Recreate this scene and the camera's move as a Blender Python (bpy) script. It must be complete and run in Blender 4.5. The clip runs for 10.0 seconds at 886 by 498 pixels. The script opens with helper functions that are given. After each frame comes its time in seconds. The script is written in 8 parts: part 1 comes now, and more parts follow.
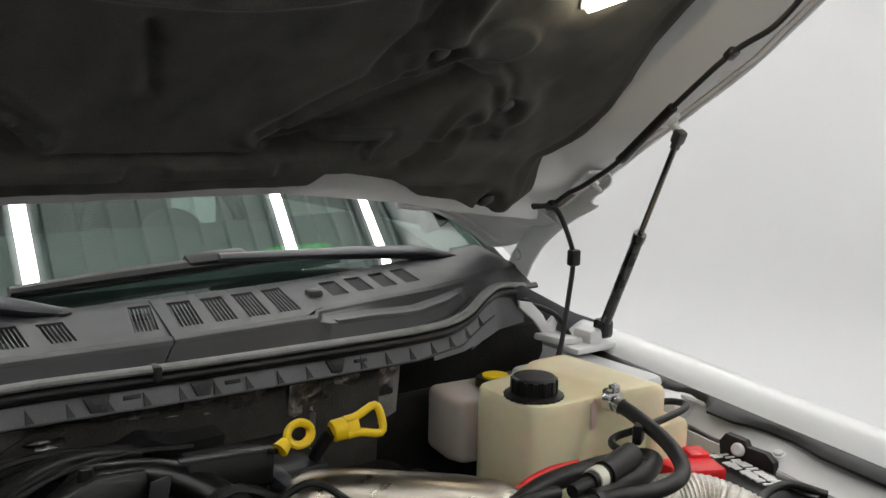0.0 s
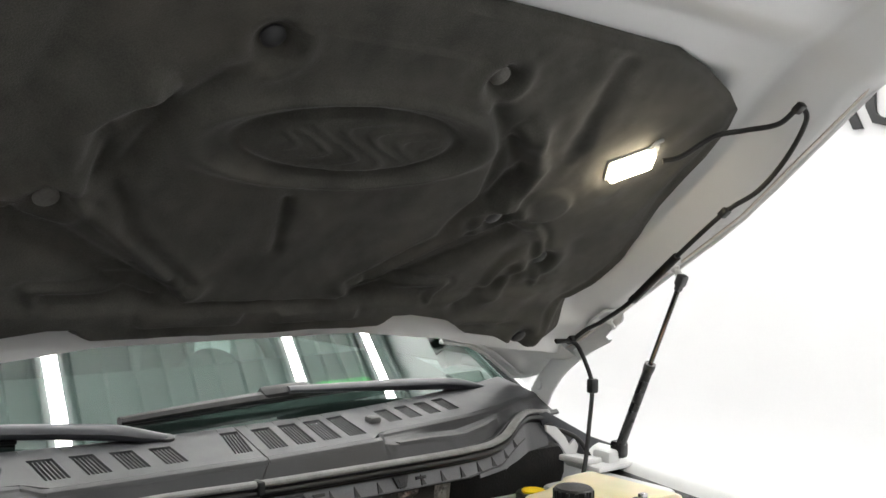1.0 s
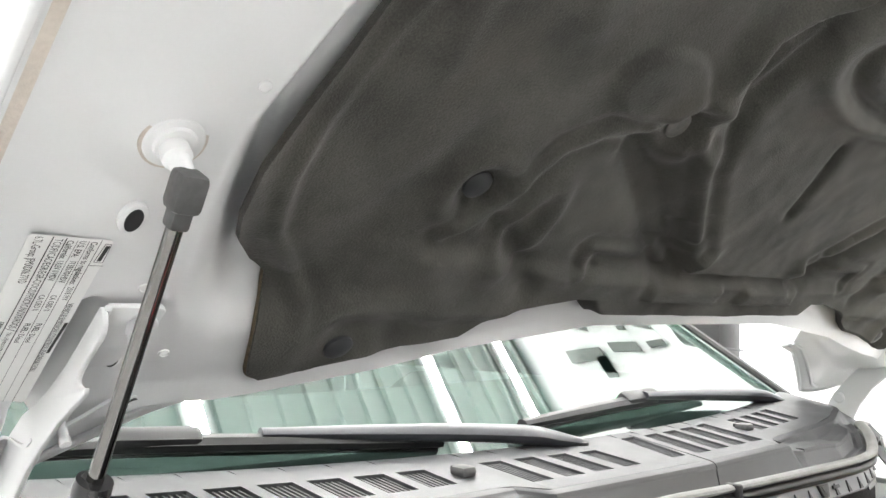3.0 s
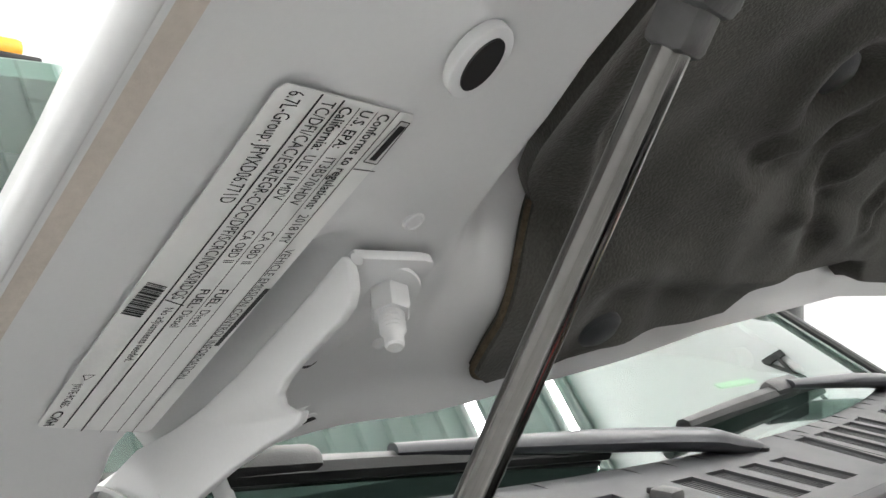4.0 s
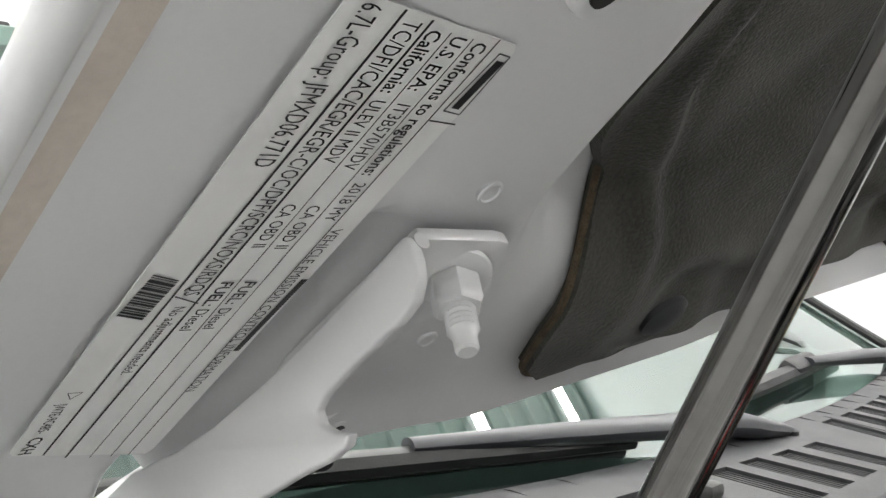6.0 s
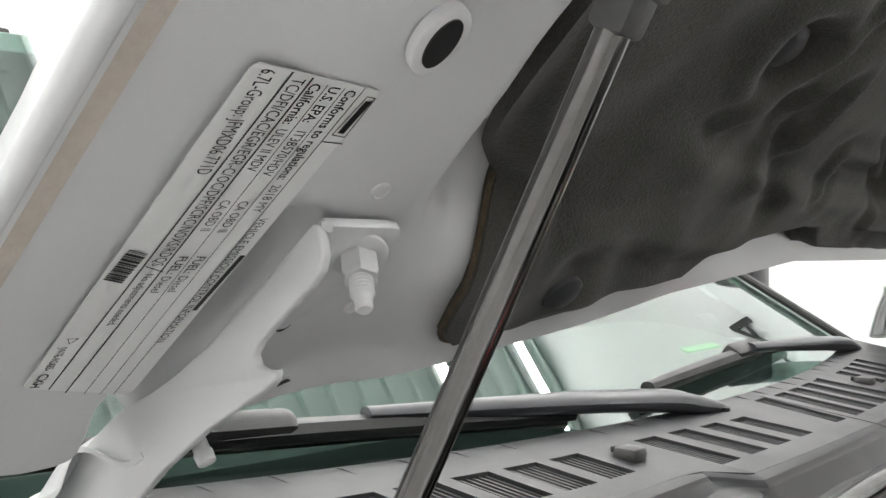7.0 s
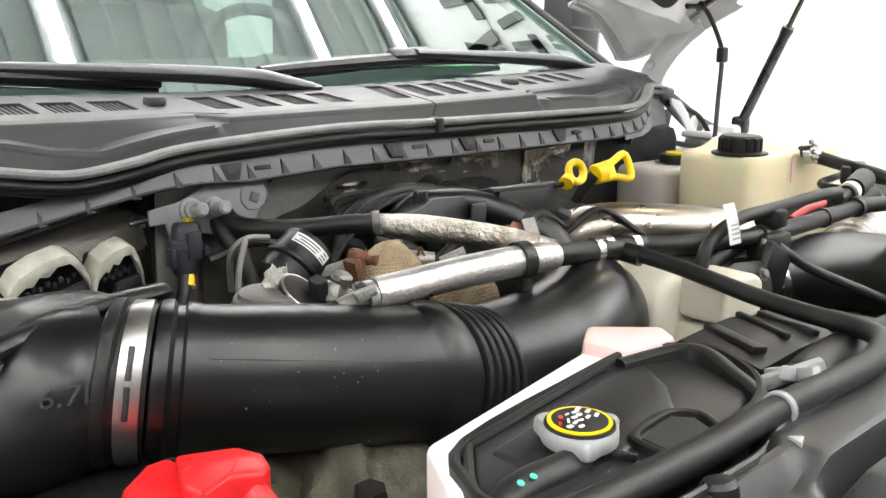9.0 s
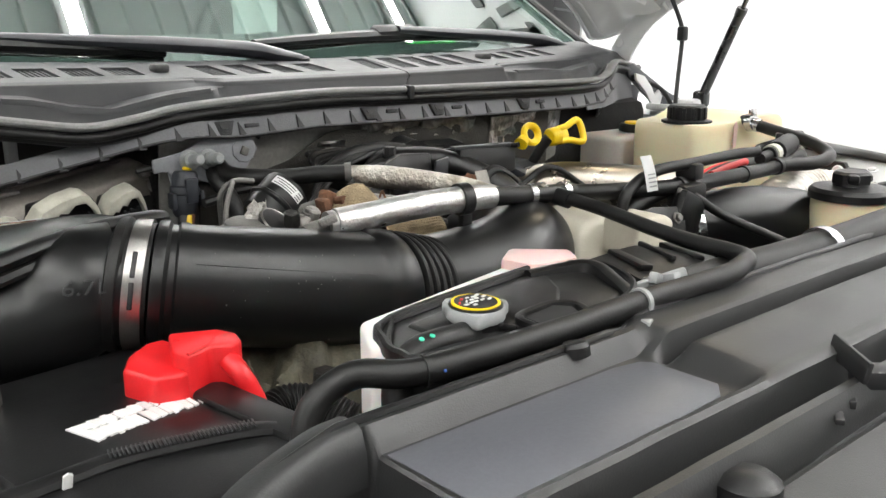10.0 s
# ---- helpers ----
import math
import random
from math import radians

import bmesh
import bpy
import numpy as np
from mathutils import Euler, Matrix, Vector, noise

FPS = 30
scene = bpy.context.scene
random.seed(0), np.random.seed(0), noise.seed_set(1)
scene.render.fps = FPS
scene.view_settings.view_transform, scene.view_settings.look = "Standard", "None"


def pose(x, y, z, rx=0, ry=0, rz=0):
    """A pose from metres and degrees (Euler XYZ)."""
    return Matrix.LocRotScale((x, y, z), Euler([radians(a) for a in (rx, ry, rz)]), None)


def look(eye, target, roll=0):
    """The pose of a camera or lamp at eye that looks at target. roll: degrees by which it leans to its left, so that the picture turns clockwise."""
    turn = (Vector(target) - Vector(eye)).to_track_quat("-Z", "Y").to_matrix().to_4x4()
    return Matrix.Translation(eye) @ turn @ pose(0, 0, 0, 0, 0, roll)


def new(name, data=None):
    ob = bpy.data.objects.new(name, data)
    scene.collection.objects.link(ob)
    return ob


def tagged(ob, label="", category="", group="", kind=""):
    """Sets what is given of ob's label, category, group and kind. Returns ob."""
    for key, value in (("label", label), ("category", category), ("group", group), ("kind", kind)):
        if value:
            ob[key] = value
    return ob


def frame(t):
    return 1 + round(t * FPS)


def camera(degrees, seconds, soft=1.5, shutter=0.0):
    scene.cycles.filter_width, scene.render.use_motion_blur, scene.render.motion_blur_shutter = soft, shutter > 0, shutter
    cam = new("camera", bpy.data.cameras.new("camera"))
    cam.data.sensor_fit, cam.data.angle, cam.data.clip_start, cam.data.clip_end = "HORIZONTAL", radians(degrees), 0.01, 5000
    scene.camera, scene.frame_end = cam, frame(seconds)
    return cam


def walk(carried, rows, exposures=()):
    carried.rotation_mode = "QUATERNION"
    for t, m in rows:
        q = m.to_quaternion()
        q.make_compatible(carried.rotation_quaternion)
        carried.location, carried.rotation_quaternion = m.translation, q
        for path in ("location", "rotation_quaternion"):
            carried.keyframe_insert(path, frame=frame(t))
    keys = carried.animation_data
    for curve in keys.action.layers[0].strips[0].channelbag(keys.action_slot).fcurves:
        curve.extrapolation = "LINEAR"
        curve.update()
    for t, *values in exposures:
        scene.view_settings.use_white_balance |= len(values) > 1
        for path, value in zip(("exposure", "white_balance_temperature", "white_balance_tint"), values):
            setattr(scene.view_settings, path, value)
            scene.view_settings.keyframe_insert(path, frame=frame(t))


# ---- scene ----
cam = camera(52.0, 10.0)
PATH = [
    (0, (-0.354, 0.065, 1.738), (0.842, 1.639, 1.433), 1.3),
    (0.5, (-0.489, -0.004, 1.75), (0.746, 1.566, 1.64), 1.0),
    (1, (-0.592, -0.038, 1.755), (0.67, 1.514, 1.755), 0.7),
    (1.5, (-0.682, 0.015, 1.747), (0.608, 1.543, 1.786), 0.6),
    (2, (-0.755, 0.153, 1.704), (0.55, 1.666, 1.78), 0.6),
    (2.5, (-0.883, 0.32, 1.656), (0.425, 1.829, 1.77), 0.5),
    (3, (-1.005, 0.505, 1.64), (0.335, 1.985, 1.771), 0.5),
    (3.2, (-1.009, 0.582, 1.638), (0.342, 2.052, 1.76), 0.4),
    (4.3, (-0.953, 0.901, 1.625), (0.509, 2.264, 1.711), -0.4),
    (4.5, (-0.946, 0.912, 1.628), (0.527, 2.263, 1.706), -0.5),
    (5, (-0.937, 0.926, 1.627), (0.528, 2.285, 1.683), -0.5),
    (6.5, (-0.95, 0.909, 1.633), (0.519, 2.266, 1.668), -0.8),
    (7, (-0.982, 0.836, 1.625), (0.491, 2.188, 1.655), -0.6),
    (7.3, (-1.015, 0.728, 1.619), (0.449, 2.091, 1.631), -0.0),
    (7.5, (-1.033, 0.64, 1.598), (0.44, 1.991, 1.632), -0.8),
    (7.8, (-1.024, 0.502, 1.591), (0.427, 1.871, 1.437), -0.0),
    (8, (-1.001, 0.437, 1.57), (0.428, 1.813, 1.314), 0.2),
    (8.3, (-0.934, 0.342, 1.552), (0.448, 1.733, 1.16), -0.1),
    (8.5, (-0.866, 0.285, 1.541), (0.485, 1.699, 1.12), -0.2),
    (9, (-0.771, 0.223, 1.535), (0.534, 1.666, 1.075), -0.2),
    (9.5, (-0.749, 0.174, 1.524), (0.537, 1.627, 1.037), 0.1),
    (10, (-0.834, 0.063, 1.525), (0.447, 1.518, 1.033), 0.1),
]
EXPOSURES = [(0.0, -1.35), (0.5, -1.02), (1.0, -0.66), (1.5, -0.25), (2.0, 0.32), (2.5, 0.66), (3.2, 0.42), (4.3, -0.42), (5.2, -0.40), (6.3, -0.42), (7.3, -0.40), (8.0, -0.45), (8.25, -0.30), (8.5, 0.08), (9.0, 0.14), (9.5, 0.08), (10.0, -0.18)]
walk(cam, [(t, look(eye, target, roll)) for t, eye, target, roll in PATH], EXPOSURES)

# ---- light ----
world = bpy.data.worlds.new("world")
scene.world = world
world.use_nodes = True
world.node_tree.nodes["Background"].inputs[0].default_value = (0.9, 0.95, 1.0, 1)
world.node_tree.nodes["Background"].inputs[1].default_value = 0.15
STRIP_POWER = 68.0
UNDERHOOD_POWER = 85.0


# ---- materials ----
def surf(name, col, rough=0.5, metal=0.0, var=0.12, scale=25.0, fine=260.0, bump=0.05, coat=0.0, stain=None,
         stain_amount=0.25, emit=0.0, sheen=0.0, sss=0.0, stretch=(1, 1, 1), rough_var=0.12, spec=0.5):
    """A worn surface: base colour varied at two scales, stains, fine relief."""
    m = bpy.data.materials.new(name)
    m.use_nodes = True
    nt = m.node_tree
    b = nt.nodes["Principled BSDF"]
    tc = nt.nodes.new("ShaderNodeTexCoord")
    mp = nt.nodes.new("ShaderNodeMapping")
    mp.inputs["Scale"].default_value = stretch
    nt.links.new(tc.outputs["Object"], mp.inputs["Vector"])
    big = nt.nodes.new("ShaderNodeTexNoise")
    big.inputs["Scale"].default_value, big.inputs["Detail"].default_value = scale, 5
    small = nt.nodes.new("ShaderNodeTexNoise")
    small.inputs["Scale"].default_value, small.inputs["Detail"].default_value = fine, 3
    for n in (big, small):
        nt.links.new(mp.outputs[0], n.inputs["Vector"])
    ramp = nt.nodes.new("ShaderNodeValToRGB")
    lo, hi = [tuple(max(0.0, c * k) for c in col) + (1,) for k in (1 - var, 1 + var)]
    ramp.color_ramp.elements[0].color, ramp.color_ramp.elements[1].color = lo, hi
    ramp.color_ramp.elements[0].position, ramp.color_ramp.elements[1].position = 0.3, 0.7
    nt.links.new(big.outputs["Fac"], ramp.inputs[0])
    mix = nt.nodes.new("ShaderNodeMix")
    mix.data_type, mix.blend_type = "RGBA", "OVERLAY"
    mix.inputs["Factor"].default_value = min(1.0, var * 1.5)
    nt.links.new(ramp.outputs[0], mix.inputs["A"])
    nt.links.new(small.outputs["Fac"], mix.inputs["B"])
    last = mix.outputs["Result"]
    if stain:
        sn = nt.nodes.new("ShaderNodeTexNoise")
        sn.inputs["Scale"].default_value, sn.inputs["Detail"].default_value = scale * 0.45, 7
        nt.links.new(tc.outputs["Object"], sn.inputs["Vector"])
        sr = nt.nodes.new("ShaderNodeValToRGB")
        sr.color_ramp.elements[0].position, sr.color_ramp.elements[1].position = 0.5, 0.72
        sr.color_ramp.elements[1].color = (stain_amount,) * 3 + (1,)
        nt.links.new(sn.outputs["Fac"], sr.inputs[0])
        sm = nt.nodes.new("ShaderNodeMix")
        sm.data_type = "RGBA"
        nt.links.new(sr.outputs[0], sm.inputs["Factor"])
        nt.links.new(last, sm.inputs["A"])
        sm.inputs["B"].default_value = tuple(stain) + (1,)
        last = sm.outputs["Result"]
    nt.links.new(last, b.inputs["Base Color"])
    rr = nt.nodes.new("ShaderNodeMapRange")
    rr.inputs["To Min"].default_value = max(0.0, rough - rough_var)
    rr.inputs["To Max"].default_value = min(1.0, rough + rough_var)
    nt.links.new(big.outputs["Fac"], rr.inputs["Value"])
    nt.links.new(rr.outputs[0], b.inputs["Roughness"])
    b.inputs["Metallic"].default_value = metal
    b.inputs["Specular IOR Level"].default_value = spec
    b.inputs["Coat Weight"].default_value = coat
    b.inputs["Coat Roughness"].default_value = 0.06
    b.inputs["Sheen Weight"].default_value = sheen
    if sss:
        b.inputs["Subsurface Weight"].default_value = sss
        b.inputs["Subsurface Scale"].default_value = 0.02
    if bump:
        bp = nt.nodes.new("ShaderNodeBump")
        bp.inputs["Strength"].default_value = bump
        bp.inputs["Distance"].default_value = 0.004
        nt.links.new(small.outputs["Fac"], bp.inputs["Height"])
        nt.links.new(bp.outputs[0], b.inputs["Normal"])
    if emit:
        b.inputs["Emission Color"].default_value = tuple(col) + (1,)
        b.inputs["Emission Strength"].default_value = emit
    return m


def glass(name, col, ior=1.5, rough=0.0):
    m = bpy.data.materials.new(name)
    m.use_nodes = True
    b = m.node_tree.nodes["Principled BSDF"]
    b.inputs["Base Color"].default_value = tuple(col) + (1,)
    b.inputs["Transmission Weight"].default_value = 1.0
    b.inputs["Roughness"].default_value = rough
    b.inputs["IOR"].default_value = ior
    return m


def crinkled(name, col, rough=0.22, scale=70.0, strength=0.9, grime=(0.3, 0.24, 0.17), dirt=0.3):
    """Aluminium foil: metal with sharp folds at two sizes and brownish grime."""
    m = bpy.data.materials.new(name)
    m.use_nodes = True
    nt = m.node_tree
    b = nt.nodes["Principled BSDF"]
    b.inputs["Metallic"].default_value = 1.0
    tc = nt.nodes.new("ShaderNodeTexCoord")
    warp = nt.nodes.new("ShaderNodeTexNoise")
    warp.inputs["Scale"].default_value, warp.inputs["Detail"].default_value = scale * 0.5, 3
    nt.links.new(tc.outputs["Object"], warp.inputs["Vector"])
    shift = nt.nodes.new("ShaderNodeVectorMath")
    shift.operation = "MULTIPLY_ADD"
    shift.inputs[1].default_value = (0.8 / scale,) * 3
    nt.links.new(warp.outputs["Color"], shift.inputs[0])
    nt.links.new(tc.outputs["Object"], shift.inputs[2])
    total = None
    for k, w in ((1.0, 1.0), (2.7, 0.45), (6.0, 0.2)):
        vo = nt.nodes.new("ShaderNodeTexVoronoi")
        vo.feature = "F1"
        vo.inputs["Scale"].default_value = scale * k
        nt.links.new(shift.outputs[0], vo.inputs["Vector"])
        ad = nt.nodes.new("ShaderNodeMath")
        ad.operation = "MULTIPLY_ADD"
        ad.inputs[1].default_value = w
        nt.links.new(vo.outputs["Distance"], ad.inputs[0])
        if total is not None:
            nt.links.new(total, ad.inputs[2])
        else:
            ad.inputs[2].default_value = 0.0
        total = ad.outputs[0]
    bp = nt.nodes.new("ShaderNodeBump")
    bp.inputs["Strength"].default_value, bp.inputs["Distance"].default_value = strength, 0.6 / scale
    nt.links.new(total, bp.inputs["Height"])
    nt.links.new(bp.outputs[0], b.inputs["Normal"])
    gn = nt.nodes.new("ShaderNodeTexNoise")
    gn.inputs["Scale"].default_value, gn.inputs["Detail"].default_value = scale * 0.25, 6
    nt.links.new(tc.outputs["Object"], gn.inputs["Vector"])
    gr = nt.nodes.new("ShaderNodeValToRGB")
    gr.color_ramp.elements[0].position, gr.color_ramp.elements[1].position = 0.42, 0.72
    gr.color_ramp.elements[1].color = (dirt,) * 3 + (1,)
    nt.links.new(gn.outputs["Fac"], gr.inputs[0])
    mx = nt.nodes.new("ShaderNodeMix")
    mx.data_type = "RGBA"
    mx.inputs["A"].default_value, mx.inputs["B"].default_value = tuple(col) + (1,), tuple(grime) + (1,)
    nt.links.new(gr.outputs[0], mx.inputs["Factor"])
    nt.links.new(mx.outputs["Result"], b.inputs["Base Color"])
    rr = nt.nodes.new("ShaderNodeMapRange")
    rr.inputs["To Min"].default_value, rr.inputs["To Max"].default_value = rough, rough + 0.25
    nt.links.new(gn.outputs["Fac"], rr.inputs["Value"])
    nt.links.new(rr.outputs[0], b.inputs["Roughness"])
    return m


WHITE = surf("white_paint", (0.66, 0.665, 0.67), 0.32, var=0.03, scale=6, fine=500, bump=0.015, coat=0.35, stain=(0.5, 0.5, 0.49), stain_amount=0.15)
SEALER = surf("seam_sealer", (0.50, 0.45, 0.40), 0.6, var=0.10, scale=30, fine=300, bump=0.12, stretch=(1, 1, 0.3))
PRIMER = surf("grey_primer", (0.26, 0.265, 0.27), 0.5, var=0.08, scale=14, bump=0.05, stain=(0.13, 0.13, 0.125), stain_amount=0.5)
FELT = surf("felt", (0.054, 0.0525, 0.046), 0.95, var=0.34, scale=16, fine=600, bump=0.3, sheen=0.12, stain=(0.096, 0.087, 0.074), stain_amount=0.5, spec=0.2)
FELT_EDGE = surf("felt_edge", (0.10, 0.075, 0.045), 0.95, var=0.4, scale=120, fine=900, bump=0.8)
COWL = surf("grey_plastic", (0.034, 0.035, 0.038), 0.48, var=0.10, scale=18, fine=900, bump=0.10, stain=(0.062, 0.062, 0.061), stain_amount=0.30, spec=0.5)
COWL_DARK = surf("dark_grain_plastic", (0.026, 0.027, 0.029), 0.6, var=0.15, scale=30, fine=1100, bump=0.25, spec=0.35)
BLACK = surf("black_plastic", (0.0065, 0.0066, 0.007), 0.40, var=0.25, scale=22, fine=700, bump=0.08, stain=(0.020, 0.0195, 0.018), stain_amount=0.3, spec=0.40)
SATIN = surf("satin_black_plastic", (0.005, 0.0052, 0.0055), 0.31, spec=0.48, var=0.2, scale=14, fine=420, bump=0.02, stain=(0.02, 0.02, 0.019), stain_amount=0.2, rough_var=0.05)
RUBBER = surf("black_rubber", (0.008, 0.008, 0.008), 0.46, var=0.3, scale=30, fine=500, bump=0.07, stain=(0.028, 0.027, 0.025), stain_amount=0.3, spec=0.38)
# greasy metal of the engine, also the painted shade of the firewall's recesses
DARK = surf("greasy_dark_metal_and_recess_shade", (0.011, 0.0105, 0.010), 0.55, metal=0.2, var=0.4, scale=35, fine=250, bump=0.3, stain=(0.035, 0.03, 0.024), stain_amount=0.5, spec=0.25)
CAST = surf("cast_aluminium", (0.27, 0.26, 0.245), 0.45, metal=0.8, var=0.25, scale=40, fine=420, bump=0.3, stain=(0.11, 0.09, 0.07), stain_amount=0.55)
STEEL = surf("bright_steel", (0.62, 0.62, 0.63), 0.24, metal=1.0, var=0.1, scale=40, fine=500, bump=0.03)
PIPE_METAL = surf("brushed_pipe_steel", (0.34, 0.31, 0.27), 0.30, metal=1.0, var=0.12, scale=12, fine=200, bump=0.04, stain=(0.24, 0.19, 0.14), stain_amount=0.4, stretch=(1, 6, 6))
RUST = surf("rusty_steel", (0.14, 0.065, 0.035), 0.7, metal=0.4, var=0.4, scale=60, bump=0.3)
WRAP = surf("tan_heat_wrap", (0.40, 0.31, 0.19), 0.8, var=0.3, scale=60, fine=800, bump=0.7)
WRAP_DARK = surf("brown_wrap_core", (0.26, 0.20, 0.12), 0.9, var=0.2, scale=60, fine=800, bump=0.4)
ROD = surf("chromed_rod", (0.15, 0.147, 0.142), 0.09, metal=1.0, var=0.1, scale=30, bump=0.0)
STRUT_BODY = surf("black_enamel", (0.012, 0.012, 0.013), 0.28, var=0.2, scale=30, bump=0.02)
ENDCAP = surf("grey_nylon", (0.055, 0.055, 0.055), 0.55, var=0.2, scale=50, bump=0.1)
TANK = surf("yellowed_polyethylene", (0.73, 0.66, 0.45), 0.38, var=0.07, scale=10, fine=300, bump=0.04, sss=0.25, stain=(0.60, 0.50, 0.28), stain_amount=0.55)
TANK_GREY = surf("cloudy_polyethylene", (0.50, 0.46, 0.42), 0.42, var=0.07, scale=10, fine=300, bump=0.04, sss=0.2)
TANK_WHITE = surf("white_polyethylene", (0.78, 0.74, 0.72), 0.4, var=0.05, scale=14, fine=300, bump=0.03, sss=0.2)
TANK_PINK = surf("pink_polyethylene", (0.74, 0.50, 0.48), 0.4, var=0.05, scale=14, bump=0.03, sss=0.2)
RED = surf("red_plastic", (0.66, 0.014, 0.018), 0.38, var=0.10, scale=20, fine=500, bump=0.04)
YELLOW = surf("yellow_plastic", (0.86, 0.58, 0.005), 0.38, var=0.08, scale=30, fine=500, bump=0.03)
CAP_GREY = surf("light_grey_plastic", (0.30, 0.31, 0.31), 0.5, var=0.08, scale=40, fine=600, bump=0.06)
PAPER = surf("white_label", (0.74, 0.74, 0.73), 0.35, var=0.03, scale=12, fine=300, bump=0.02, stain=(0.62, 0.62, 0.61), stain_amount=0.3)
# black for print and trim, also painted in as shade in openings
INK_AND_SHADE = surf("black_ink_and_hole_shade", (0.012, 0.012, 0.013), 0.5, var=0.05, bump=0.0)
PALE = surf("pale_connector_plastic", (0.62, 0.61, 0.52), 0.5, var=0.12, scale=40, bump=0.08, stain=(0.3, 0.29, 0.25), stain_amount=0.4)
ARM = surf("satin_arm_paint", (0.024, 0.0255, 0.031), 0.34, var=0.1, scale=12, fine=300, bump=0.03)
BAND = surf("satin_band_steel", (0.46, 0.45, 0.43), 0.36, metal=1.0, var=0.1, scale=40, fine=500, bump=0.03)
FIREW = surf("dull_firewall_coating", (0.21, 0.205, 0.19), 0.6, var=0.2, scale=10, fine=200, bump=0.15, stain=(0.13, 0.12, 0.105), stain_amount=0.5)
DULL = surf("dull_weathered_metal", (0.17, 0.165, 0.155), 0.55, metal=0.5, var=0.2, scale=25, fine=300, bump=0.2, stain=(0.08, 0.07, 0.06), stain_amount=0.5)
# black letters paled to grey-green for the veil of the windshield's reflection
SIGN_IN_GLASS = surf("sign_paled_by_glass", (0.09, 0.10, 0.095), 0.5, var=0.05, bump=0.0)
OILY = surf("oily_cast_metal", (0.062, 0.057, 0.038), 0.6, metal=0.25, var=0.45, scale=45, fine=300, bump=0.35, stain=(0.035, 0.03, 0.02), stain_amount=0.6)
TORN = surf("torn_grey_shield", (0.34, 0.325, 0.30), 0.7, var=0.15, scale=60, fine=400, bump=0.5, stain=(0.2, 0.18, 0.15), stain_amount=0.5)
FLANGE = surf("grey_flange_paint", (0.105, 0.107, 0.114), 0.45, var=0.12, scale=14, fine=400, bump=0.08, stain=(0.05, 0.05, 0.05), stain_amount=0.4)
# pale grey: the light falling on the seal's top is in the colour
LIT_LIP = surf("lit_seal_lip", (0.21, 0.21, 0.207), 0.55, var=0.2, scale=40, fine=500, bump=0.1)
ALUM = surf("cream_moulded_plastic", (0.58, 0.55, 0.46), 0.42, var=0.06, scale=14, fine=400, bump=0.05, stain=(0.42, 0.37, 0.28), stain_amount=0.45)
FIELD = surf("satin_blue_grey_plastic", (0.085, 0.088, 0.10), 0.42, var=0.08, scale=8, fine=300, bump=0.04)
DOORGLASS = surf("dark_door_glass", (0.012, 0.018, 0.017), 0.06, var=0.05, bump=0.0, rough_var=0.02)
ECMCAST = surf("weathered_module_casting", (0.20, 0.185, 0.165), 0.5, metal=0.45, var=0.14, scale=18, fine=260, bump=0.15, stain=(0.12, 0.10, 0.085), stain_amount=0.5)
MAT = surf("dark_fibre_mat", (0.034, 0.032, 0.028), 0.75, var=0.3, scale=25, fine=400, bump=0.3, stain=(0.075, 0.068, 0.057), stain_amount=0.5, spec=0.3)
COVER = surf("dark_grey_cover_plastic", (0.021, 0.0215, 0.022), 0.38, var=0.10, scale=10, fine=700, bump=0.08, stain=(0.042, 0.042, 0.040), stain_amount=0.35, spec=0.5)
STUDP = surf("blue_grey_primer", (0.20, 0.205, 0.22), 0.45, var=0.10, scale=14, bump=0.06, stain=(0.12, 0.12, 0.118), stain_amount=0.5)
NAVY = surf("blue_grey_connector", (0.024, 0.027, 0.033), 0.45, var=0.15, scale=40, bump=0.1)
FOIL = crinkled("aluminium_foil", (0.80, 0.79, 0.78), 0.20, 300.0, 0.35, dirt=0.25)
FOIL_WORN = crinkled("worn_foil", (0.66, 0.62, 0.56), 0.22, 170.0, 0.6, dirt=0.7)
FOIL_FLEX = crinkled("foil_duct", (0.62, 0.60, 0.56), 0.28, 260.0, 0.35, dirt=0.4)
FOIL_SHIELD = crinkled("heat_shield_foil", (0.30, 0.295, 0.285), 0.26, 24.0, 0.45, dirt=0.5)
GLASS = glass("green_tinted_glass", (0.30, 0.45, 0.39), 2.45)
CLEAR = surf("lamp_lens", (1.0, 0.86, 0.62), 0.3, var=0.02, emit=UNDERHOOD_POWER)
STRIP = surf("light_strip", (1.0, 0.98, 0.95), 0.4, var=0.0, bump=0.0, emit=STRIP_POWER)
CEIL = surf("ceiling_panel_paint", (0.66, 0.72, 0.695), 0.28, var=0.06, scale=2, fine=60, bump=0.02)
# dark paint for the unseen south wall, so that black parts reflect less
DIM_WALL = surf("dim_unseen_wall_paint", (0.14, 0.14, 0.145), 0.5, var=0.06, scale=1.5, fine=80, bump=0.03)
WALLP = surf("white_wall_paint", (0.69, 0.69, 0.70), 0.6, var=0.02, scale=1.5, fine=80, bump=0.03)
FLOORP = surf("pale_epoxy_floor", (0.48, 0.48, 0.48), 0.28, var=0.06, scale=2.5, fine=80, bump=0.02, stain=(0.42, 0.42, 0.41), stain_amount=0.3)
SEAT = surf("dark_cloth", (0.05, 0.052, 0.055), 0.85, var=0.2, scale=30, fine=500, bump=0.2)
GREENP = surf("green_card", (0.02, 0.62, 0.06), 0.5, var=0.05)
AMBER = surf("amber_lens", (0.9, 0.38, 0.02), 0.3, var=0.05, bump=0.0)
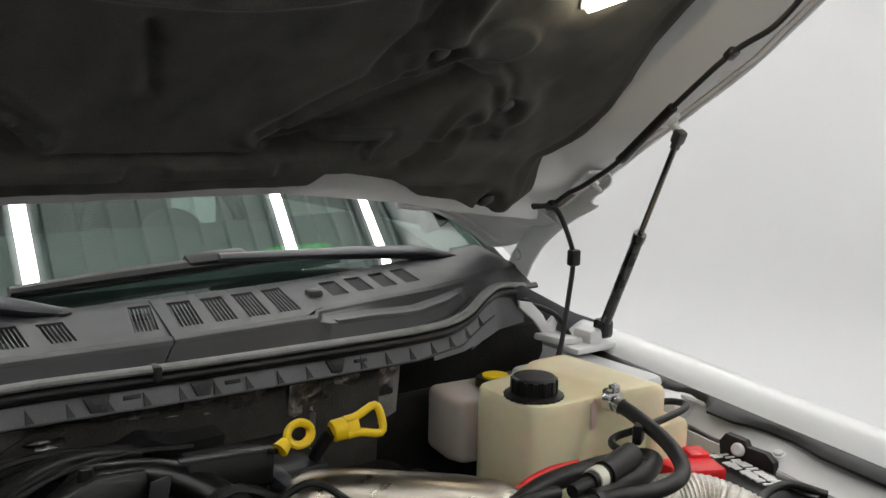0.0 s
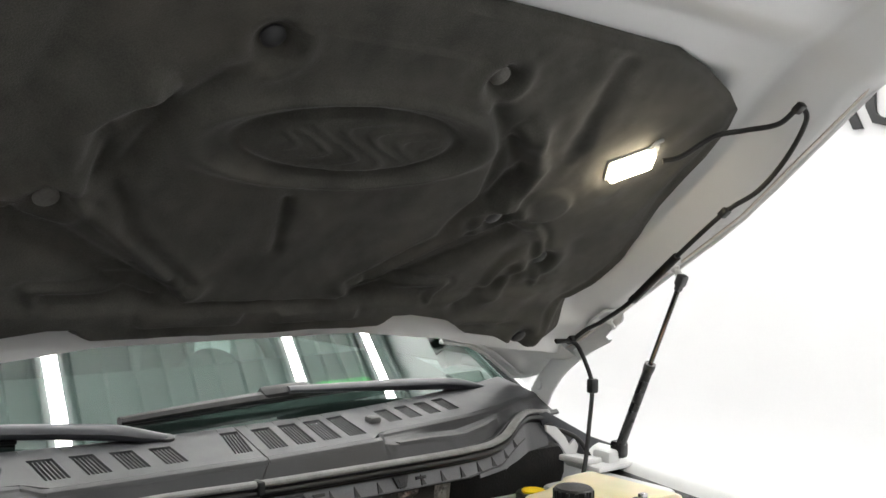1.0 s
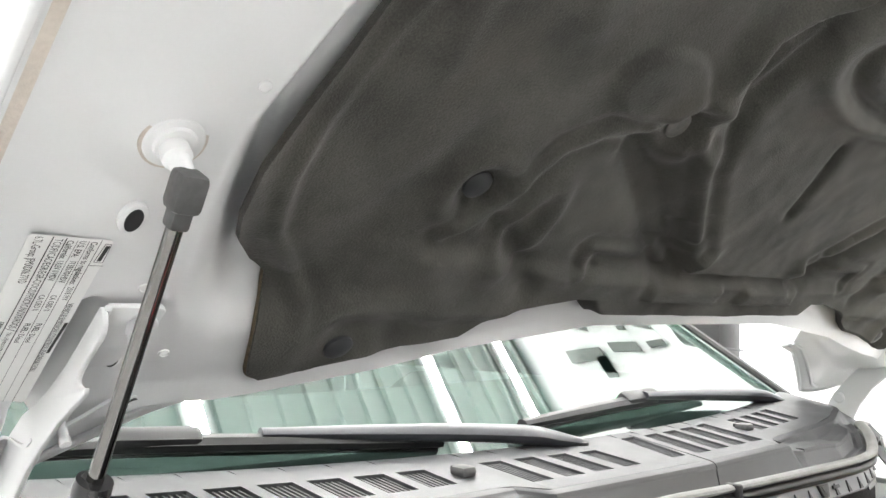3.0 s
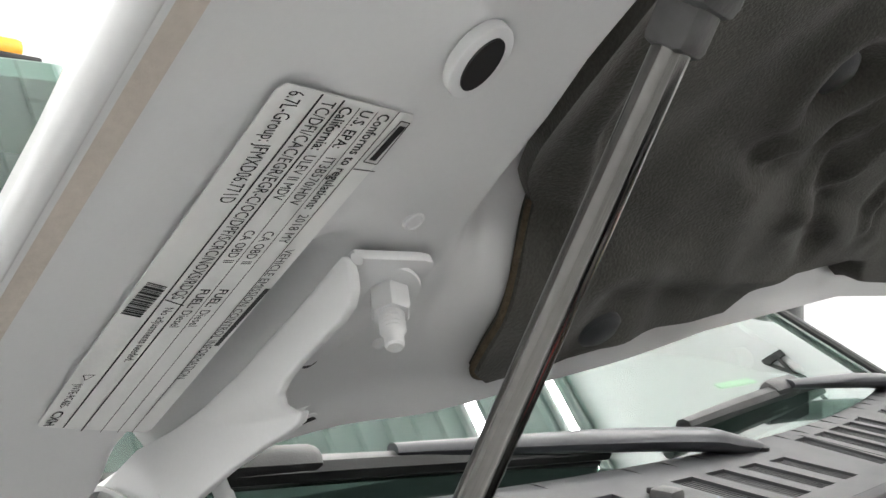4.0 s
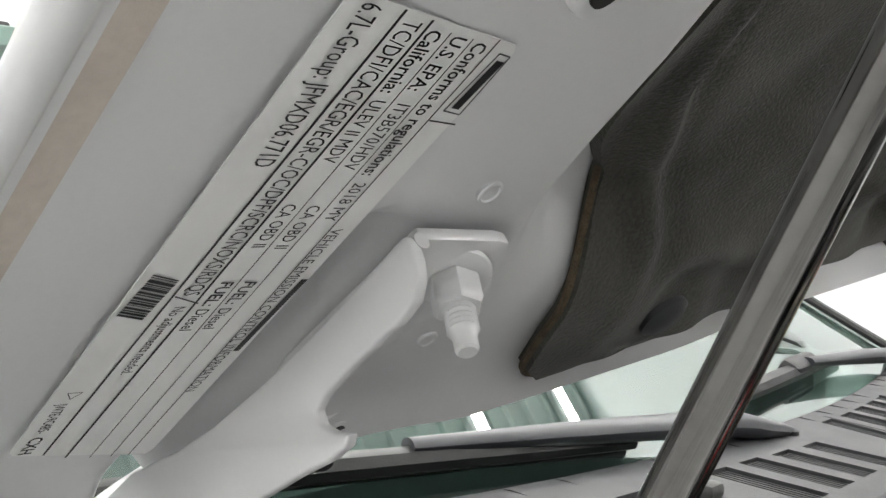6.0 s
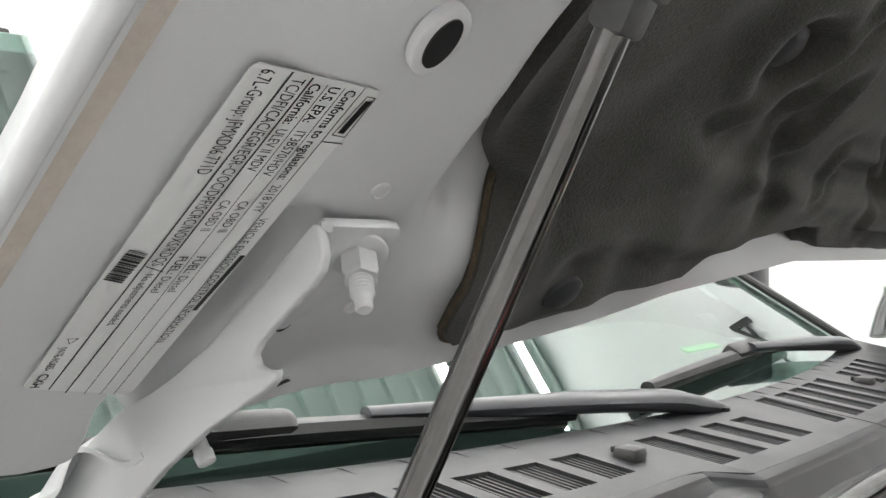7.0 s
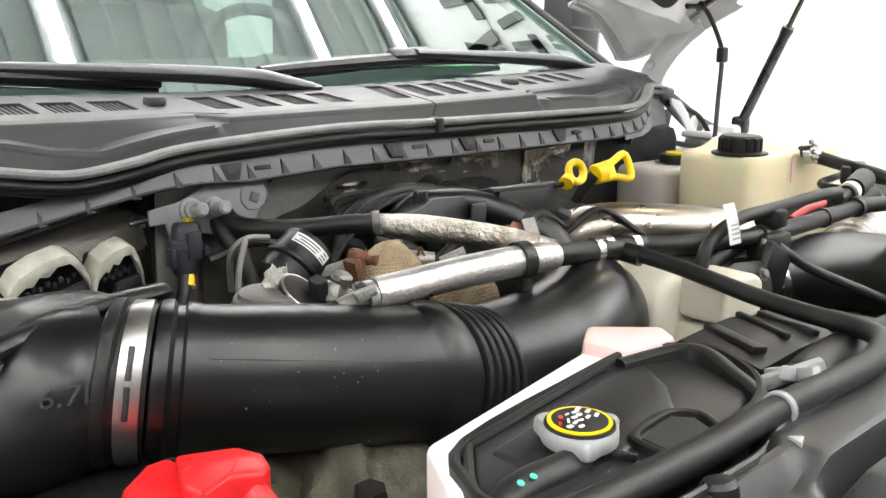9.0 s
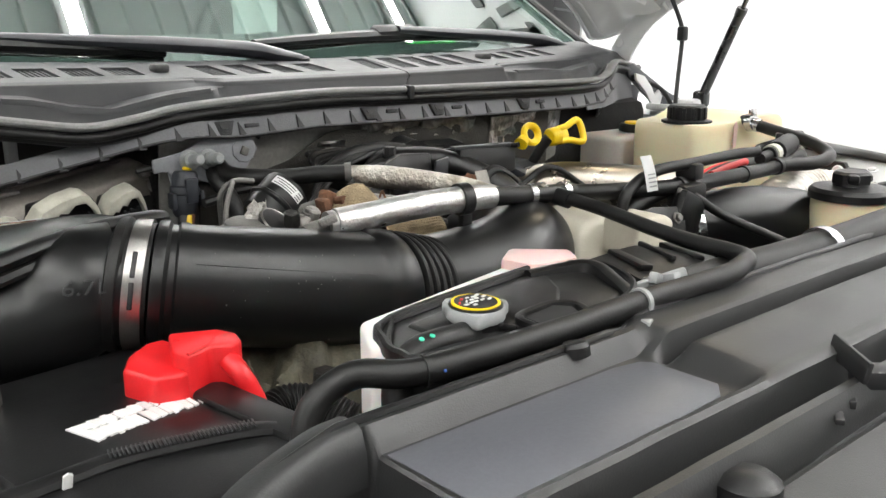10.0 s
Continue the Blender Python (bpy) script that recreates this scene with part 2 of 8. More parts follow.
MINT = surf("green_paint_mark", (0.05, 0.55, 0.36), 0.5, var=0.05, bump=0.0)
BLUEP = surf("blue_tape", (0.05, 0.12, 0.42), 0.5, var=0.1, bump=0.0)


# ---- mesh helpers ----
def finish(bm, angle=38.0):
    bmesh.ops.recalc_face_normals(bm, faces=bm.faces)
    for f in bm.faces:
        f.smooth = True
    lim = radians(angle)
    for e in bm.edges:
        if len(e.link_faces) == 2 and e.calc_face_angle(0.0) > lim:
            e.smooth = False
    return bm


def part(name, bm, material, parent=None, label="", angle=38.0):
    """Links a bmesh as one mesh object, under parent if there is one."""
    finish(bm, angle)
    me = bpy.data.meshes.new(name)
    bm.to_mesh(me)
    bm.free()
    me.materials.append(material)
    ob = new(name, me)
    if parent is not None:
        ob.parent = parent
        ob.matrix_parent_inverse = parent.matrix_world.inverted() if parent.type != "EMPTY" else Matrix.Translation(parent.location).inverted()
    if label:
        ob["label"] = label
    return ob


def thing(name, at, label, category, group=""):
    """An Empty at a thing's base, for its parts."""
    ob = new(name)
    ob.location = at
    ob.empty_display_size = 0.02
    return tagged(ob, label, category, group)


def box(c, s, bev=0.0, rot=None, seg=2):
    bm = bmesh.new()
    bmesh.ops.create_cube(bm, size=1.0)
    bmesh.ops.scale(bm, vec=s, verts=bm.verts)
    if bev:
        bmesh.ops.bevel(bm, geom=bm.edges[:], offset=min(bev, min(s) * 0.45), segments=seg, profile=0.5, affect="EDGES")
    m = Matrix.Translation(c) @ (rot.to_4x4() if rot is not None else Matrix())
    bmesh.ops.transform(bm, matrix=m, verts=bm.verts)
    return bm


def turned(rx=0, ry=0, rz=0):
    return Euler([radians(a) for a in (rx, ry, rz)]).to_matrix()


def join(*bms):
    """Joins several bmeshes into the first."""
    base = bms[0]
    for other in bms[1:]:
        me = bpy.data.meshes.new("join")
        other.to_mesh(me)
        other.free()
        base.from_mesh(me)
        bpy.data.meshes.remove(me)
    return base


def smooth_path(pts, steps=6):
    """Catmull-Rom points through pts."""
    p = [Vector(q) for q in pts]
    p = [p[0] * 2 - p[1]] + p + [p[-1] * 2 - p[-2]]
    out = []
    for i in range(1, len(p) - 2):
        a, b, c, d = p[i - 1:i + 3]
        for k in range(steps):
            t = k / steps
            out.append(0.5 * ((2 * b) + (c - a) * t + (2 * a - 5 * b + 4 * c - d) * t * t + (3 * b - a - 3 * c + d) * t ** 3))
    out.append(p[-2])
    return out


def tube(pts, radius, seg=14, steps=6, flat=1.0, caps=True, wave=None):
    """A tube along a smoothed path. radius: one number, or one for each point. wave(s): a factor along its length in metres."""
    path = smooth_path(pts, steps) if steps > 1 else [Vector(q) for q in pts]
    n = len(path)
    if isinstance(radius, (int, float)):
        rad = [radius] * n
    else:
        k = np.linspace(0, len(radius) - 1, n)
        rad = np.interp(k, range(len(radius)), radius)
    bm = bmesh.new()
    rings, side, run = [], None, 0.0
    for i, q in enumerate(path):
        d = (path[min(i + 1, n - 1)] - path[max(i - 1, 0)]).normalized()
        if i:
            run += (q - path[i - 1]).length
        if side is None:
            side = d.orthogonal().normalized() if abs(d.z) > 0.95 else d.cross(Vector((0, 0, 1))).normalized()
        side = (side - d * side.dot(d)).normalized()
        up = side.cross(d)
        r = rad[i] * (wave(run) if wave else 1.0)
        rings.append([bm.verts.new(q + side * (r * math.cos(a)) + up * (r * flat * math.sin(a))) for a in (2 * math.pi * j / seg for j in range(seg))])
    for a, b in zip(rings, rings[1:]):
        for j in range(seg):
            bm.faces.new((a[j], a[(j + 1) % seg], b[(j + 1) % seg], b[j]))
    if caps:
        bm.faces.new(rings[0][::-1])
        bm.faces.new(rings[-1])
    return bm


def lathe(profile, at=(0, 0, 0), axis=(0, 0, 1), seg=32, wobble=None):
    """Turns (radius, height) round an axis through at."""
    rot = Vector((0, 0, 1)).rotation_difference(Vector(axis).normalized()).to_matrix()
    bm = bmesh.new()
    rings = []
    for r, z in profile:
        ring = []
        for j in range(seg):
            a = 2 * math.pi * j / seg
            k = r * (wobble(a) if wobble else 1.0)
            ring.append(bm.verts.new(Vector(at) + rot @ Vector((k * math.cos(a), k * math.sin(a), z))))
        rings.append(ring)
    for a, b in zip(rings, rings[1:]):
        for j in range(seg):
            bm.faces.new((a[j], a[(j + 1) % seg], b[(j + 1) % seg], b[j]))
    bm.faces.new(rings[0][::-1])
    bm.faces.new(rings[-1])
    return bm


def sheet(fn, us, vs, thick=None):
    """A grid surface fn(u, v); with thick, a vector function's offset closes it to a solid."""
    bm = bmesh.new()
    g = [[bm.verts.new(fn(u, v)) for u in us] for v in vs]
    for a, b in zip(g, g[1:]):
        for i in range(len(us) - 1):
            bm.faces.new((a[i], a[i + 1], b[i + 1], b[i]))
    if thick is not None:
        off = Vector(thick)
        h = [[bm.verts.new(v.co + off) for v in row] for row in g]
        for a, b in zip(h, h[1:]):
            for i in range(len(us) - 1):
                bm.faces.new((a[i], b[i], b[i + 1], a[i + 1]))
        for i in range(len(us) - 1):
            bm.faces.new((g[0][i], h[0][i], h[0][i + 1], g[0][i + 1]))
            bm.faces.new((g[-1][i], g[-1][i + 1], h[-1][i + 1], h[-1][i]))
        for j in range(len(vs) - 1):
            bm.faces.new((g[j][0], g[j + 1][0], h[j + 1][0], h[j][0]))
            bm.faces.new((g[j][-1], h[j][-1], h[j + 1][-1], g[j + 1][-1]))
    return bm


def prism(poly, z0, z1, bev=0.0, m=None, seg=2):
    """An outline in the plane raised from z0 to z1, with rounded edges."""
    bm = bmesh.new()
    low = [bm.verts.new((x, y, z0)) for x, y in poly]
    f = bm.faces.new(low)
    up = bmesh.ops.extrude_face_region(bm, geom=[f])
    bmesh.ops.translate(bm, vec=(0, 0, z1 - z0), verts=[v for v in up["geom"] if isinstance(v, bmesh.types.BMVert)])
    bmesh.ops.recalc_face_normals(bm, faces=bm.faces)
    if bev:
        bmesh.ops.bevel(bm, geom=bm.edges[:], offset=bev, segments=seg, profile=0.5, affect="EDGES", clamp_overlap=True)
    if m is not None:
        bmesh.ops.transform(bm, matrix=m, verts=bm.verts)
    return bm


def axes(o, x, y):
    """A matrix at o whose x and y axes lie along those directions."""
    x = Vector(x).normalized()
    z = x.cross(Vector(y)).normalized()
    y = z.cross(x)
    return Matrix.Translation(o) @ Matrix((x, y, z)).transposed().to_4x4()


def lettering(text, size, m, align="LEFT", thick=0.0, bold=0.009):
    """A bmesh of letters in the built-in font, standing in the plane of m."""
    cu = bpy.data.curves.new("lettering", "FONT")
    cu.body, cu.size, cu.align_x, cu.extrude = text, size, align, thick
    cu.resolution_u = 2
    cu.offset = bold * size
    ob = bpy.data.objects.new("lettering", cu)
    scene.collection.objects.link(ob)
    bpy.context.view_layer.update()
    me = bpy.data.meshes.new_from_object(ob.evaluated_get(bpy.context.evaluated_depsgraph_get()))
    bpy.data.objects.remove(ob)
    bm = bmesh.new()
    bm.from_mesh(me)
    bpy.data.meshes.remove(me)
    bmesh.ops.transform(bm, matrix=m, verts=bm.verts)
    return bm


def sstep(a, b, x):
    k = min(1.0, max(0.0, (x - a) / (b - a)))
    return k * k * (3 - 2 * k)


def at_x(table, x):
    """Values of a table of rows (x, ...) between its rows."""
    cols = list(zip(*table))
    return [float(np.interp(x, cols[0], c)) for c in cols[1:]]


def hex_bolt(at, axis, r=0.008, h=0.006, washer=1.4):
    return join(lathe([(0.0005, 0), (r * washer, 0), (r * washer, h * 0.3), (0.001, h * 0.3)], at, axis, 20),
                lathe([(r, h * 0.2), (r, h), (r * 0.8, h * 1.15)], at, axis, 6))

# ---- the workshop ----
ROOM = (-6.5, 3.3, -7.0, 6.4, 4.3)
x0, x1, y0, y1, zc = ROOM
tagged(part("floor", box(((x0 + x1) / 2, (y0 + y1) / 2, -0.05), (x1 - x0, y1 - y0, 0.1)), FLOORP), "pale grey epoxy workshop floor", "floor", kind="structure")
for nm, c, s in (("wall_north", ((x0 + x1) / 2, y1 + 0.1, zc / 2), (x1 - x0 + 0.4, 0.2, zc)), ("wall_south", ((x0 + x1) / 2, y0 - 0.1, zc / 2), (x1 - x0 + 0.4, 0.2, zc)),
                 ("wall_east", (x1 + 0.1, (y0 + y1) / 2, zc / 2), (0.2, y1 - y0, zc)), ("wall_west", (x0 - 0.1, (y0 + y1) / 2, zc / 2), (0.2, y1 - y0, zc))):
    # the south wall, out of view, is darkened to hold back front light
    tagged(part(nm, box(c, s), DIM_WALL if nm == "wall_south" else WALLP), "unseen workshop wall, darkened to cut light and reflections from the front" if nm == "wall_south" else "plain white painted workshop wall", "wall", kind="structure")


# added curve that catches ceiling light, in place of a bright floor further out
tagged(part("bright_band_cove", sheet(lambda a, y: Vector((x1 - 1.0 + 0.996 * math.sin(a), y, 1.004 - math.cos(a))), np.linspace(0, math.pi / 2, 25), np.linspace(y0 + 0.01, y1 - 0.01, 5), thick=(0.003, 0, -0.003)), WALLP), "white cove added for the bright band low on the wall", "cove", kind="structure")


def build_ceiling():
    """Ribbed metal sheets: flat pans between raised seams that run along the truck."""
    bm = bmesh.new()
    prof, x = [], x0
    while x < x1:
        prof += [(x, zc), (x + 0.150, zc), (x + 0.154, zc - 0.045), (x + 0.176, zc - 0.045), (x + 0.18, zc)]
        x += 0.1835
    prof = [(min(a, x1), b) for a, b in prof] + [(x1, zc), (x1, zc + 0.15), (x0, zc + 0.15)]
    ends = []
    for y in (y0, y1):
        ends.append([bm.verts.new((a, y, b)) for a, b in prof])
    n = len(prof)
    for i in range(n):
        bm.faces.new((ends[0][i], ends[0][(i + 1) % n], ends[1][(i + 1) % n], ends[1][i]))
    bmesh.ops.remove_doubles(bm, verts=bm.verts, dist=1e-5)
    return bm


tagged(part("ceiling", build_ceiling(), CEIL), "ribbed pale green metal ceiling sheets", "ceiling", kind="structure")
for x in (-4.45, -2.8, -1.15, 0.5, 2.15, 2.98):
    lamp = thing("ceiling_light", (x, 0.3, zc - 0.04), "long white light strip fixed under the ribbed ceiling", "ceiling light", "ceiling strips")
    part("housing", box((x, 0.95, zc - 0.055), (0.16, 10.3, 0.05), 0.01), WHITE, lamp)
    part("diffuser", box((x, 0.95, zc - 0.088), (0.08, 10.2, 0.02), 0.005), STRIP, lamp, "glowing white diffuser")


def wall_sign(name, text, size, m, label):
    return tagged(part(name, lettering(text, size, m, "CENTER", 0.01), INK_AND_SHADE), label, "sign")


# Raised letters on the walls round the truck; what cannot be read is plain bars.
wall_sign("wall_sign", "UT", 0.30, axes((0.58, y1 - 0.02, 2.83), (1, 0, 0), (0, 0, 1)), "black raised letters on the white wall")
wall_sign("wall_sign", "CO", 0.17, axes((1.36, y1 - 0.02, 2.80), (1, 0, 0), (0, 0, 1)), "small black raised letters on the white wall")
wall_sign("wall_sign", "AU", 0.34, axes((x1 - 0.02, 1.86, 2.30), (0, -1, 0), (0, 0, 1)), "black raised letters on the white side wall")


def bar_sign(at, x_dir, y_dir, rows, label):
    sign = thing("wall_sign", at, label, "sign")
    m = axes(at, x_dir, y_dir)
    for yy, bars in rows:
        for a, w, h, s in bars:
            w, h = (w * 1.4, h * 1.1) if h > w else (w * 1.1, h * 1.4)
            poly = [(a, yy), (a + w, yy), (a + w + s, yy + h), (a + s, yy + h)]
            part("bar", prism(poly, 0.0, 0.02, 0.0, m), SIGN_IN_GLASS, sign)
    return sign


# this sign shows only in the glass; its colour holds that reflection's haze
bar_sign((x1 - 0.02, 3.75, 2.75), (0, -1, 0), (0, 0, 1), [
    (0.62, [(0.05, 0.07, 0.34, 0.0), (0.12, 0.07, 0.34, 0.16), (0.36, 0.07, 0.34, 0.0), (0.52, 0.07, 0.34, 0.0), (0.59, 0.16, 0.07, 0.0), (0.86, 0.07, 0.34, 0.12), (1.02, 0.07, 0.34, -0.10), (1.25, 0.07, 0.34, 0.0), (1.32, 0.15, 0.07, 0.0), (1.32, 0.12, 0.07, 0.0)]),
    (0.22, [(0.10, 0.055, 0.26, 0.0), (0.16, 0.13, 0.055, 0.0), (0.40, 0.055, 0.26, 0.0), (0.455, 0.10, 0.055, 0.0), (0.555, 0.055, 0.26, 0.0), (0.72, 0.055, 0.26, 0.08), (0.94, 0.16, 0.055, 0.0), (0.99, 0.055, 0.26, 0.0), (1.22, 0.055, 0.26, 0.0)]),
    (-0.06, [(0.15 + 0.13 * i, 0.035, 0.16, 0.03 * (-1) ** i) for i in range(9)]),
], "raised letters high on the white wall, paled as the glass reflects them")

# ---- the open hood ----
HO = Vector((0, 1.16, 1.595))
HV = Vector((0, -math.cos(radians(41)), math.sin(radians(41))))
HN = Vector((0, -math.sin(radians(41)), -math.cos(radians(41))))
HL, HR = -0.882, 0.778


def hp(u, v, n):
    """A point of the hood: across, up from its hinge edge, and out of its underside."""
    return HO + Vector((u, 0, 0)) + HV * v + HN * n


def rail_n(v):
    return min(0.05, 0.003 + 0.13 * (v - 0.03)) if v < 0.39 else 0.05


def rail_edge(v):
    """Where the flat passenger-side rail folds down towards the liner."""
    return at_x([(-0.10, 0.68), (0.0, 0.688), (0.05, 0.703), (0.092, 0.7215), (0.12, 0.728), (0.152, 0.7335), (0.18, 0.741), (0.25, 0.750), (0.35, 0.738), (0.5, 0.725), (0.9, 0.72)], v)[0]


def floor_n(u, v):
    """The sunk middle of the hood, rising to its hinge edge, sooner at the corners."""
    c = sstep(0.46, 0.60, abs(u))
    return -0.032 + 0.03 * sstep(0.09, -0.02 + 0.045 * c, v)


def hood_n(u, v):
    base = floor_n(u, v)
    if u < 0:
        x = min(1.0, max(0.0, 1 - (rail_edge(v) + u) / 0.052))
        k = 0.45 * x + 0.55 * x * x * (3 - 2 * x)
    else:
        k = sstep(0.665, 0.755, u)
    return base * (1 - k) + rail_n(v) * k


def liner_n(u, v):
    if u > 0:
        return hood_n(min(0.66, u), v)
    return max(hood_n(u, v) if u < -0.70 else -0.05, floor_n(u, v) + 0.05 * sstep(0.64, 0.76, abs(u)))


def rear_v(u):
    return at_x([(0.0, 0.030), (0.2, 0.030), (0.4, 0.006), (0.5, -0.018), (0.6, -0.040), (0.66, -0.050), (0.7, -0.062), (0.74, -0.08), (0.80, -0.105), (0.88, -0.12)], abs(u))[0]


def build_inner():
    us = sorted(set([HL, HR] + list(np.linspace(HL, HR, 120)) + list(np.linspace(-0.80, -0.62, 90))))
    ks = list(np.linspace(0, 1, 110))

    def fn(u, k):
        v = rear_v(u) + (0.96 - rear_v(u)) * k
        n = hood_n(u, v) - 0.004 - 0.032 * sstep(0.61, 0.55, abs(u)) * sstep(0.075, 0.12, v) * sstep(0.615, 0.57, v)
        n += 0.008 * sstep(0.03, 0.0, v - rear_v(u))                       # rolled hinge edge
        e = min(u - HL, HR - u)
        n += -0.003 * sstep(0.075, 0.055, e) * sstep(0.02, 0.035, e) + 0.004 * sstep(0.004, 0.0, e)  # shallow bead and outer lip
        n += 0.010 * math.exp(-((v - 0.80) / 0.03) ** 2)                  # pressed bead near the nose
        n += 0.03 * sstep(0.66, 0.72, v) * sstep(0.9, 0.5, abs(u))
        n -= 0.045 * math.exp(-((abs(u) - 0.7725) / 0.0095) ** 2) * sstep(0.088, 0.045, v)              # channel behind the hinge strap
        return hp(u, v, n)
    return sheet(fn, us, ks)


def build_skin():
    us, ks = [HL + 0.003 + d for d in (0, 0.008, 0.016, 0.024, 0.032)] + list(np.linspace(HL + 0.045, HR - 0.045, 46)) + [HR - 0.003 - d for d in (0.032, 0.024, 0.016, 0.008, 0)], np.linspace(0, 1, 30)

    def fn(u, k):
        v = rear_v(u) - 0.004 + (0.977 - rear_v(u)) * k
        e = min(u - HL, HR - u)
        top = -0.066 + 0.02 * (1 - sstep(0.0, 0.10, v - rear_v(u) + 0.012)) + 0.05 * sstep(0.85, 0.97, v)
        return hp(u, v, min(max(top, rail_n(v) - 0.004 - 2.4 * (e - 0.003)), hood_n(u, v) - 0.006))
    return sheet(fn, us, ks)


hood = thing("hood", tuple(hp(0, 0, 0)), "raised white painted hood, its underside showing", "hood")
part("inner_panel", build_inner(), WHITE, hood)
part("outer_skin", build_skin(), WHITE, hood)
part("seam_sealer", sheet(lambda u, v: hp(HL + u, v, rail_n(v) - 0.0025), [0.0035, 0.007, 0.0095, 0.0100, 0.016], np.linspace(-0.11, 0.94, 40), thick=tuple(HN * -0.004)), SEALER, hood, "beige seam sealer along the hood's edge")
part("seam_sealer", sheet(lambda u, v: hp(HR - u, v, rail_n(v) - 0.0025), [0.0035, 0.007, 0.0095, 0.0100, 0.016], np.linspace(-0.11, 0.94, 40), thick=tuple(HN * -0.004)), SEALER, hood, "beige seam sealer along the hood's edge")
for s in (1, -1):   # rolled edge bead
    edge = HR if s > 0 else HL
    part("edge_lip", tube([hp(edge - s * 0.001, v, rail_n(v) - 0.002) for v in np.linspace(-0.12, 0.95, 12)], 0.0045, 10), WHITE, hood)


CORNER = [(0.0, 0.445, -0.060, -0.045), (0.15, 0.468, -0.090, -0.062), (0.35, 0.555, -0.118, -0.072), (0.58, 0.633, -0.160, -0.074), (0.88, 0.752, -0.238, -0.063), (0.94, 0.772, -0.225, -0.050), (1.0, 0.785, -0.150, -0.020)]


def corner(a, k, s, lift=0.0):
    """The flared rear corner of the skin: from the hood's rear edge to its pointed rim."""
    u1, v1, n1 = at_x(CORNER, a)
    u0 = 0.44 + 0.335 * a
    v0, n0 = rear_v(u0) + 0.022, -0.010 + 0.020 * sstep(0.75, 1.0, a)
    hollow = -0.022 * math.sin(math.pi * k) * (1 - 0.6 * a) + 0.006 * math.sin(9.0 * k) * sstep(0.1, 0.3, a)
    return hp(s * (u0 + (u1 - u0) * k), v0 + (v1 - v0) * k, n0 + (n1 - n0) * k + hollow + lift)


for s in (1, -1):
    fl = part("corner_flange", sheet(lambda a, k: corner(a, k, s), np.linspace(0, 1, 40), np.linspace(0, 1, 18), thick=tuple(HN * -0.003)), WHITE, hood)
    part("flange_rim", tube([corner(a, 1.0, s) for a in np.linspace(0.02, 0.99, 26)], 0.0042, 8, 2), WHITE, fl)
    part("flange_bead", tube([corner(a, 0.86, s, 0.002) for a in np.linspace(0.08, 0.90, 22)], 0.0032, 8, 2), WHITE, fl)


def ring_hole(name, u, v, ru, rv, parent):
    m = axes(hp(u, v, hood_n(u, v) - 0.001), (1, 0, 0), HV)
    outer = [(ru * 1.7 * math.cos(a), rv * 1.4 * math.sin(a)) for a in np.linspace(0, 2 * math.pi, 28, endpoint=False)]
    part("hole_rim", prism(outer, -0.002, 0.0025, 0.0012, m), WHITE, parent)
    inner = [(ru * math.cos(a), rv * math.sin(a)) for a in np.linspace(0, 2 * math.pi, 28, endpoint=False)]
    # a black disc gives the shade inside the hole
    part(name, prism(inner, 0.001, 0.0032, 0.0, m), INK_AND_SHADE, parent, "dark drain hole")


ring_hole("drain_hole", -0.7850, 0.1705, 0.0052, 0.0090, hood)
ring_hole("drain_hole", 0.745, 0.178, 0.0055, 0.0088, hood)
for u, v in ((-0.74, 0.01), (-0.70, -0.055)):
    ring_hole("drain_hole", u, v, 0.004, 0.006, hood)
for s in (1, -1):
    u = -0.786 if s < 0 else 0.755
    c = hp(u, 0.235, rail_n(0.235) - 0.004)
    # beige ring that marks the groove by colour
    part("plate_ring", lathe([(0.0172, -0.001), (0.0192, -0.001), (0.0192, 0.0010), (0.0172, 0.0010)], c, HN, 32), SEALER, hood, "thin beige ring round the plate")
    part("strut_plate", lathe([(0.0165, 0), (0.0175, 0.0015), (0.0165, 0.003), (0.0125, 0.0035), (0.0115, 0.0055), (0.007, 0.0065), (0.002, 0.0065)], c, HN, 32), WHITE, hood)
for u, v in ((-0.755, 0.285), (-0.765, 0.205), (-0.7481, 0.0963), (-0.70, 0.012)):
    part("sealed_dimple", lathe([(0.0042, -0.001), (0.0042, 0.0002), (0.0034, 0.0006), (0.003, 0.0001), (0.001, 0.0001)], hp(u, v, hood_n(u, v) - 0.003), HN, 18), WHITE, hood)

# the pressed felt liner
SIDE = [(0.0, 0.047), (0.10, 0.048), (0.228, 0.049), (0.238, 0.054), (0.252, 0.067), (0.285, 0.068), (0.365, 0.054), (0.392, 0.044), (0.412, 0.027), (0.43, 0.018), (0.50, 0.008),
        (0.555, -0.006), (0.590, -0.0175), (0.606, -0.0215), (0.6205, -0.013), (0.628, 0.008), (0.6345, 0.032), (0.6355, 0.060), (0.6375, 0.081), (0.658, 0.096), (0.684, 0.125), (0.697, 0.155), (0.702, 0.20), (0.690, 0.245), (0.678, 0.28),
        (0.667, 0.33), (0.666, 0.40), (0.669, 0.448), (0.660, 0.513), (0.642, 0.549), (0.591, 0.576), (0.508, 0.605), (0.423, 0.625), (0.310, 0.627), (0.184, 0.630), (0.0, 0.630)]


def seg_d(u, v, a, b):
    """Distance from a stretch, and which side of it."""
    ax, ay, bx, by = *a, *b
    dx, dy = bx - ax, by - ay
    t = max(0.0, min(1.0, ((u - ax) * dx + (v - ay) * dy) / (dx * dx + dy * dy)))
    return math.hypot(u - ax - t * dx, v - ay - t * dy)


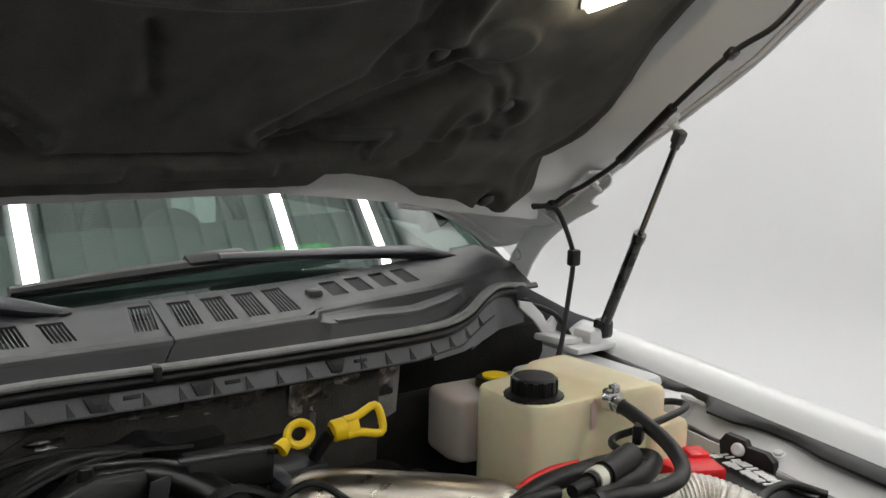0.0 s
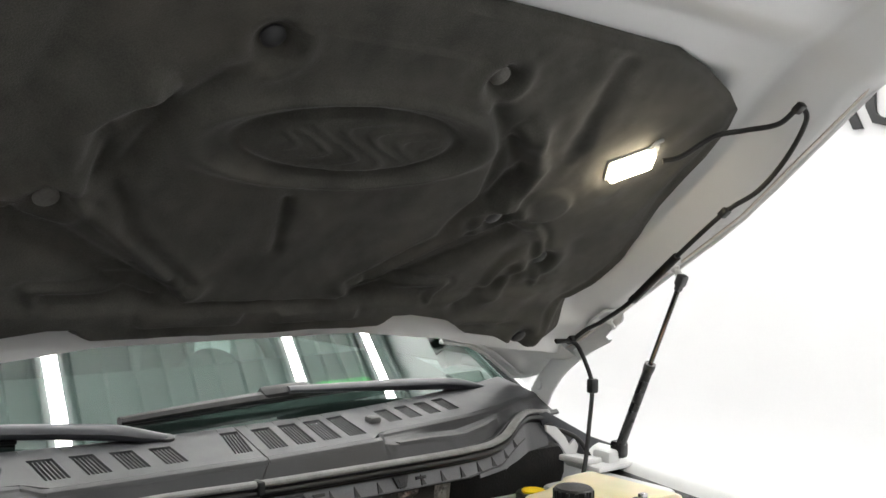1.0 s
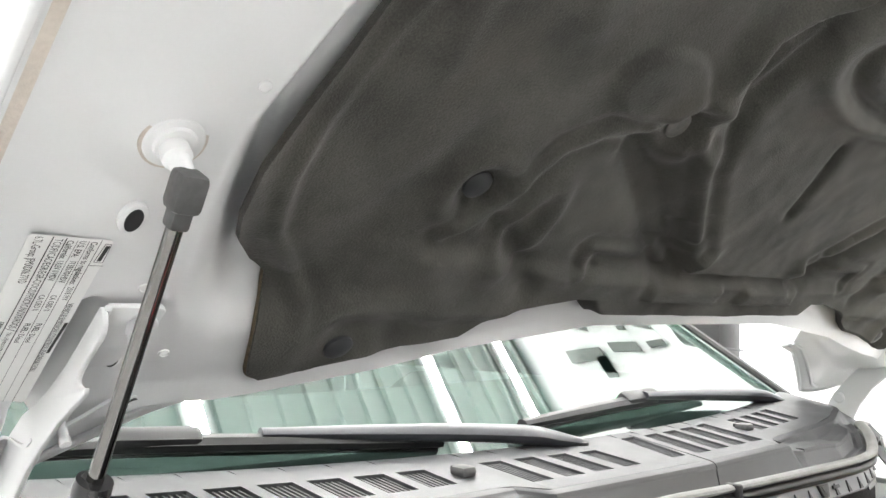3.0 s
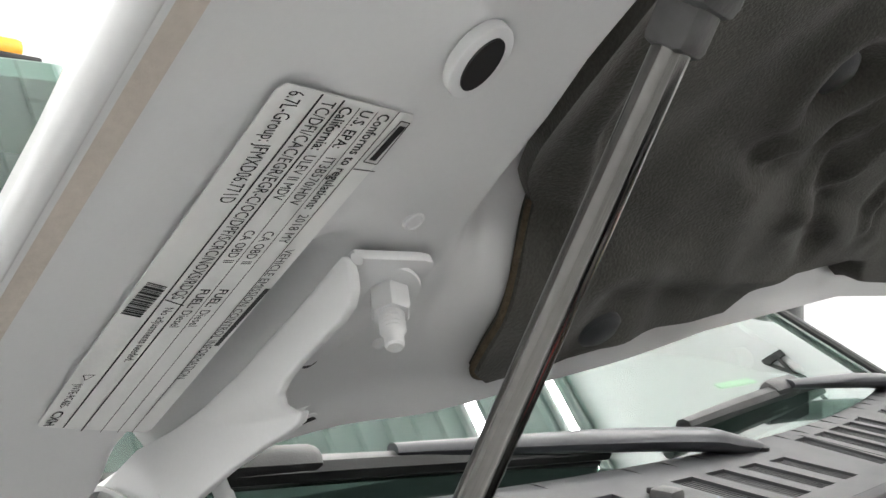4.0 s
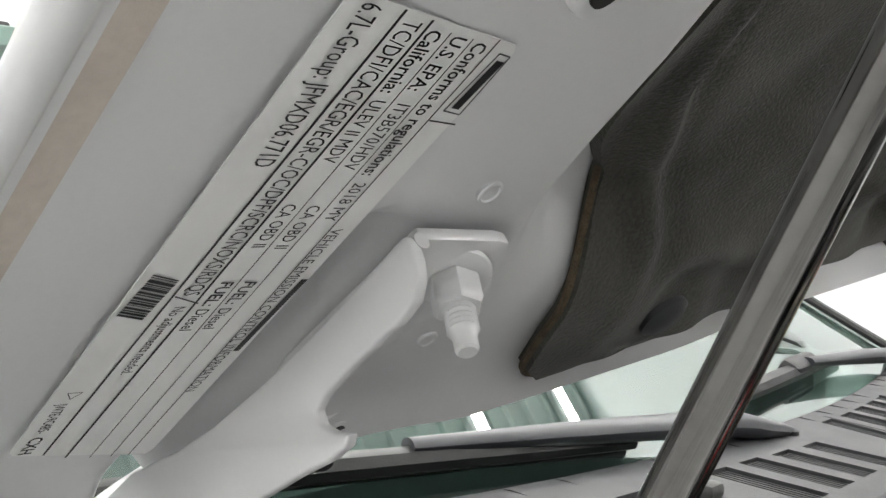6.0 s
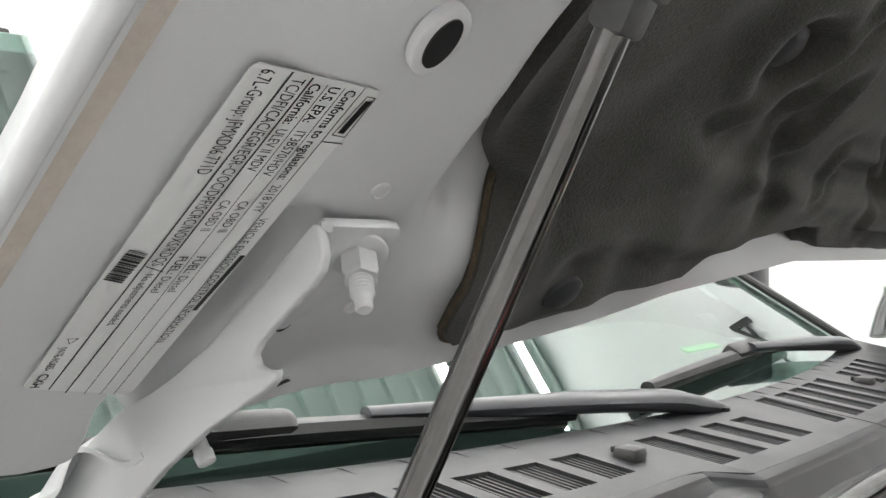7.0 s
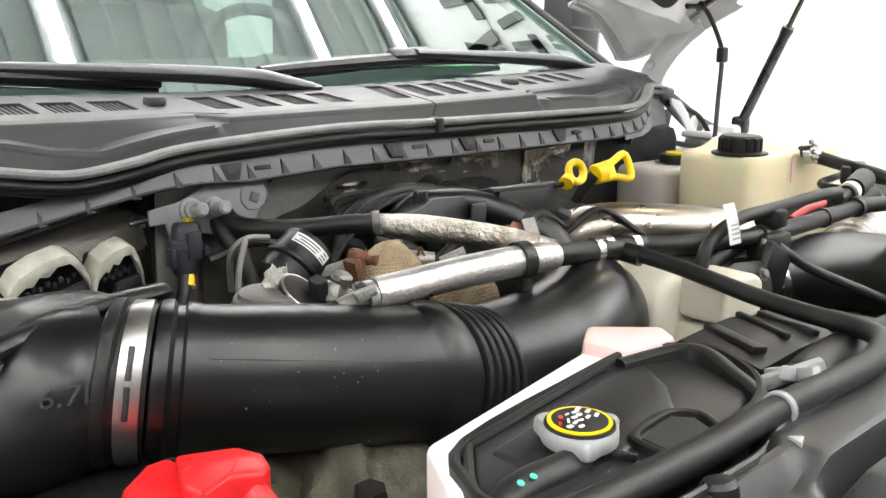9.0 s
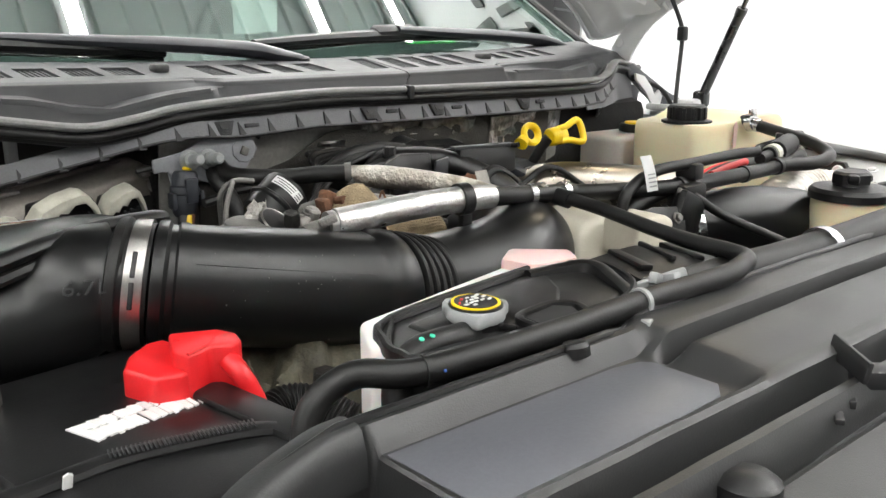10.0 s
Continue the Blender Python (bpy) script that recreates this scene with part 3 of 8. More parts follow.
PINS = [(0.312, 0.291), (-0.317, 0.291), (0.478, 0.199), (-0.493, 0.194), (0.152, 0.536), (-0.155, 0.536), (0.55, 0.012), (-0.549, 0.022)]
CREASES = [[(0.503, 0.143), (0.457, 0.207), (0.440, 0.250), (0.405, 0.275), (0.36, 0.283)], [(0.645, 0.50), (0.640, 0.40), (0.645, 0.347), (0.660, 0.295), (0.674, 0.24), (0.674, 0.19), (0.655, 0.13), (0.60, 0.06), (0.59, 0.0)],
           [(0.24, 0.464), (0.274, 0.408), (0.291, 0.344), (0.296, 0.300), (0.259, 0.268), (0.155, 0.169)], [(0.293, 0.110), (0.306, 0.142), (0.191, 0.141), (0.142, 0.116)]]
SHIELD = [(0.145, 0.53), (0.232, 0.425), (0.258, 0.335), (0.222, 0.255), (0.12, 0.155)]


def relief(u, v):
    """Pressed forms of the liner, out of its face."""
    a = abs(u)
    h = 0.0
    # the raised middle field and its rim channel
    d = min(seg_d(a, v, p, q) for p, q in zip(SHIELD, SHIELD[1:]))
    inside = a < at_x([(0.155, 0.12), (0.255, 0.222), (0.335, 0.258), (0.425, 0.232), (0.53, 0.145)], v)[0] and 0.12 < v < 0.56
    h += (0.006 if inside else 0.0) * sstep(0, 0.018, d) - 0.009 * math.exp(-(d / 0.013) ** 2)
    # oval badge pressing with its dished rim
    e = math.hypot((u + 0.003) / 0.145, (v - 0.418 - 0.06 * u) / 0.049)
    h += 0.010 * math.exp(-((e - 1.38) / 0.16) ** 2) - 0.007 * math.exp(-((e - 1.02) / 0.085) ** 2) + 0.004 * sstep(1.0, 0.8, e)
    if e < 0.82:
        w = (u + 0.003) / 0.145
        h += 0.006 * max(0.0, math.sin(22 * w + 5.5 * math.sin(4.2 * (v - 0.418) / 0.049 + 2 * w))) * (1 - e)
    # diagonal valleys below the middle field
    h -= 0.024 * math.exp(-(seg_d(a, v, (0.345, 0.262), (0.155, 0.125)) / 0.021) ** 2)
    h += 0.014 * math.exp(-(seg_d(a, v, (0.245, 0.27), (0.115, 0.145)) / 0.018) ** 2)
    # bent rib beside the badge
    h += 0.016 * math.exp(-(min(seg_d(a, v, (0.305, 0.33), (0.315, 0.40)), seg_d(a, v, (0.315, 0.40), (0.262, 0.462))) / 0.017) ** 2)
    h -= 0.011 * math.exp(-(min(seg_d(a, v, (0.275, 0.33), (0.28, 0.40)), seg_d(a, v, (0.28, 0.40), (0.24, 0.445))) / 0.011) ** 2)
    h += 0.012 * math.exp(-(math.hypot(a - 0.262, v - 0.462) / 0.024) ** 2)
    # round boss and the long field beside it
    r = math.hypot((a - 0.385) / 0.052, (v - 0.325) / 0.035)
    h += 0.007 * sstep(1.15, 0.85, r)
    # lower fields
    h += 0.010 * sstep(0.0, 0.02, 0.118 - v + 0.10 * max(0, a - 0.30)) * sstep(0.62, 0.5, a) * sstep(0.04, 0.06, v)
    h += 0.008 * (1 if 0.02 < a < 0.17 and 0.075 < v < 0.108 else 0) * sstep(0, 0.012, min(a - 0.02, 0.17 - a)) * sstep(0, 0.008, min(v - 0.075, 0.108 - v))
    r = math.hypot((a - 0.415) / 0.022, (v - 0.165) / 0.045)
    h += 0.009 * math.exp(-((r - 1) / 0.4) ** 2)
    h -= 0.010 * math.exp(-(seg_d(a, v, (0.45, 0.165), (0.36, 0.09)) / 0.014) ** 2)
    h += 0.004 * math.exp(-(seg_d(a, v, (0.50, 0.12), (0.46, 0.05)) / 0.02) ** 2)
    h -= 0.003 * math.exp(-(seg_d(a, v, (0.53, 0.25), (0.60, 0.10)) / 0.02) ** 2)
    # the slot in the middle field
    h -= 0.008 * math.exp(-(seg_d(u, v, (-0.047, 0.314), (-0.023, 0.222)) / 0.009) ** 2)
    # long ribs towards the nose
    h += 0.004 * math.exp(-(seg_d(a, v, (0.50, 0.36), (0.56, 0.55)) / 0.02) ** 2) - 0.008 * math.exp(-(seg_d(a, v, (0.36, 0.44), (0.33, 0.59)) / 0.018) ** 2)
    h += 0.003 * math.exp(-(seg_d(a, v, (0.60, 0.30), (0.615, 0.50)) / 0.012) ** 2)
    # dished seats of the push pins
    for pu, pv in PINS:
        r = math.hypot(u - pu, v - pv)
        if r < 0.07:
            h = h * sstep(0.012, 0.04, r) - 0.009 * sstep(0.030, 0.014, r) + 0.006 * math.exp(-((r - 0.036) / 0.012) ** 2)
    h = max(1.0 * h, -0.016)
    # thin pressed creases
    for chain in CREASES:
        d = min(seg_d(a, v, p, q) for p, q in zip(chain, chain[1:]))
        if d < 0.03:
            h += 0.0034 * math.exp(-(d / 0.0065) ** 2) - 0.0026 * math.exp(-((d - 0.013) / 0.006) ** 2)
    h += 0.0016 * (noise.noise((u * 14, v * 14, 0)) + 0.5 * noise.noise((u * 45, v * 45, 3)))
    return h


def build_liner():
    out = SIDE + [(-u, v) for u, v in SIDE[-2:0:-1]]
    ring = []
    for i, (a, b) in enumerate(zip(out, out[1:] + out[:1])):
        steps = max(1, round(math.hypot(b[0] - a[0], b[1] - a[1]) / 0.0060))
        ring += [(a[0] + (b[0] - a[0]) * k / steps, a[1] + (b[1] - a[1]) * k / steps) for k in range(steps)]
    bm = bmesh.new()
    cu, cv = 0.0, 0.29
    rows = [k / 120 for k in range(1, 121)]
    grid = []
    for k in rows:
        row = []
        for u, v in ring:
            uu, vv = cu + (u - cu) * k, cv + (v - cv) * k
            edge = sstep(1.0, 0.955, k)
            edge *= 1 - 0.8 * sstep(0.44, 0.55, abs(uu)) * sstep(0.075, 0.03, vv) * (1 if uu < 0 else 0)
            row.append(bm.verts.new(hp(uu, vv, liner_n(uu, vv) + 0.005 + 0.010 * edge + relief(uu, vv) * edge)))
        grid.append(row)
    mid = bm.verts.new(hp(cu, cv, hood_n(cu, cv) + 0.015 + relief(cu, cv)))
    n = len(ring)
    for j in range(n):
        bm.faces.new((mid, grid[0][j], grid[0][(j + 1) % n]))
    for a, b in zip(grid, grid[1:]):
        for j in range(n):
            bm.faces.new((a[j], b[j], b[(j + 1) % n], a[(j + 1) % n]))
    back = [bm.verts.new(v.co - HN * 0.008) for v in grid[-1]]
    for j in range(n):
        bm.faces.new((grid[-1][j], back[j], back[(j + 1) % n], grid[-1][(j + 1) % n]))
    return bm, ring


liner = thing("hood_liner", tuple(hp(0, 0.3, -0.02)), "dark grey pressed felt liner pinned under the hood", "hood liner")
bm_l, RING = build_liner()
part("felt_panel", bm_l, FELT, liner, angle=75)
part("cut_edge", tube([hp(-u, v, liner_n(u, v) + 0.001) for u, v in SIDE[12:19]], 0.0019, 6, 5), FELT_EDGE, liner, "frayed brown felt edge")
for pu, pv in PINS:
    part("push_pin", lathe([(0.0135, 0), (0.0135, 0.003), (0.009, 0.006), (0.001, 0.0065)], hp(pu, pv, hood_n(pu, pv) + 0.006), HN, 22), DULL if (pu, pv) in PINS[1:2] + PINS[4:5] else COWL, liner)

# the lit under-hood lamp and its wire
lamp = thing("underhood_lamp", tuple(hp(0.486, 0.428, -0.01)), "small lit under-hood lamp clipped to the felt liner", "lamp")
lm = axes(hp(0.486, 0.428, hood_n(0.486, 0.428) + 0.016), hp(0.517, 0.4465, 0) - hp(0.455, 0.4085, 0), HV)
part("lens", prism([(-0.036, -0.018), (0.036, -0.018), (0.038, 0.018), (-0.036, 0.018)], 0.002, 0.014, 0.003, lm), CLEAR, lamp, "glowing warm white lens")
part("housing", prism([(-0.040, -0.022), (0.040, -0.022), (0.050, 0.010), (0.050, 0.022), (-0.040, 0.022)], -0.006, 0.003, 0.002, lm), CAP_GREY, lamp)
part("clip", tube([lm @ Vector((0.03, 0.021, 0.004)), lm @ Vector((0.04, 0.032, 0.004)), lm @ Vector((0.052, 0.03, 0.002))], 0.003, 8), CAP_GREY, lamp)

wire = thing("lamp_wire", tuple(hp(0.7, 0.2, 0.05)), "black lamp wire clipped along the hood's edge", "wire")
WPTS = [(0.530, 0.452, 0.0), (0.553, 0.470, 0.006), (0.597, 0.512, 0.0), (0.63, 0.540, 0.012), (0.652, 0.578, 0.035), (0.665, 0.612, 0.035), (0.690, 0.600, 0.045), (0.722, 0.53, 0.05), (0.724, 0.46, 0.055),
        (0.698, 0.402, 0.052), (0.690, 0.29, 0.050), (0.708, 0.16, 0.040), (0.706, 0.08, 0.028), (0.712, 0.03, 0.012), (0.704, -0.009, 0.008), (0.668, -0.014, 0.004)]
part("cable", tube([hp(*p) for p in WPTS], 0.0042, 8, 8), RUBBER, wire)
for i in (5, 9, 11, 14):
    u, v, n = WPTS[i]
    part("clip", box(hp(u, v, n), (0.018, 0.016, 0.012), 0.003, axes((0, 0, 0), HV, (1, 0, 0)).to_3x3()), BLACK, wire)
part("sleeve", tube([hp(*p) for p in WPTS[10:12]], 0.0075, 10, 6), RUBBER, wire, "thicker black sleeve")
drop = [hp(0.668, -0.014, 0.006), hp(0.70, -0.008, 0.012), (0.716, 1.150, 1.565), (0.725, 1.130, 1.515), (0.726, 1.126, 1.485), (0.709, 1.118, 1.42), (0.690, 1.108, 1.365), (0.672, 1.100, 1.332)]
part("drop_cable", tube(drop, 0.0045, 8, 8), RUBBER, wire)
part("splice_clip", box((0.728, 1.127, 1.497), (0.020, 0.016, 0.028), 0.004), BLACK, wire)


# gas struts
def strut(top, low):
    top, low = Vector(top), Vector(low)
    d = (low - top).normalized()
    mid = top.lerp(low, 0.48)
    s = thing("gas_strut", tuple(low), "black gas strut holding the hood open", "gas strut", "hood struts")
    part("rod", tube([top + d * 0.02, mid], 0.0048, 40, 1), ROD, s, "dark polished rod")
    part("cylinder", lathe([(0.006, 0), (0.0100, 0.004), (0.0104, 0.012), (0.0096, 0.016), (0.0096, (low - mid).length - 0.02), (0.008, (low - mid).length)], mid, d, 24), STRUT_BODY, s)
    part("collar", lathe([(0.0106, -0.004), (0.0112, 0.004), (0.0106, 0.010)], mid, d, 24), STRUT_BODY, s)
    m = axes(top, HN.cross(d), d)
    e = part("end_fitting", join(box((0, 0, 0), (0.021, 0.027, 0.020), 0.005), box((0, 0.016, 0), (0.014, 0.018, 0.014), 0.003), box((0.008, -0.003, 0.010), (0.005, 0.009, 0.003), 0.001), box((0.008, 0.009, 0.010), (0.005, 0.005, 0.003), 0.001)), ENDCAP, s, "grey plastic ball socket")
    e.data.transform(m @ Matrix.Scale(0.86, 4))
    part("ball_stud", lathe([(0.0085, 0), (0.0085, 0.012), (0.0065, 0.014), (0.006, 0.026), (0.001, 0.026)], top - HN * 0.032 - d * 0.004, HN, 18), WHITE, s, "white painted ball stud")
    part("foot_fitting", box(tuple(low), (0.026, 0.03, 0.034), 0.007), STRUT_BODY, s)


strut((-0.7874, 0.9462, 1.700), (-0.8104, 1.1201, 1.360))
strut((0.757, 0.948, 1.704), (0.808, 1.127, 1.366))


# hinges
ARM_UP = [(0.082, 0.0125), (0.063, 0.0108), (0.0385, 0.0088), (0.0056, 0.0045), (-0.024, -0.0010), (-0.0476, -0.0075), (-0.079, -0.0190), (-0.115, -0.0246), (-0.156, -0.0228), (-0.196, -0.0165), (-0.235, -0.002), (-0.262, 0.022)]
ARM_LOW = [(-0.238, 0.060), (-0.205, 0.046), (-0.170, 0.0305), (-0.128, 0.0215), (-0.097, 0.0205), (-0.062, 0.0230), (-0.024, 0.0290), (0.003, 0.0355), (0.017, 0.0396), (0.0262, 0.0410), (0.0300, 0.0388), (0.0245, 0.0348), (0.0212, 0.0298), (0.0222, 0.0258), (0.0283, 0.0246),
           (0.0398, 0.0252), (0.051, 0.0264), (0.0533, 0.0272), (0.056, 0.0268), (0.0625, 0.0278), (0.0646, 0.0286), (0.068, 0.0284), (0.0735, 0.0282), (0.0787, 0.0250), (0.0815, 0.0204), (0.0833, 0.0150)]


def hinge(s):
    """A pressed hinge strap: a flat foot on the rail, folded into a swan-neck plate that stands on edge."""
    c = 0.770 if s < 0 else 0.762
    h = thing("swan_neck_hinge", (s * c, 1.30, 1.43), "white painted steel hood hinge with its fixing nut", "hinge", "hood hinges")
    slope = HV + HN * 0.13
    mm = axes(hp(s * c, 0.0835, rail_n(0.0835)), (-s, 0, 0), slope)
    foot = [(0.001, 0.0), (0.034, 0.0), (0.0395, -0.0012), (0.0425, -0.005), (0.0425, -0.040), (0.030, -0.075), (0.004, -0.080), (0.001, -0.07)]
    part("foot", prism(foot, 0.0, 0.0045, 0.0012, mm), WHITE, h)
    side = axes(hp(s * (c + 0.0022), 0, 0), HV, HN)
    part("swan_neck_arm", prism(ARM_UP + ARM_LOW, -0.0022, 0.0022, 0.0011, side), WHITE, h, angle=50)
    part("fold", tube([hp(s * (c - 0.0004), v, n + 0.0010) for v, n in ((0.0833, 0.0140), (0.074, 0.0128), (0.064, 0.0118), (0.052, 0.0106))], [0.0026, 0.0030, 0.0026, 0.0016], 10, 4), WHITE, h)
    b0 = hp(s * (c - 0.0283), 0.0661, rail_n(0.0661) + 0.0042)
    ax = (HN - HV * 0.10 + Vector((s * 0.40, 0, 0))).normalized()
    part("washer", lathe([(0.001, 0), (0.0120, 0), (0.0124, 0.0008), (0.0120, 0.0020), (0.0090, 0.0032), (0.001, 0.0034)], b0, ax, 28), WHITE, h)
    part("hex_nut", lathe([(0.0074, 0.003), (0.0080, 0.0042), (0.0080, 0.0125), (0.0070, 0.0140)], b0, ax, 6), WHITE, h)
    part("threaded_stud", lathe([(0.0042 + (0.0007 if k % 2 else 0), 0.0135 + k * 0.0009) for k in range(11)] + [(0.0036, 0.0240), (0.0035, 0.0280), (0.0028, 0.0288), (0.001, 0.0289)], b0, ax, 18), WHITE, h)
    part("pivot_pin", lathe([(0.008, -0.004), (0.0105, -0.002), (0.0105, 0.010), (0.0085, 0.013), (0.001, 0.013)], hp(s * c, -0.189, -0.004), (s, 0, 0), 24), WHITE, h)
    part("stop_pin", lathe([(0.006, 0), (0.0065, 0.003), (0.0038, 0.005), (0.0038, 0.019), (0.0045, 0.020), (0.0042, 0.025), (0.001, 0.026)], hp(s * (c - 0.010), -0.052, 0.004), HN, 14), WHITE, h)


hinge(-1)
hinge(1)

# the emissions label on the hood rail
def on_rail(u, v, up=0.0):
    return hp(u, v, rail_n(v) - 0.0035 + up)


LAB = [(-0.8356, 0.1470), (-0.7858, 0.1447), (-0.7815, -0.0520), (-0.8338, -0.0362)]      # its four corners, (across, up the hood)


def lab(a, b, up=0.0):
    """A point of the label: a along its writing, b across it, both from 0 to 1."""
    r = 0.07 * max(0.0, 1 - min(a, 1 - a) / 0.018) ** 2 * (0.5 - b)      # rounded corners
    u = (LAB[0][0] * (1 - a) + LAB[3][0] * a) * (1 - b) + (LAB[1][0] * (1 - a) + LAB[2][0] * a) * b
    v = (LAB[0][1] * (1 - b) + LAB[1][1] * b) * (1 - a) + (LAB[3][1] * (1 - b) + LAB[2][1] * b) * a
    return on_rail(u + 0.05 * r, v, up)


sticker = thing("emissions_label", tuple(lab(0.5, 0.5)), "white printed emissions label stuck on the hood rail", "label")
part("paper", sheet(lambda a, b: lab(a, b, 0.0004), [0, 0.006, 0.012, 0.018] + list(np.linspace(0.05, 0.95, 20)) + [0.982, 0.988, 0.994, 1], np.linspace(0, 1, 9), thick=tuple(HN * -0.0003)), PAPER, sticker)


def print_line(txt, p, q, cap, bold):
    """A line of print whose middle runs from p to q."""
    bm = lettering(txt, cap / 0.70, Matrix(), bold=0.013 if bold else 0.0)
    wide = max(v.co.x for v in bm.verts)
    a, b = on_rail(*p, 0.0008), on_rail(*q, 0.0008)
    d = (b - a).normalized()
    up = HN.cross(d) * -1 if HN.cross(d).x < 0 else HN.cross(d)
    m = axes(a - up * cap * 0.5, d, up)
    bmesh.ops.transform(bm, matrix=m @ Matrix.Diagonal(((b - a).length / wide, 1, 1, 1)), verts=bm.verts)
    part("print", bm, INK_AND_SHADE, sticker, "small black print")


def print_rule(p, q, w):
    """A straight stroke of ink from p to q."""
    p, q = Vector(p), Vector(q)
    side = Vector((p.y - q.y, q.x - p.x)).normalized() * w * 0.5
    return sheet(lambda k, j: on_rail(*(p.lerp(q, k) + side * j), 0.0008), np.linspace(0, 1, 8), [-1, 1])


for line in (
    ("6.7L-Group: JFMXD06.771D", (-0.8295, 0.1456), (-0.8262, 0.099), 0.0050, 0),
    ("TC/DFI/CAC/EGR/EGR-C/OC/DPF/SCRC/NOXS/RDQS", (-0.818, 0.1441), (-0.8175, 0.0488), 0.0046, 0),
    ("California:", (-0.8111, 0.1434), (-0.8106, 0.1253), 0.0040, 1),
    ("ULEV II MDV", (-0.8107, 0.123), (-0.8104, 0.1023), 0.0040, 0),
    ("CA OBD II", (-0.8104, 0.087), (-0.8097, 0.0697), 0.0038, 0),
    ("FUEL:", (-0.8096, 0.0547), (-0.8097, 0.0434), 0.0038, 1),
    ("Diesel", (-0.8099, 0.042), (-0.8103, 0.0314), 0.0038, 0),
    ("U.S. EPA:", (-0.8039, 0.1434), (-0.8043, 0.1272), 0.0040, 1),
    ("IT3B570/HDV", (-0.8034, 0.1232), (-0.8033, 0.1006), 0.0040, 0),
    ("CA OBD II", (-0.8032, 0.087), (-0.8027, 0.0692), 0.0038, 0),
    ("FUEL:", (-0.8025, 0.0546), (-0.803, 0.0438), 0.0038, 1),
    ("Diesel", (-0.8031, 0.042), (-0.8033, 0.0315), 0.0038, 0),
    ("Conforms to regulations:", (-0.7971, 0.1433), (-0.7962, 0.0992), 0.0040, 1),
    ("2018 MY", (-0.796, 0.0964), (-0.7954, 0.0811), 0.0038, 0),
    ("VEHICLE EMISSION CONTROL INFORMATION", (-0.7901, 0.078), (-0.7895, -0.0064), 0.0036, 0),
    ("No adjustments needed.", (-0.8176, 0.0438), (-0.8174, 0.0095), 0.0034, 0),
    ("JW7E-9C485-", (-0.8296, -0.0045), (-0.8291, -0.0218), 0.0032, 0),
    ("CXH", (-0.829, -0.0244), (-0.8294, -0.0351), 0.0040, 1)):
    print_line(*line)
for line in (
    ((-0.8219, 0.1461), (-0.8228, -0.0382), 0.0007),
    ((-0.8141, 0.1454), (-0.8143, -0.0428), 0.0007),
    ((-0.8074, 0.1437), (-0.8053, -0.046), 0.0003),
    ((-0.8006, 0.1435), (-0.7974, -0.0479), 0.0003),
    ((-0.7935, 0.1451), (-0.7907, -0.0494), 0.0004),
    ((-0.7927, 0.1195), (-0.784, 0.1195), 0.0005),
    ((-0.8217, 0.0485), (-0.8132, 0.0448), 0.0005)):
    part("rule", print_rule(*line), INK_AND_SHADE, sticker)
# the maker's boxed name and line, as plain bars
for line in (
    ((-0.7902, 0.1417), (-0.7912, 0.1231), 0.0004),
    ((-0.7865, 0.1415), (-0.7856, 0.1227), 0.0004),
    ((-0.7902, 0.1417), (-0.7865, 0.1415), 0.0004),
    ((-0.7912, 0.1231), (-0.7856, 0.1227), 0.0004),
    ((-0.788, 0.1398), (-0.7885, 0.1242), 0.0026),
    ((-0.7856, 0.055), (-0.7863, 0.0172), 0.0022)):
    part("bar", print_rule(*line), INK_AND_SHADE, sticker)
tri_ = [Vector(q) for q in ((-0.8305, 0.0016), (-0.8262, 0.0012), (-0.8285, -0.0022))]
for p_, q_ in zip(tri_, tri_[1:] + tri_[:1]):
    part("rule", print_rule(p_, q_, 0.0003), INK_AND_SHADE, sticker)
random.seed(4)
v_ = 0.0585
while v_ > 0.0412:
    w = random.choice((0.0003, 0.0005, 0.0009, 0.0012))
    part("barcode_bar", print_rule((-0.8322 - 0.08 * (0.0585 - v_), v_ - w / 2), (-0.8242 - 0.08 * (0.0585 - v_), v_ - w / 2 - 0.0027), w), INK_AND_SHADE, sticker)
    v_ -= w + random.choice((0.0003, 0.0004, 0.0007))

# ---- windshield, cowl and firewall ----
WS_SLOPE = radians(33)


def ws(x, k, out=0.0):
    """A point of the windshield: across, and up its slope in metres."""
    y = 1.305 + 0.20 * x * x + k * math.cos(WS_SLOPE)
    z = 1.440 + 0.025 * x * x + k * math.sin(WS_SLOPE) - 0.03 * x * x * k
    return Vector((x * (1 - 0.10 * k), y - out * math.sin(WS_SLOPE), z + out * math.cos(WS_SLOPE)))


XS = np.linspace(-0.80, 0.80, 41)
wind = thing("windshield", (0, 1.3, 1.43), "green-tinted windshield reflecting the ribbed ceiling and lights", "windshield")
pane = part("glass", sheet(lambda x, k: ws(x, k), XS, np.linspace(-0.06, 0.95, 14), thick=(0, 0.0035, -0.0045)), GLASS, wind, "green-tinted glass")
pane.visible_shadow = False
part("lower_trim", tube([ws(x, -0.01, 0.004) for x in np.linspace(-0.8, 0.8, 17)], 0.006, 8, 3), INK_AND_SHADE, wind, "black lower glass trim")
part("shade_band", sheet(lambda x, k: ws(x, k, -0.012), XS[1:-1], np.linspace(-0.05, 0.012, 3)), INK_AND_SHADE, wind, "black printed band")
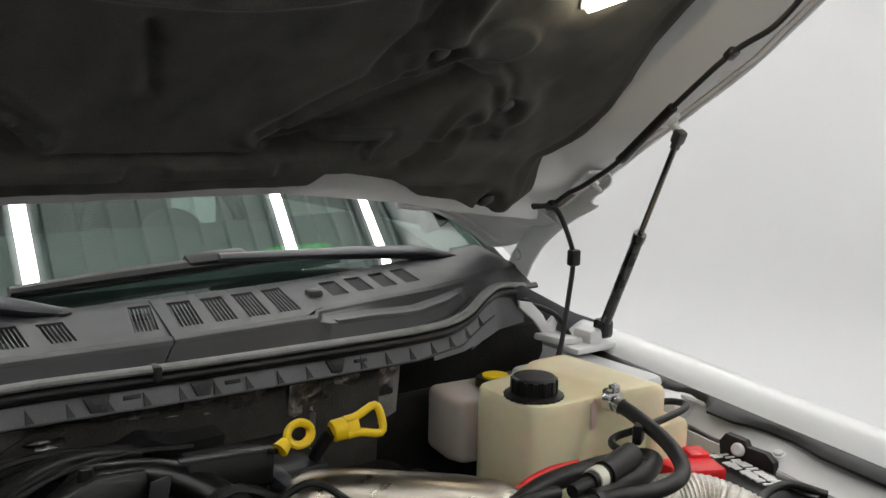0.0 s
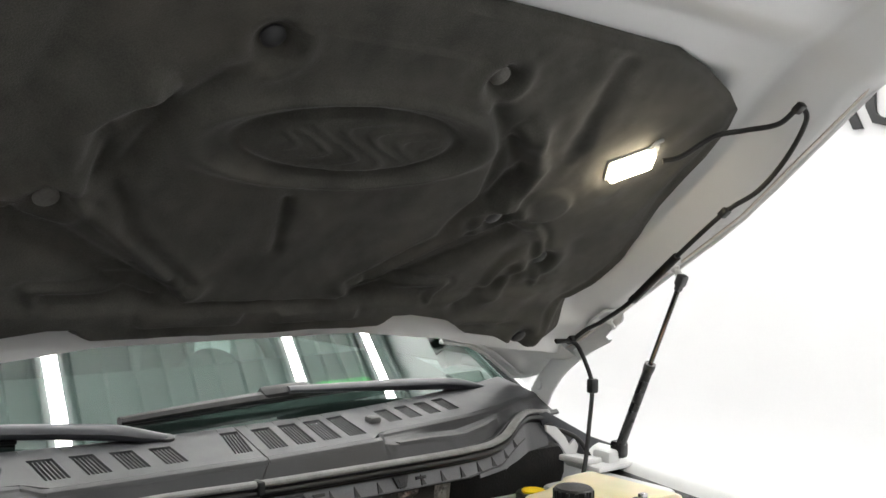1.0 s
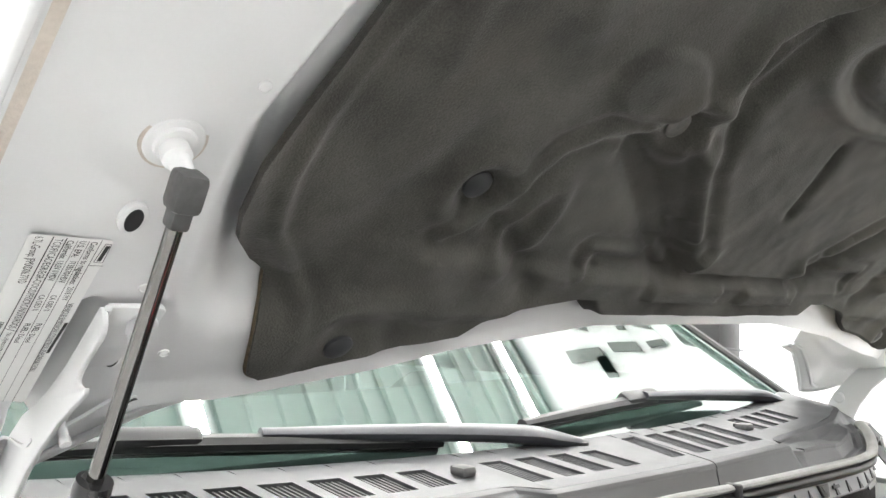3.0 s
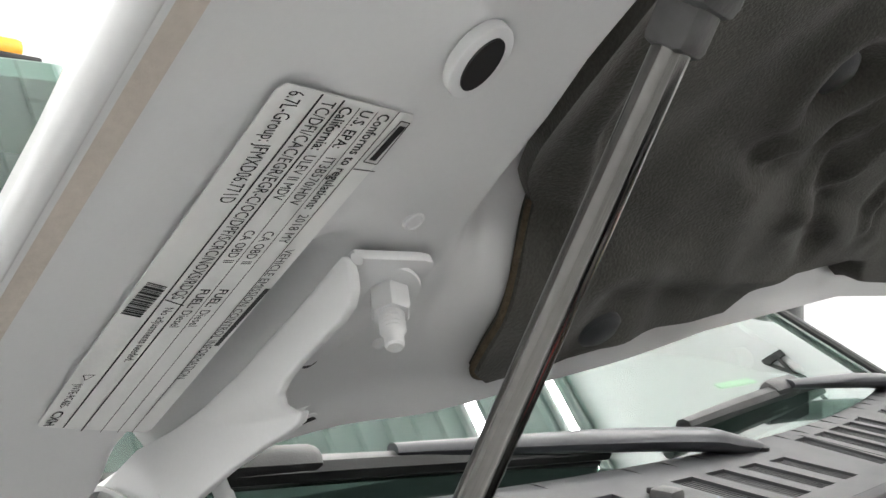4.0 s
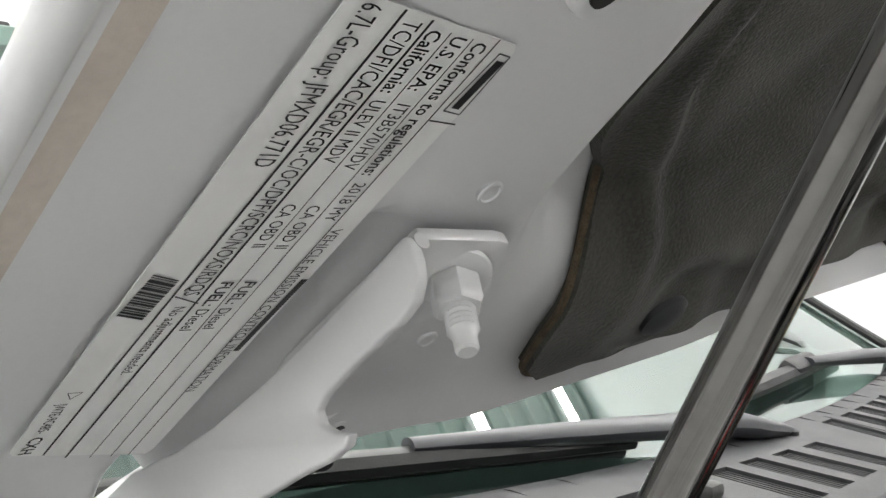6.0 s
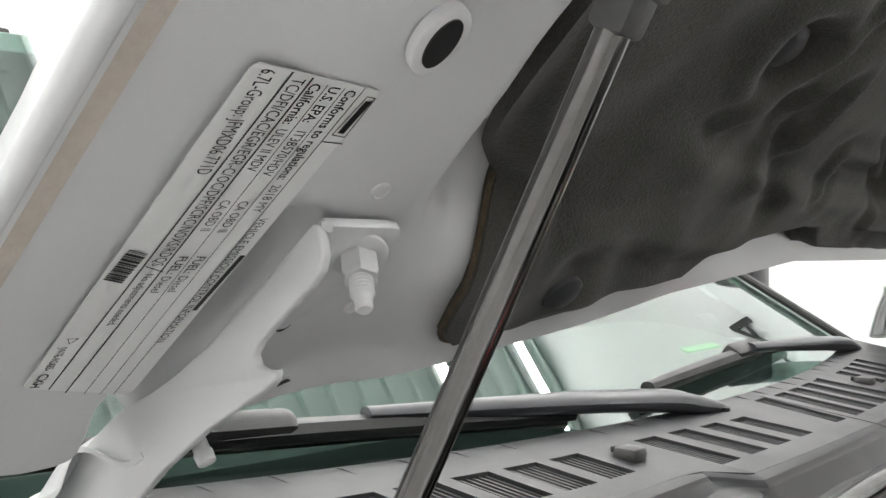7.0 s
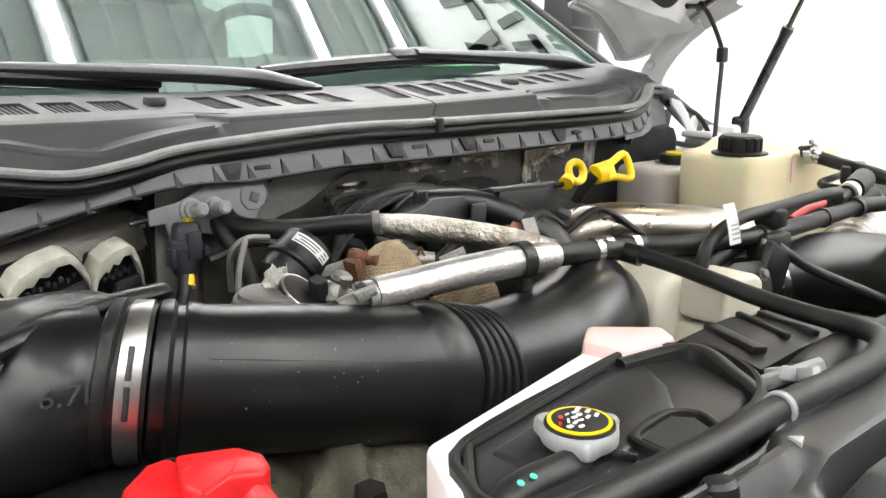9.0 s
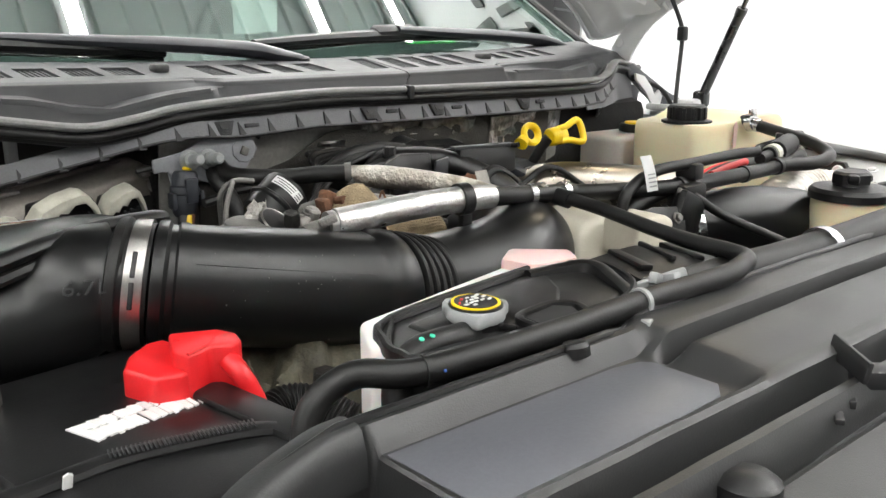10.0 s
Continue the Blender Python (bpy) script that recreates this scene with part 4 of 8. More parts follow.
for s in (1, -1):
    p = part("a_pillar", sheet(lambda a, k, s=s: ws(s * (0.80 + 0.11 * a), k, 0.012 - 0.05 * a * a), np.linspace(0, 1, 6), np.linspace(-0.05, 1.0, 10), thick=(0, 0.02, -0.03)), WHITE)
    tagged(p, "white painted windshield pillar", "pillar", "windshield pillars")
    part("rubber_trim", tube([ws(s * 0.80, k, 0.010) for k in np.linspace(-0.05, 0.98, 8)], 0.008, 8), RUBBER, p, "black rubber trim strip")
roof = part("roof", sheet(lambda x, k: ws(x, 0.95) + Vector((0, k, 0.06 * math.sin(min(1, k) * 1.5))), np.linspace(-0.9, 0.9, 12), np.linspace(0, 1.6, 8), thick=(0, 0, -0.03)), WHITE)
tagged(roof, "white painted cab roof", "roof")

for x in (-0.55, -0.27, 0.0, 0.27, 0.55):
    c = ws(x, 0.95) + Vector((0, 0.10, 0.012))
    lampc = thing("cab_roof_lamp", tuple(c), "amber clearance lamp on a dark base on the cab roof", "clearance lamp", "cab roof lamps")
    part("base", box(c + Vector((0, 0, 0.006)), (0.15, 0.09, 0.012), 0.005), BLACK, lampc)
    part("lens", box(c + Vector((0, 0, 0.024)), (0.11, 0.06, 0.032), 0.012), AMBER, lampc, "amber lens")

# cab inside
dash = thing("dashboard", (0, 1.8, 1.3), "dark grey dashboard under the windshield", "dashboard")
part("top_pad", sheet(lambda x, k: Vector((x, 1.50 + 0.25 * x * x * 0.5 + 0.55 * k, 1.44 + 0.05 * math.sin(k * 3.0) - 0.25 * max(0, k - 0.75))), np.linspace(-0.78, 0.78, 20), np.linspace(0, 1, 10), thick=(0, 0, -0.05)), SEAT, dash)
part("front", box((0, 2.02, 1.22), (1.5, 0.12, 0.38), 0.03), SEAT, dash)
cab = thing("cab_interior", (0, 2.6, 0.62), "dark cloth front seats and steering wheel inside the cab", "cab interior")
for x in (-0.42, 0.42):
    seat = part("seat", box((x, 2.6, 0.80), (0.50, 0.52, 0.38), 0.05), SEAT, cab, "dark cloth front seat")
    part("backrest", box((x, 2.85, 1.28), (0.52, 0.16, 0.68), 0.07), SEAT, seat)
    part("headrest", box((x, 2.88, 1.72), (0.28, 0.12, 0.22), 0.05), SEAT, seat)
ang = np.linspace(0, 2 * math.pi, 25)
wm = axes((0.42, 2.16, 1.42), (1, 0, 0), (0, 0.45, 1))
rim = part("steering_wheel", tube([wm @ Vector((0.19 * math.cos(a), 0.19 * math.sin(a), 0)) for a in ang], 0.015, 10, 2, caps=False), SEAT, cab, "dark steering wheel")
part("hub", prism([(0.08 * math.cos(a), 0.065 * math.sin(a)) for a in ang[:-1]], -0.02, 0.03, 0.01, wm), SEAT, rim)
part("column", tube([(0.42, 2.16, 1.42), (0.42, 1.98, 1.25)], 0.03, 12, 1), SEAT, rim)
for a in (0.1, math.pi - 0.1, 1.5 * math.pi):
    part("spoke", tube([wm @ Vector((0.06 * math.cos(a), 0.06 * math.sin(a), 0)), wm @ Vector((0.18 * math.cos(a), 0.18 * math.sin(a), 0))], 0.016, 8, 1), SEAT, rim)
tagged(part("cab_floor", box((0, 2.45, 0.58), (1.7, 1.75, 0.06), 0.01), SEAT), "dark carpeted cab floor", "floor", kind="structure")
tagged(part("cab_bulkhead", box((0, 3.3, 1.2), (1.7, 0.05, 1.6), 0.02), SEAT), "dark rear wall of the cab", "panel")
tagged(part("dash_card", prism([(0, 0), (0.14, 0), (0.14, 0.018), (0.01, 0.018)], 0, 0.003, 0, axes((0.37, 1.545, 1.470), (1, 0.05, 0), (0, 1, 0.25))), GREENP), "green card lying on the dashboard", "card")


# front doors
for s_ in (1, -1):
    door = thing("front_door", (s_ * 0.93, 2.3, 0.7), "white painted front door with dark glass", "door", "front doors")
    mt = axes((s_ * 0.94, 0, 0), (0, 1, 0), (0, 0, 1))
    part("panel", prism([(1.60, 0.70), (3.05, 0.70), (3.05, 1.45), (1.60, 1.45)], -0.03, 0.03, 0.01, mt), WHITE, door)
    part("glass", prism([(1.66, 1.455), (2.98, 1.455), (2.95, 1.90), (2.32, 1.90)], -0.004, 0.004, 0.0, mt), DOORGLASS, door, "dark door glass")
    part("frame", tube([(s_ * 0.94, 1.58, 1.44), (s_ * 0.93, 2.30, 1.925), (s_ * 0.93, 2.45, 1.94), (s_ * 0.93, 3.02, 1.94)], 0.024, 10, 3, flat=0.8), WHITE, door)
    part("glass_seal", tube([(s_ * 0.955, 1.66, 1.455), (s_ * 0.955, 2.98, 1.455)], 0.010, 8, 1), RUBBER, door)

# side mirror
mir = thing("side_mirror", (1.05, 1.72, 1.45), "large black side mirror on the truck's door", "mirror")
part("shell", box((1.06, 1.76, 1.56), (0.17, 0.10, 0.30), 0.035, turned(0, 4, 12)), BLACK, mir)
part("outer_cap", box((1.165, 1.79, 1.535), (0.09, 0.12, 0.20), 0.03, turned(0, 0, 12)), WHITE, mir, "white painted cap")
part("parting_line", box((1.06, 1.708, 1.545), (0.16, 0.006, 0.005), 0.001, turned(0, 4, 12)), COWL, mir)
part("arm", tube([(0.90, 1.80, 1.47), (1.0, 1.77, 1.48)], 0.03, 10, 1), BLACK, mir)

# cowl grille
SEAL = [(-0.86, 1.17, 1.428), (-0.75, 1.15, 1.430), (-0.62, 1.125, 1.426), (-0.53, 1.113, 1.412), (-0.46, 1.102, 1.402), (-0.40, 1.100, 1.408), (-0.33, 1.098, 1.419), (-0.15, 1.100, 1.426), (0.0, 1.100, 1.423),
        (0.16, 1.100, 1.421), (0.40, 1.112, 1.417), (0.50, 1.138, 1.420), (0.57, 1.175, 1.436), (0.64, 1.218, 1.440), (0.715, 1.238, 1.430)]


def front_edge(x):
    """The top front edge of the cowl panel."""
    return at_x([(-0.86, 1.225, 1.450), (-0.62, 1.200, 1.450), (-0.40, 1.186, 1.447), (-0.280, 1.186, 1.446), (-0.262, 1.147, 1.445), (-0.1, 1.145, 1.445), (0.05, 1.145, 1.445), (0.255, 1.150, 1.447), (0.275, 1.180, 1.448), (0.34, 1.190, 1.449), (0.50, 1.215, 1.450), (0.57, 1.228, 1.453), (0.68, 1.27, 1.458), (0.76, 1.31, 1.455)], x)


def ledge_k(x):
    return at_x([(-0.86, 0.40), (-0.56, 0.40), (-0.50, 0.38), (-0.41, 0.26), (-0.29, 0.385), (-0.26, 0.42), (0.26, 0.42), (0.35, 0.40), (0.44, 0.335), (0.50, 0.39), (0.56, 0.42)], x)[0]


def cowl_pt(x, k):
    """Across, and from the seal up over the front edge to the glass."""
    sy, sz = at_x(SEAL, x)
    fy, fz = front_edge(x)
    b = ws(x, 0.02, 0.004)
    side = sstep(0.262, 0.280, -x) * sstep(0.58, 0.52, -x) if x < 0 else sstep(0.255, 0.275, x) * sstep(0.575, 0.54, x)
    kr = ledge_k(x)
    s = (kr - 0.16) / 0.28
    y1_, z1_ = sy + 0.026, sz - 0.001
    y2_, z2_ = fy - 0.004, fz - 0.005
    # a flat ledge before the sunk fields on both sides
    a, c = s + side * (0.22 - s), s + side * (s * 0.90 - s)
    d, e = s + 0.14 + side * (0.84 - s - 0.14), s + 0.14 + side * (s * 1.04 + 0.02 - s - 0.14)
    pts = [(0.0, sy + 0.006, sz - 0.004), (0.06, sy + 0.012, sz + 0.002), (0.12, sy + 0.020, sz - 0.002), (0.16, y1_, z1_),
           (kr, y1_ + (y2_ - y1_) * a, z1_ + (z2_ - z1_) * c), (kr + 0.045, y1_ + (y2_ - y1_) * min(0.97, d), z1_ + (z2_ - z1_) * min(0.97, e)),
           (0.49, y2_ + 0.001, z2_ + 0.002), (0.50, fy, fz), (0.51, fy + 0.004, fz + 0.0015), (0.53, fy + 0.010, fz + 0.003), (0.96, b.y - 0.01, b.z + 0.010), (1.0, b.y + 0.004, b.z + 0.004)]
    y, z = at_x(pts, k)
    return Vector((x, y, z))


def seam_x(k):
    return at_x([(0.0, 0.010), (0.16, 0.028), (0.50, 0.048), (0.65, 0.054), (0.97, 0.078)], k)[0]


cowl = thing("cowl_grille", (0, 1.2, 1.4), "dark grey plastic cowl grille below the windshield", "cowl grille")
KF = [0.0, 0.03, 0.06, 0.09, 0.12, 0.14, 0.16, 0.20, 0.26, 0.32, 0.38, 0.44, 0.47, 0.485, 0.50, 0.515, 0.53]


def front_row(a, r, x_end):
    """Rows that follow the ledge line."""
    x = x_end + a * (seam_x(0.35) - x_end)
    kr = ledge_k(x)
    k = at_x([(0, 0.0), (1, 0.03), (2, 0.06), (3, 0.09), (4, 0.12), (5, 0.16), (7, 0.16 + (kr - 0.162) * 0.5), (9, kr - 0.002), (9.5, kr + 0.003), (11, kr + 0.042), (11.5, kr + 0.047), (14, 0.487), (14.5, 0.49), (15, 0.50), (15.5, 0.51), (16.5, 0.53)], r)[0]
    x = x_end + a * (seam_x(k) - math.copysign(0.0014, -x_end) - x_end)
    return cowl_pt(x, k)


RF = [0, 1, 2, 3, 4, 5, 6, 7, 8, 9, 9.5, 10.2, 11, 11.5, 12, 13, 14, 14.5, 15, 15.5, 16.5]
for x_end in (-0.86, 0.76):
    part("front_panel", sheet(lambda a, r: front_row(a, r, x_end), np.linspace(0, 1, 170), RF, thick=(0, 0.002, -0.004)), COWL, cowl, angle=22)

# the top: ribs between long louvred slots
SLOTS = [(-0.367 - 0.0535 * i, 0.038, 0.62, 0.80, 0.0) for i in range(8, -1, -1)]
SLOTS += [(-0.252, 0.034, 0.605, 0.83, 0.0), (-0.197, 0.033, 0.605, 0.83, 0.0), (-0.145, 0.033, 0.605, 0.82, 0.002), (-0.091, 0.033, 0.605, 0.81, 0.003), (0.008, 0.031, 0.61, 0.89, 0.026)]
SLOTS += [(0.066 + 0.049 * i, 0.034, 0.605, 0.885, 0.022) for i in range(4)] + [(0.324 + 0.0500 * i, 0.031, 0.64, 0.85, 0.015) for i in range(4)]


def top_piece(ea, eb, ka, kb, up=0.0, thick=0.005, n=4):
    """A piece of the top between two edges (x, lean)."""
    def fn(a, k):
        kk = ka + (kb - ka) * k
        lean = (kk - 0.56) / 0.31
        xa, xb = ea[0] + ea[1] * lean, eb[0] + eb[1] * lean
        return cowl_pt(xa + (xb - xa) * a, kk) + Vector((0, 0, up))
    return sheet(fn, np.linspace(0, 1, n), np.linspace(0, 1, 7), thick=(0, 0.0, -thick))


def cowl_top(first, last, slots):
    """The flat top between two edges, with the slots left open and their louvres set in."""
    e = first
    for xs, w, ka, kb, lean in slots:
        a, b = (xs, lean), (xs + w, lean)
        part("rib", top_piece(e, a, 0.531, 0.97), COWL, cowl)
        part("slot_front", top_piece(a, b, 0.531, ka), COWL, cowl)
        part("slot_back", top_piece(a, b, kb, 0.97), COWL, cowl)
        # black sheet under the louvres, painted as the shade in the slot
        v = part("vent", top_piece((xs - 0.003, lean), (xs + w + 0.003, lean), ka - 0.01, kb + 0.01, -0.022, 0.002), INK_AND_SHADE, cowl, "dark louvred vent slot")
        bars = [top_piece((xs + w * (i + 0.34) / 6, lean), (xs + w * (i + 0.66) / 6, lean), ka, kb, -0.003, 0.004, 2) for i in range(6)]
        part("louvres", join(*bars), COWL, v)
        e = b
    part("rib", top_piece(e, last, 0.531, 0.97), COWL, cowl)


cowl_top((-0.86, 0.0), (0.0485, 0.018), [q for q in SLOTS if q[0] < 0.05])
cowl_top((0.0515, 0.018), (0.76, 0.0), [q for q in SLOTS if q[0] > 0.05])
for a_, b_ in ((-0.53, -0.283), (0.283, 0.535)):
    part("field_rim", sheet(lambda a, k: cowl_pt(a_ + (b_ - a_) * a, ledge_k(a_ + (b_ - a_) * a) - 0.035 + 0.055 * k) + Vector((0, 0, 0.0025 * math.sin(math.pi * k) + 0.0005)), np.linspace(0, 1, 50), np.linspace(0, 1, 6), thick=(0, 0, -0.003)), COWL, cowl, "raised rim of the sunk field")
part("panel_seam", tube([cowl_pt(seam_x(k), k) + Vector((0, 0.003, -0.003)) for k in KF], 0.003, 6, 1), INK_AND_SHADE, cowl)
for x in (-0.30, 0.302):
    n = thing("washer_nozzle", (x, 1.245, 1.455), "small grey washer nozzle on the cowl grille", "nozzle", "washer nozzles")
    part("body", box((x, 1.247, 1.460), (0.022, 0.024, 0.013), 0.005), ENDCAP, n)
    part("jet", box((x, 1.262, 1.462), (0.008, 0.006, 0.006), 0.002), INK_AND_SHADE, n)
seal = thing("cowl_seal", (0, 1.1, 1.41), "black rubber seal along the cowl's front edge", "seal")
# upper lip coloured paler than the rubber, as if lit from above
part("lip", tube([Vector(p) + Vector((0, -0.003, 0.003)) for p in SEAL], 0.0085, 10, 6, flat=0.60), LIT_LIP, seal, "upper lip, its light from above put into pale grey")
part("bead", tube([Vector(p) + Vector((0, -0.006, -0.009)) for p in SEAL], 0.0055, 10, 6), RUBBER, seal)
part("channel", tube([Vector(p) + Vector((0, -0.001, -0.015)) for p in SEAL], 0.0040, 8, 6), INK_AND_SHADE, seal)
part("joint_clip", box((0.006, 1.094, 1.422), (0.010, 0.022, 0.020), 0.003), INK_AND_SHADE, seal)

# firewall
def flange(x):
    """The gusseted flange: under the seal, but straight and falling away on the passenger side."""
    sy, sz = at_x(SEAL, x)
    k = sstep(-0.26, -0.40, x)
    return sy + (1.090 + 0.20 * (-0.34 - x) - sy) * k, (sz - 0.016) + (1.410 + 0.215 * (x + 0.34) - sz + 0.016) * k


wallf = thing("firewall", (0, 1.16, 1.1), "grey painted steel firewall behind the engine", "firewall")
part("upper_flange", sheet(lambda x, k: Vector((x, flange(x)[0] + 0.002 - 0.009 * k, flange(x)[1] - (0.025 - 0.006 * sstep(-0.26, -0.40, x)) * k)), np.linspace(-0.80, 0.62, 90), np.linspace(0, 1, 4), thick=(0, 0.003, 0)), FLANGE, wallf)
part("sheet", sheet(lambda x, k: Vector((x, flange(x)[0] + 0.022 + 0.05 * k * (1 - k) + 0.02 * k, flange(x)[1] - 0.024 - 0.45 * k + 0.0015 * noise.noise((x * 30, k * 12, 0)))), np.linspace(-0.365, 0.385, 50), np.linspace(0, 1, 24), thick=(0, 0.004, 0)), FIREW, wallf)
part("corner_flange", sheet(lambda x, k: Vector((x, at_x(SEAL, x)[0] + 0.001 - 0.010 * k, at_x(SEAL, x)[1] - 0.016 + (1.368 - at_x(SEAL, x)[1] + 0.016) * k)), np.linspace(0.43, 0.715, 24), np.linspace(0, 1, 6), thick=(0, 0.003, 0)), FLANGE, wallf, "plain grey flange under the seal's end")
part("corner_sheet", sheet(lambda x, k: Vector((x, flange(x)[0] + 0.022 + 0.01 * k, flange(x)[1] - 0.024 - 0.06 * k)), np.linspace(0.59, 0.78, 12), np.linspace(0, 1, 8), thick=(0, 0.004, 0)), FLANGE, wallf)
# near-black walls put the recess's shade into their colour
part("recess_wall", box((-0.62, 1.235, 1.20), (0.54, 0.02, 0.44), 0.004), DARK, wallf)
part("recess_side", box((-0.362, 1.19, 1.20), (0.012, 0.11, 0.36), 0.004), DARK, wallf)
# insulation mat whose dark colour also carries the lower firewall's shade
part("insulation_mat", sheet(lambda x, k: Vector((x, flange(x)[0] + 0.013 + 0.010 * k + 0.004 * noise.noise((x * 22, k * 4, 5)), (at_x([(-0.365, 1.335), (-0.30, 1.322), (-0.26, 1.318), (-0.20, 1.335), (-0.12, 1.372), (0.22, 1.376), (0.34, 1.372)], x)[0] + 0.004 * noise.noise((x * 25, 0, 8))) * (1 - k) + 1.15 * k)), np.linspace(-0.322, 0.34, 64), np.linspace(0, 1, 14), thick=(0, 0.003, 0)), MAT, wallf, "fibrous insulation mat, darkened also for the shade low on the firewall")
# the flat panel under the seal's passenger side, with an opening beside it
part("side_panel", prism([(-0.84, 1.24), (-0.535, 1.27), (-0.531, 1.395), (-0.545, 1.410), (-0.84, 1.418)], 0, 0.004, 0.0012, axes((0, 1.165, 0), (1, -0.03, 0), (0, 0.02, 1))), STUDP, wallf, "flat grey side panel")
part("panel_post", box((-0.522, 1.166, 1.385), (0.012, 0.020, 0.05), 0.004), PRIMER, wallf)
# black backing that stands in for shade behind the opening
part("panel_back", box((-0.51, 1.20, 1.37), (0.14, 0.02, 0.10), 0.004), INK_AND_SHADE, wallf)
part("panel_tab", prism([(-0.02, -0.024), (0.014, -0.020), (0.018, 0.004), (-0.024, 0.004)], 0, 0.004, 0.0012, axes((-0.655, 1.148, 1.398), (1, 0, 0), (0, 0.02, 1))), COWL_DARK, wallf)
part("panel_slot", prism([(-0.008, -0.006), (0.010, -0.006), (0.010, 0.002), (-0.008, 0.002)], 0.0042, 0.0052, 0, axes((-0.648, 1.148, 1.398), (1, 0, 0), (0, 0.02, 1))), INK_AND_SHADE, wallf)
part("panel_dent", lathe([(0.010, 0), (0.008, 0.0012), (0.005, 0.0006), (0.001, 0.0004)], (-0.715, 1.1495, 1.345), (0, -1, 0), 20), FLANGE, wallf)
part("lower_sheet", box((0, 1.155, 1.13), (1.6, 0.02, 0.36), 0.005), DARK, wallf)
part("flange_lip", tube([Vector((x, flange(x)[0] - 0.0055, flange(x)[1] - 0.026 + 0.006 * sstep(-0.26, -0.40, x))) for x in np.linspace(-0.80, 0.62, 60)], 0.0022, 6, 2), INK_AND_SHADE, wallf)
for x in np.arange(-0.615, 0.60, 0.0435):
    sy, sz = flange(x)
    m = axes((x, sy - 0.0065, sz - 0.0235), (1, 0, 0), (0, 0.36, 1))
    # flat black triangles painted as the shade of the openings
    part("gusset", prism([(-0.003, 0.0), (0.0065, 0.0), (-0.002, 0.0165)], -0.001, 0.002, 0.0, m), INK_AND_SHADE, wallf, "dark triangular opening")
for x in (-0.29, -0.062, 0.064, 0.255):
    sy, sz = at_x(SEAL, x)
    m = axes((x, sy - 0.0050, sz - 0.034), (1, 0, 0), (0, 0.36, 1))
    c = part("clip", prism([(-0.008, -0.004), (0.008, -0.004), (0.015, 0.014), (-0.015, 0.014)], -0.002, 0.004, 0.001, m), COWL_DARK, wallf)
    # black inlay for the shade in the clip's hole
    part("clip_hole", prism([(-0.005, 0.004), (0.005, 0.004), (0.0075, 0.011), (-0.0075, 0.011)], 0.003, 0.0046, 0.0, m), INK_AND_SHADE, c)
    part("slot_mark", prism([(0.03, 0.004), (0.05, 0.004), (0.05, 0.009), (0.03, 0.009)], -0.001, 0.0018, 0.0005, m), COWL_DARK, wallf)
part("stud_plate", prism([(-0.088, -0.012), (-0.070, -0.012), (-0.062, -0.055), (-0.055, -0.055), (-0.056, -0.018), (-0.020, -0.030), (0.022, -0.035), (0.055, 0.005), (0.045, 0.026), (-0.02, 0.024), (-0.05, 0.010), (-0.088, 0.004)], 0, 0.005, 0.002, axes((-0.296, 1.103, 1.356), (1, 0.0, 0), (0, 0.1, 1))), STUDP, wallf, "pale grey stud plate")
for x, z in ((-0.338, 1.356), (-0.312, 1.355)):
    part("stud", lathe([(0.013, 0), (0.013, 0.003), (0.010, 0.005), (0.010, 0.010), (0.0075, 0.012), (0.0075, 0.026), (0.005, 0.029), (0.001, 0.029)], (x, 1.098, z), (0.05, -1, 0.15), 18), CAP_GREY, wallf, "pale stud with a flanged nut")
bs = part("boss", lathe([(0.017, 0), (0.016, 0.0016), (0.012, 0.0022), (0.001, 0.0022)], (-0.262, 1.099, 1.362), (0, -1, 0.15), 9), STUDP, wallf, "octagonal grommet plate")
part("boss_key", box((-0.262, 1.0955, 1.361), (0.011, 0.003, 0.011), 0.002, turned(0, 25, 0)), DULL, bs)
# black tube drawing the shadow line along the stud plate's edge
part("shadow_line", tube([(-0.40, 1.110, 1.347), (-0.345, 1.110, 1.356), (-0.31, 1.110, 1.376), (-0.285, 1.110, 1.384), (-0.245, 1.110, 1.382), (-0.232, 1.110, 1.374)], 0.003, 6, 4), INK_AND_SHADE, wallf, "painted shadow line along the stud plate")
for a, b, z0, dz in ((-0.066, 0.040, 1.366, 0.026), (0.046, 0.155, 1.362, 0.030), (0.19, 0.375, 1.346, 0.052), (-0.140, -0.095, 1.352, 0.016)):
    sh = part("foil_patch", sheet(lambda x, k: Vector((x, 1.108 + 0.12 * max(0.0, x - 0.20) + 0.005 * noise.noise((x * 40, k * 3, 1)) + 0.01 * k, z0 + dz * (0.5 - k))), np.linspace(a, b, 16), np.linspace(0, 1, 7), thick=(0, 0.002, 0)), FOIL_SHIELD, wallf, "crumpled foil insulation")
part("ball_stud", lathe([(0.012, 0), (0.012, 0.012), (0.016, 0.016), (0.016, 0.024), (0.010, 0.030), (0.001, 0.031)], (0.268, 1.166, 1.345), (-0.6, -0.9, 0.1), 18), CAP_GREY, wallf, "grey capped stud")
part("ball_arm", tube([(0.27, 1.165, 1.345), (0.235, 1.13, 1.325), (0.215, 1.10, 1.30)], 0.007, 8), COWL, wallf)
# the recess at the seal's driver side: a dark box stands in for its shade
part("recess", box((0.555, 1.29, 1.22), (0.47, 0.10, 0.29), 0.03), DARK, wallf)


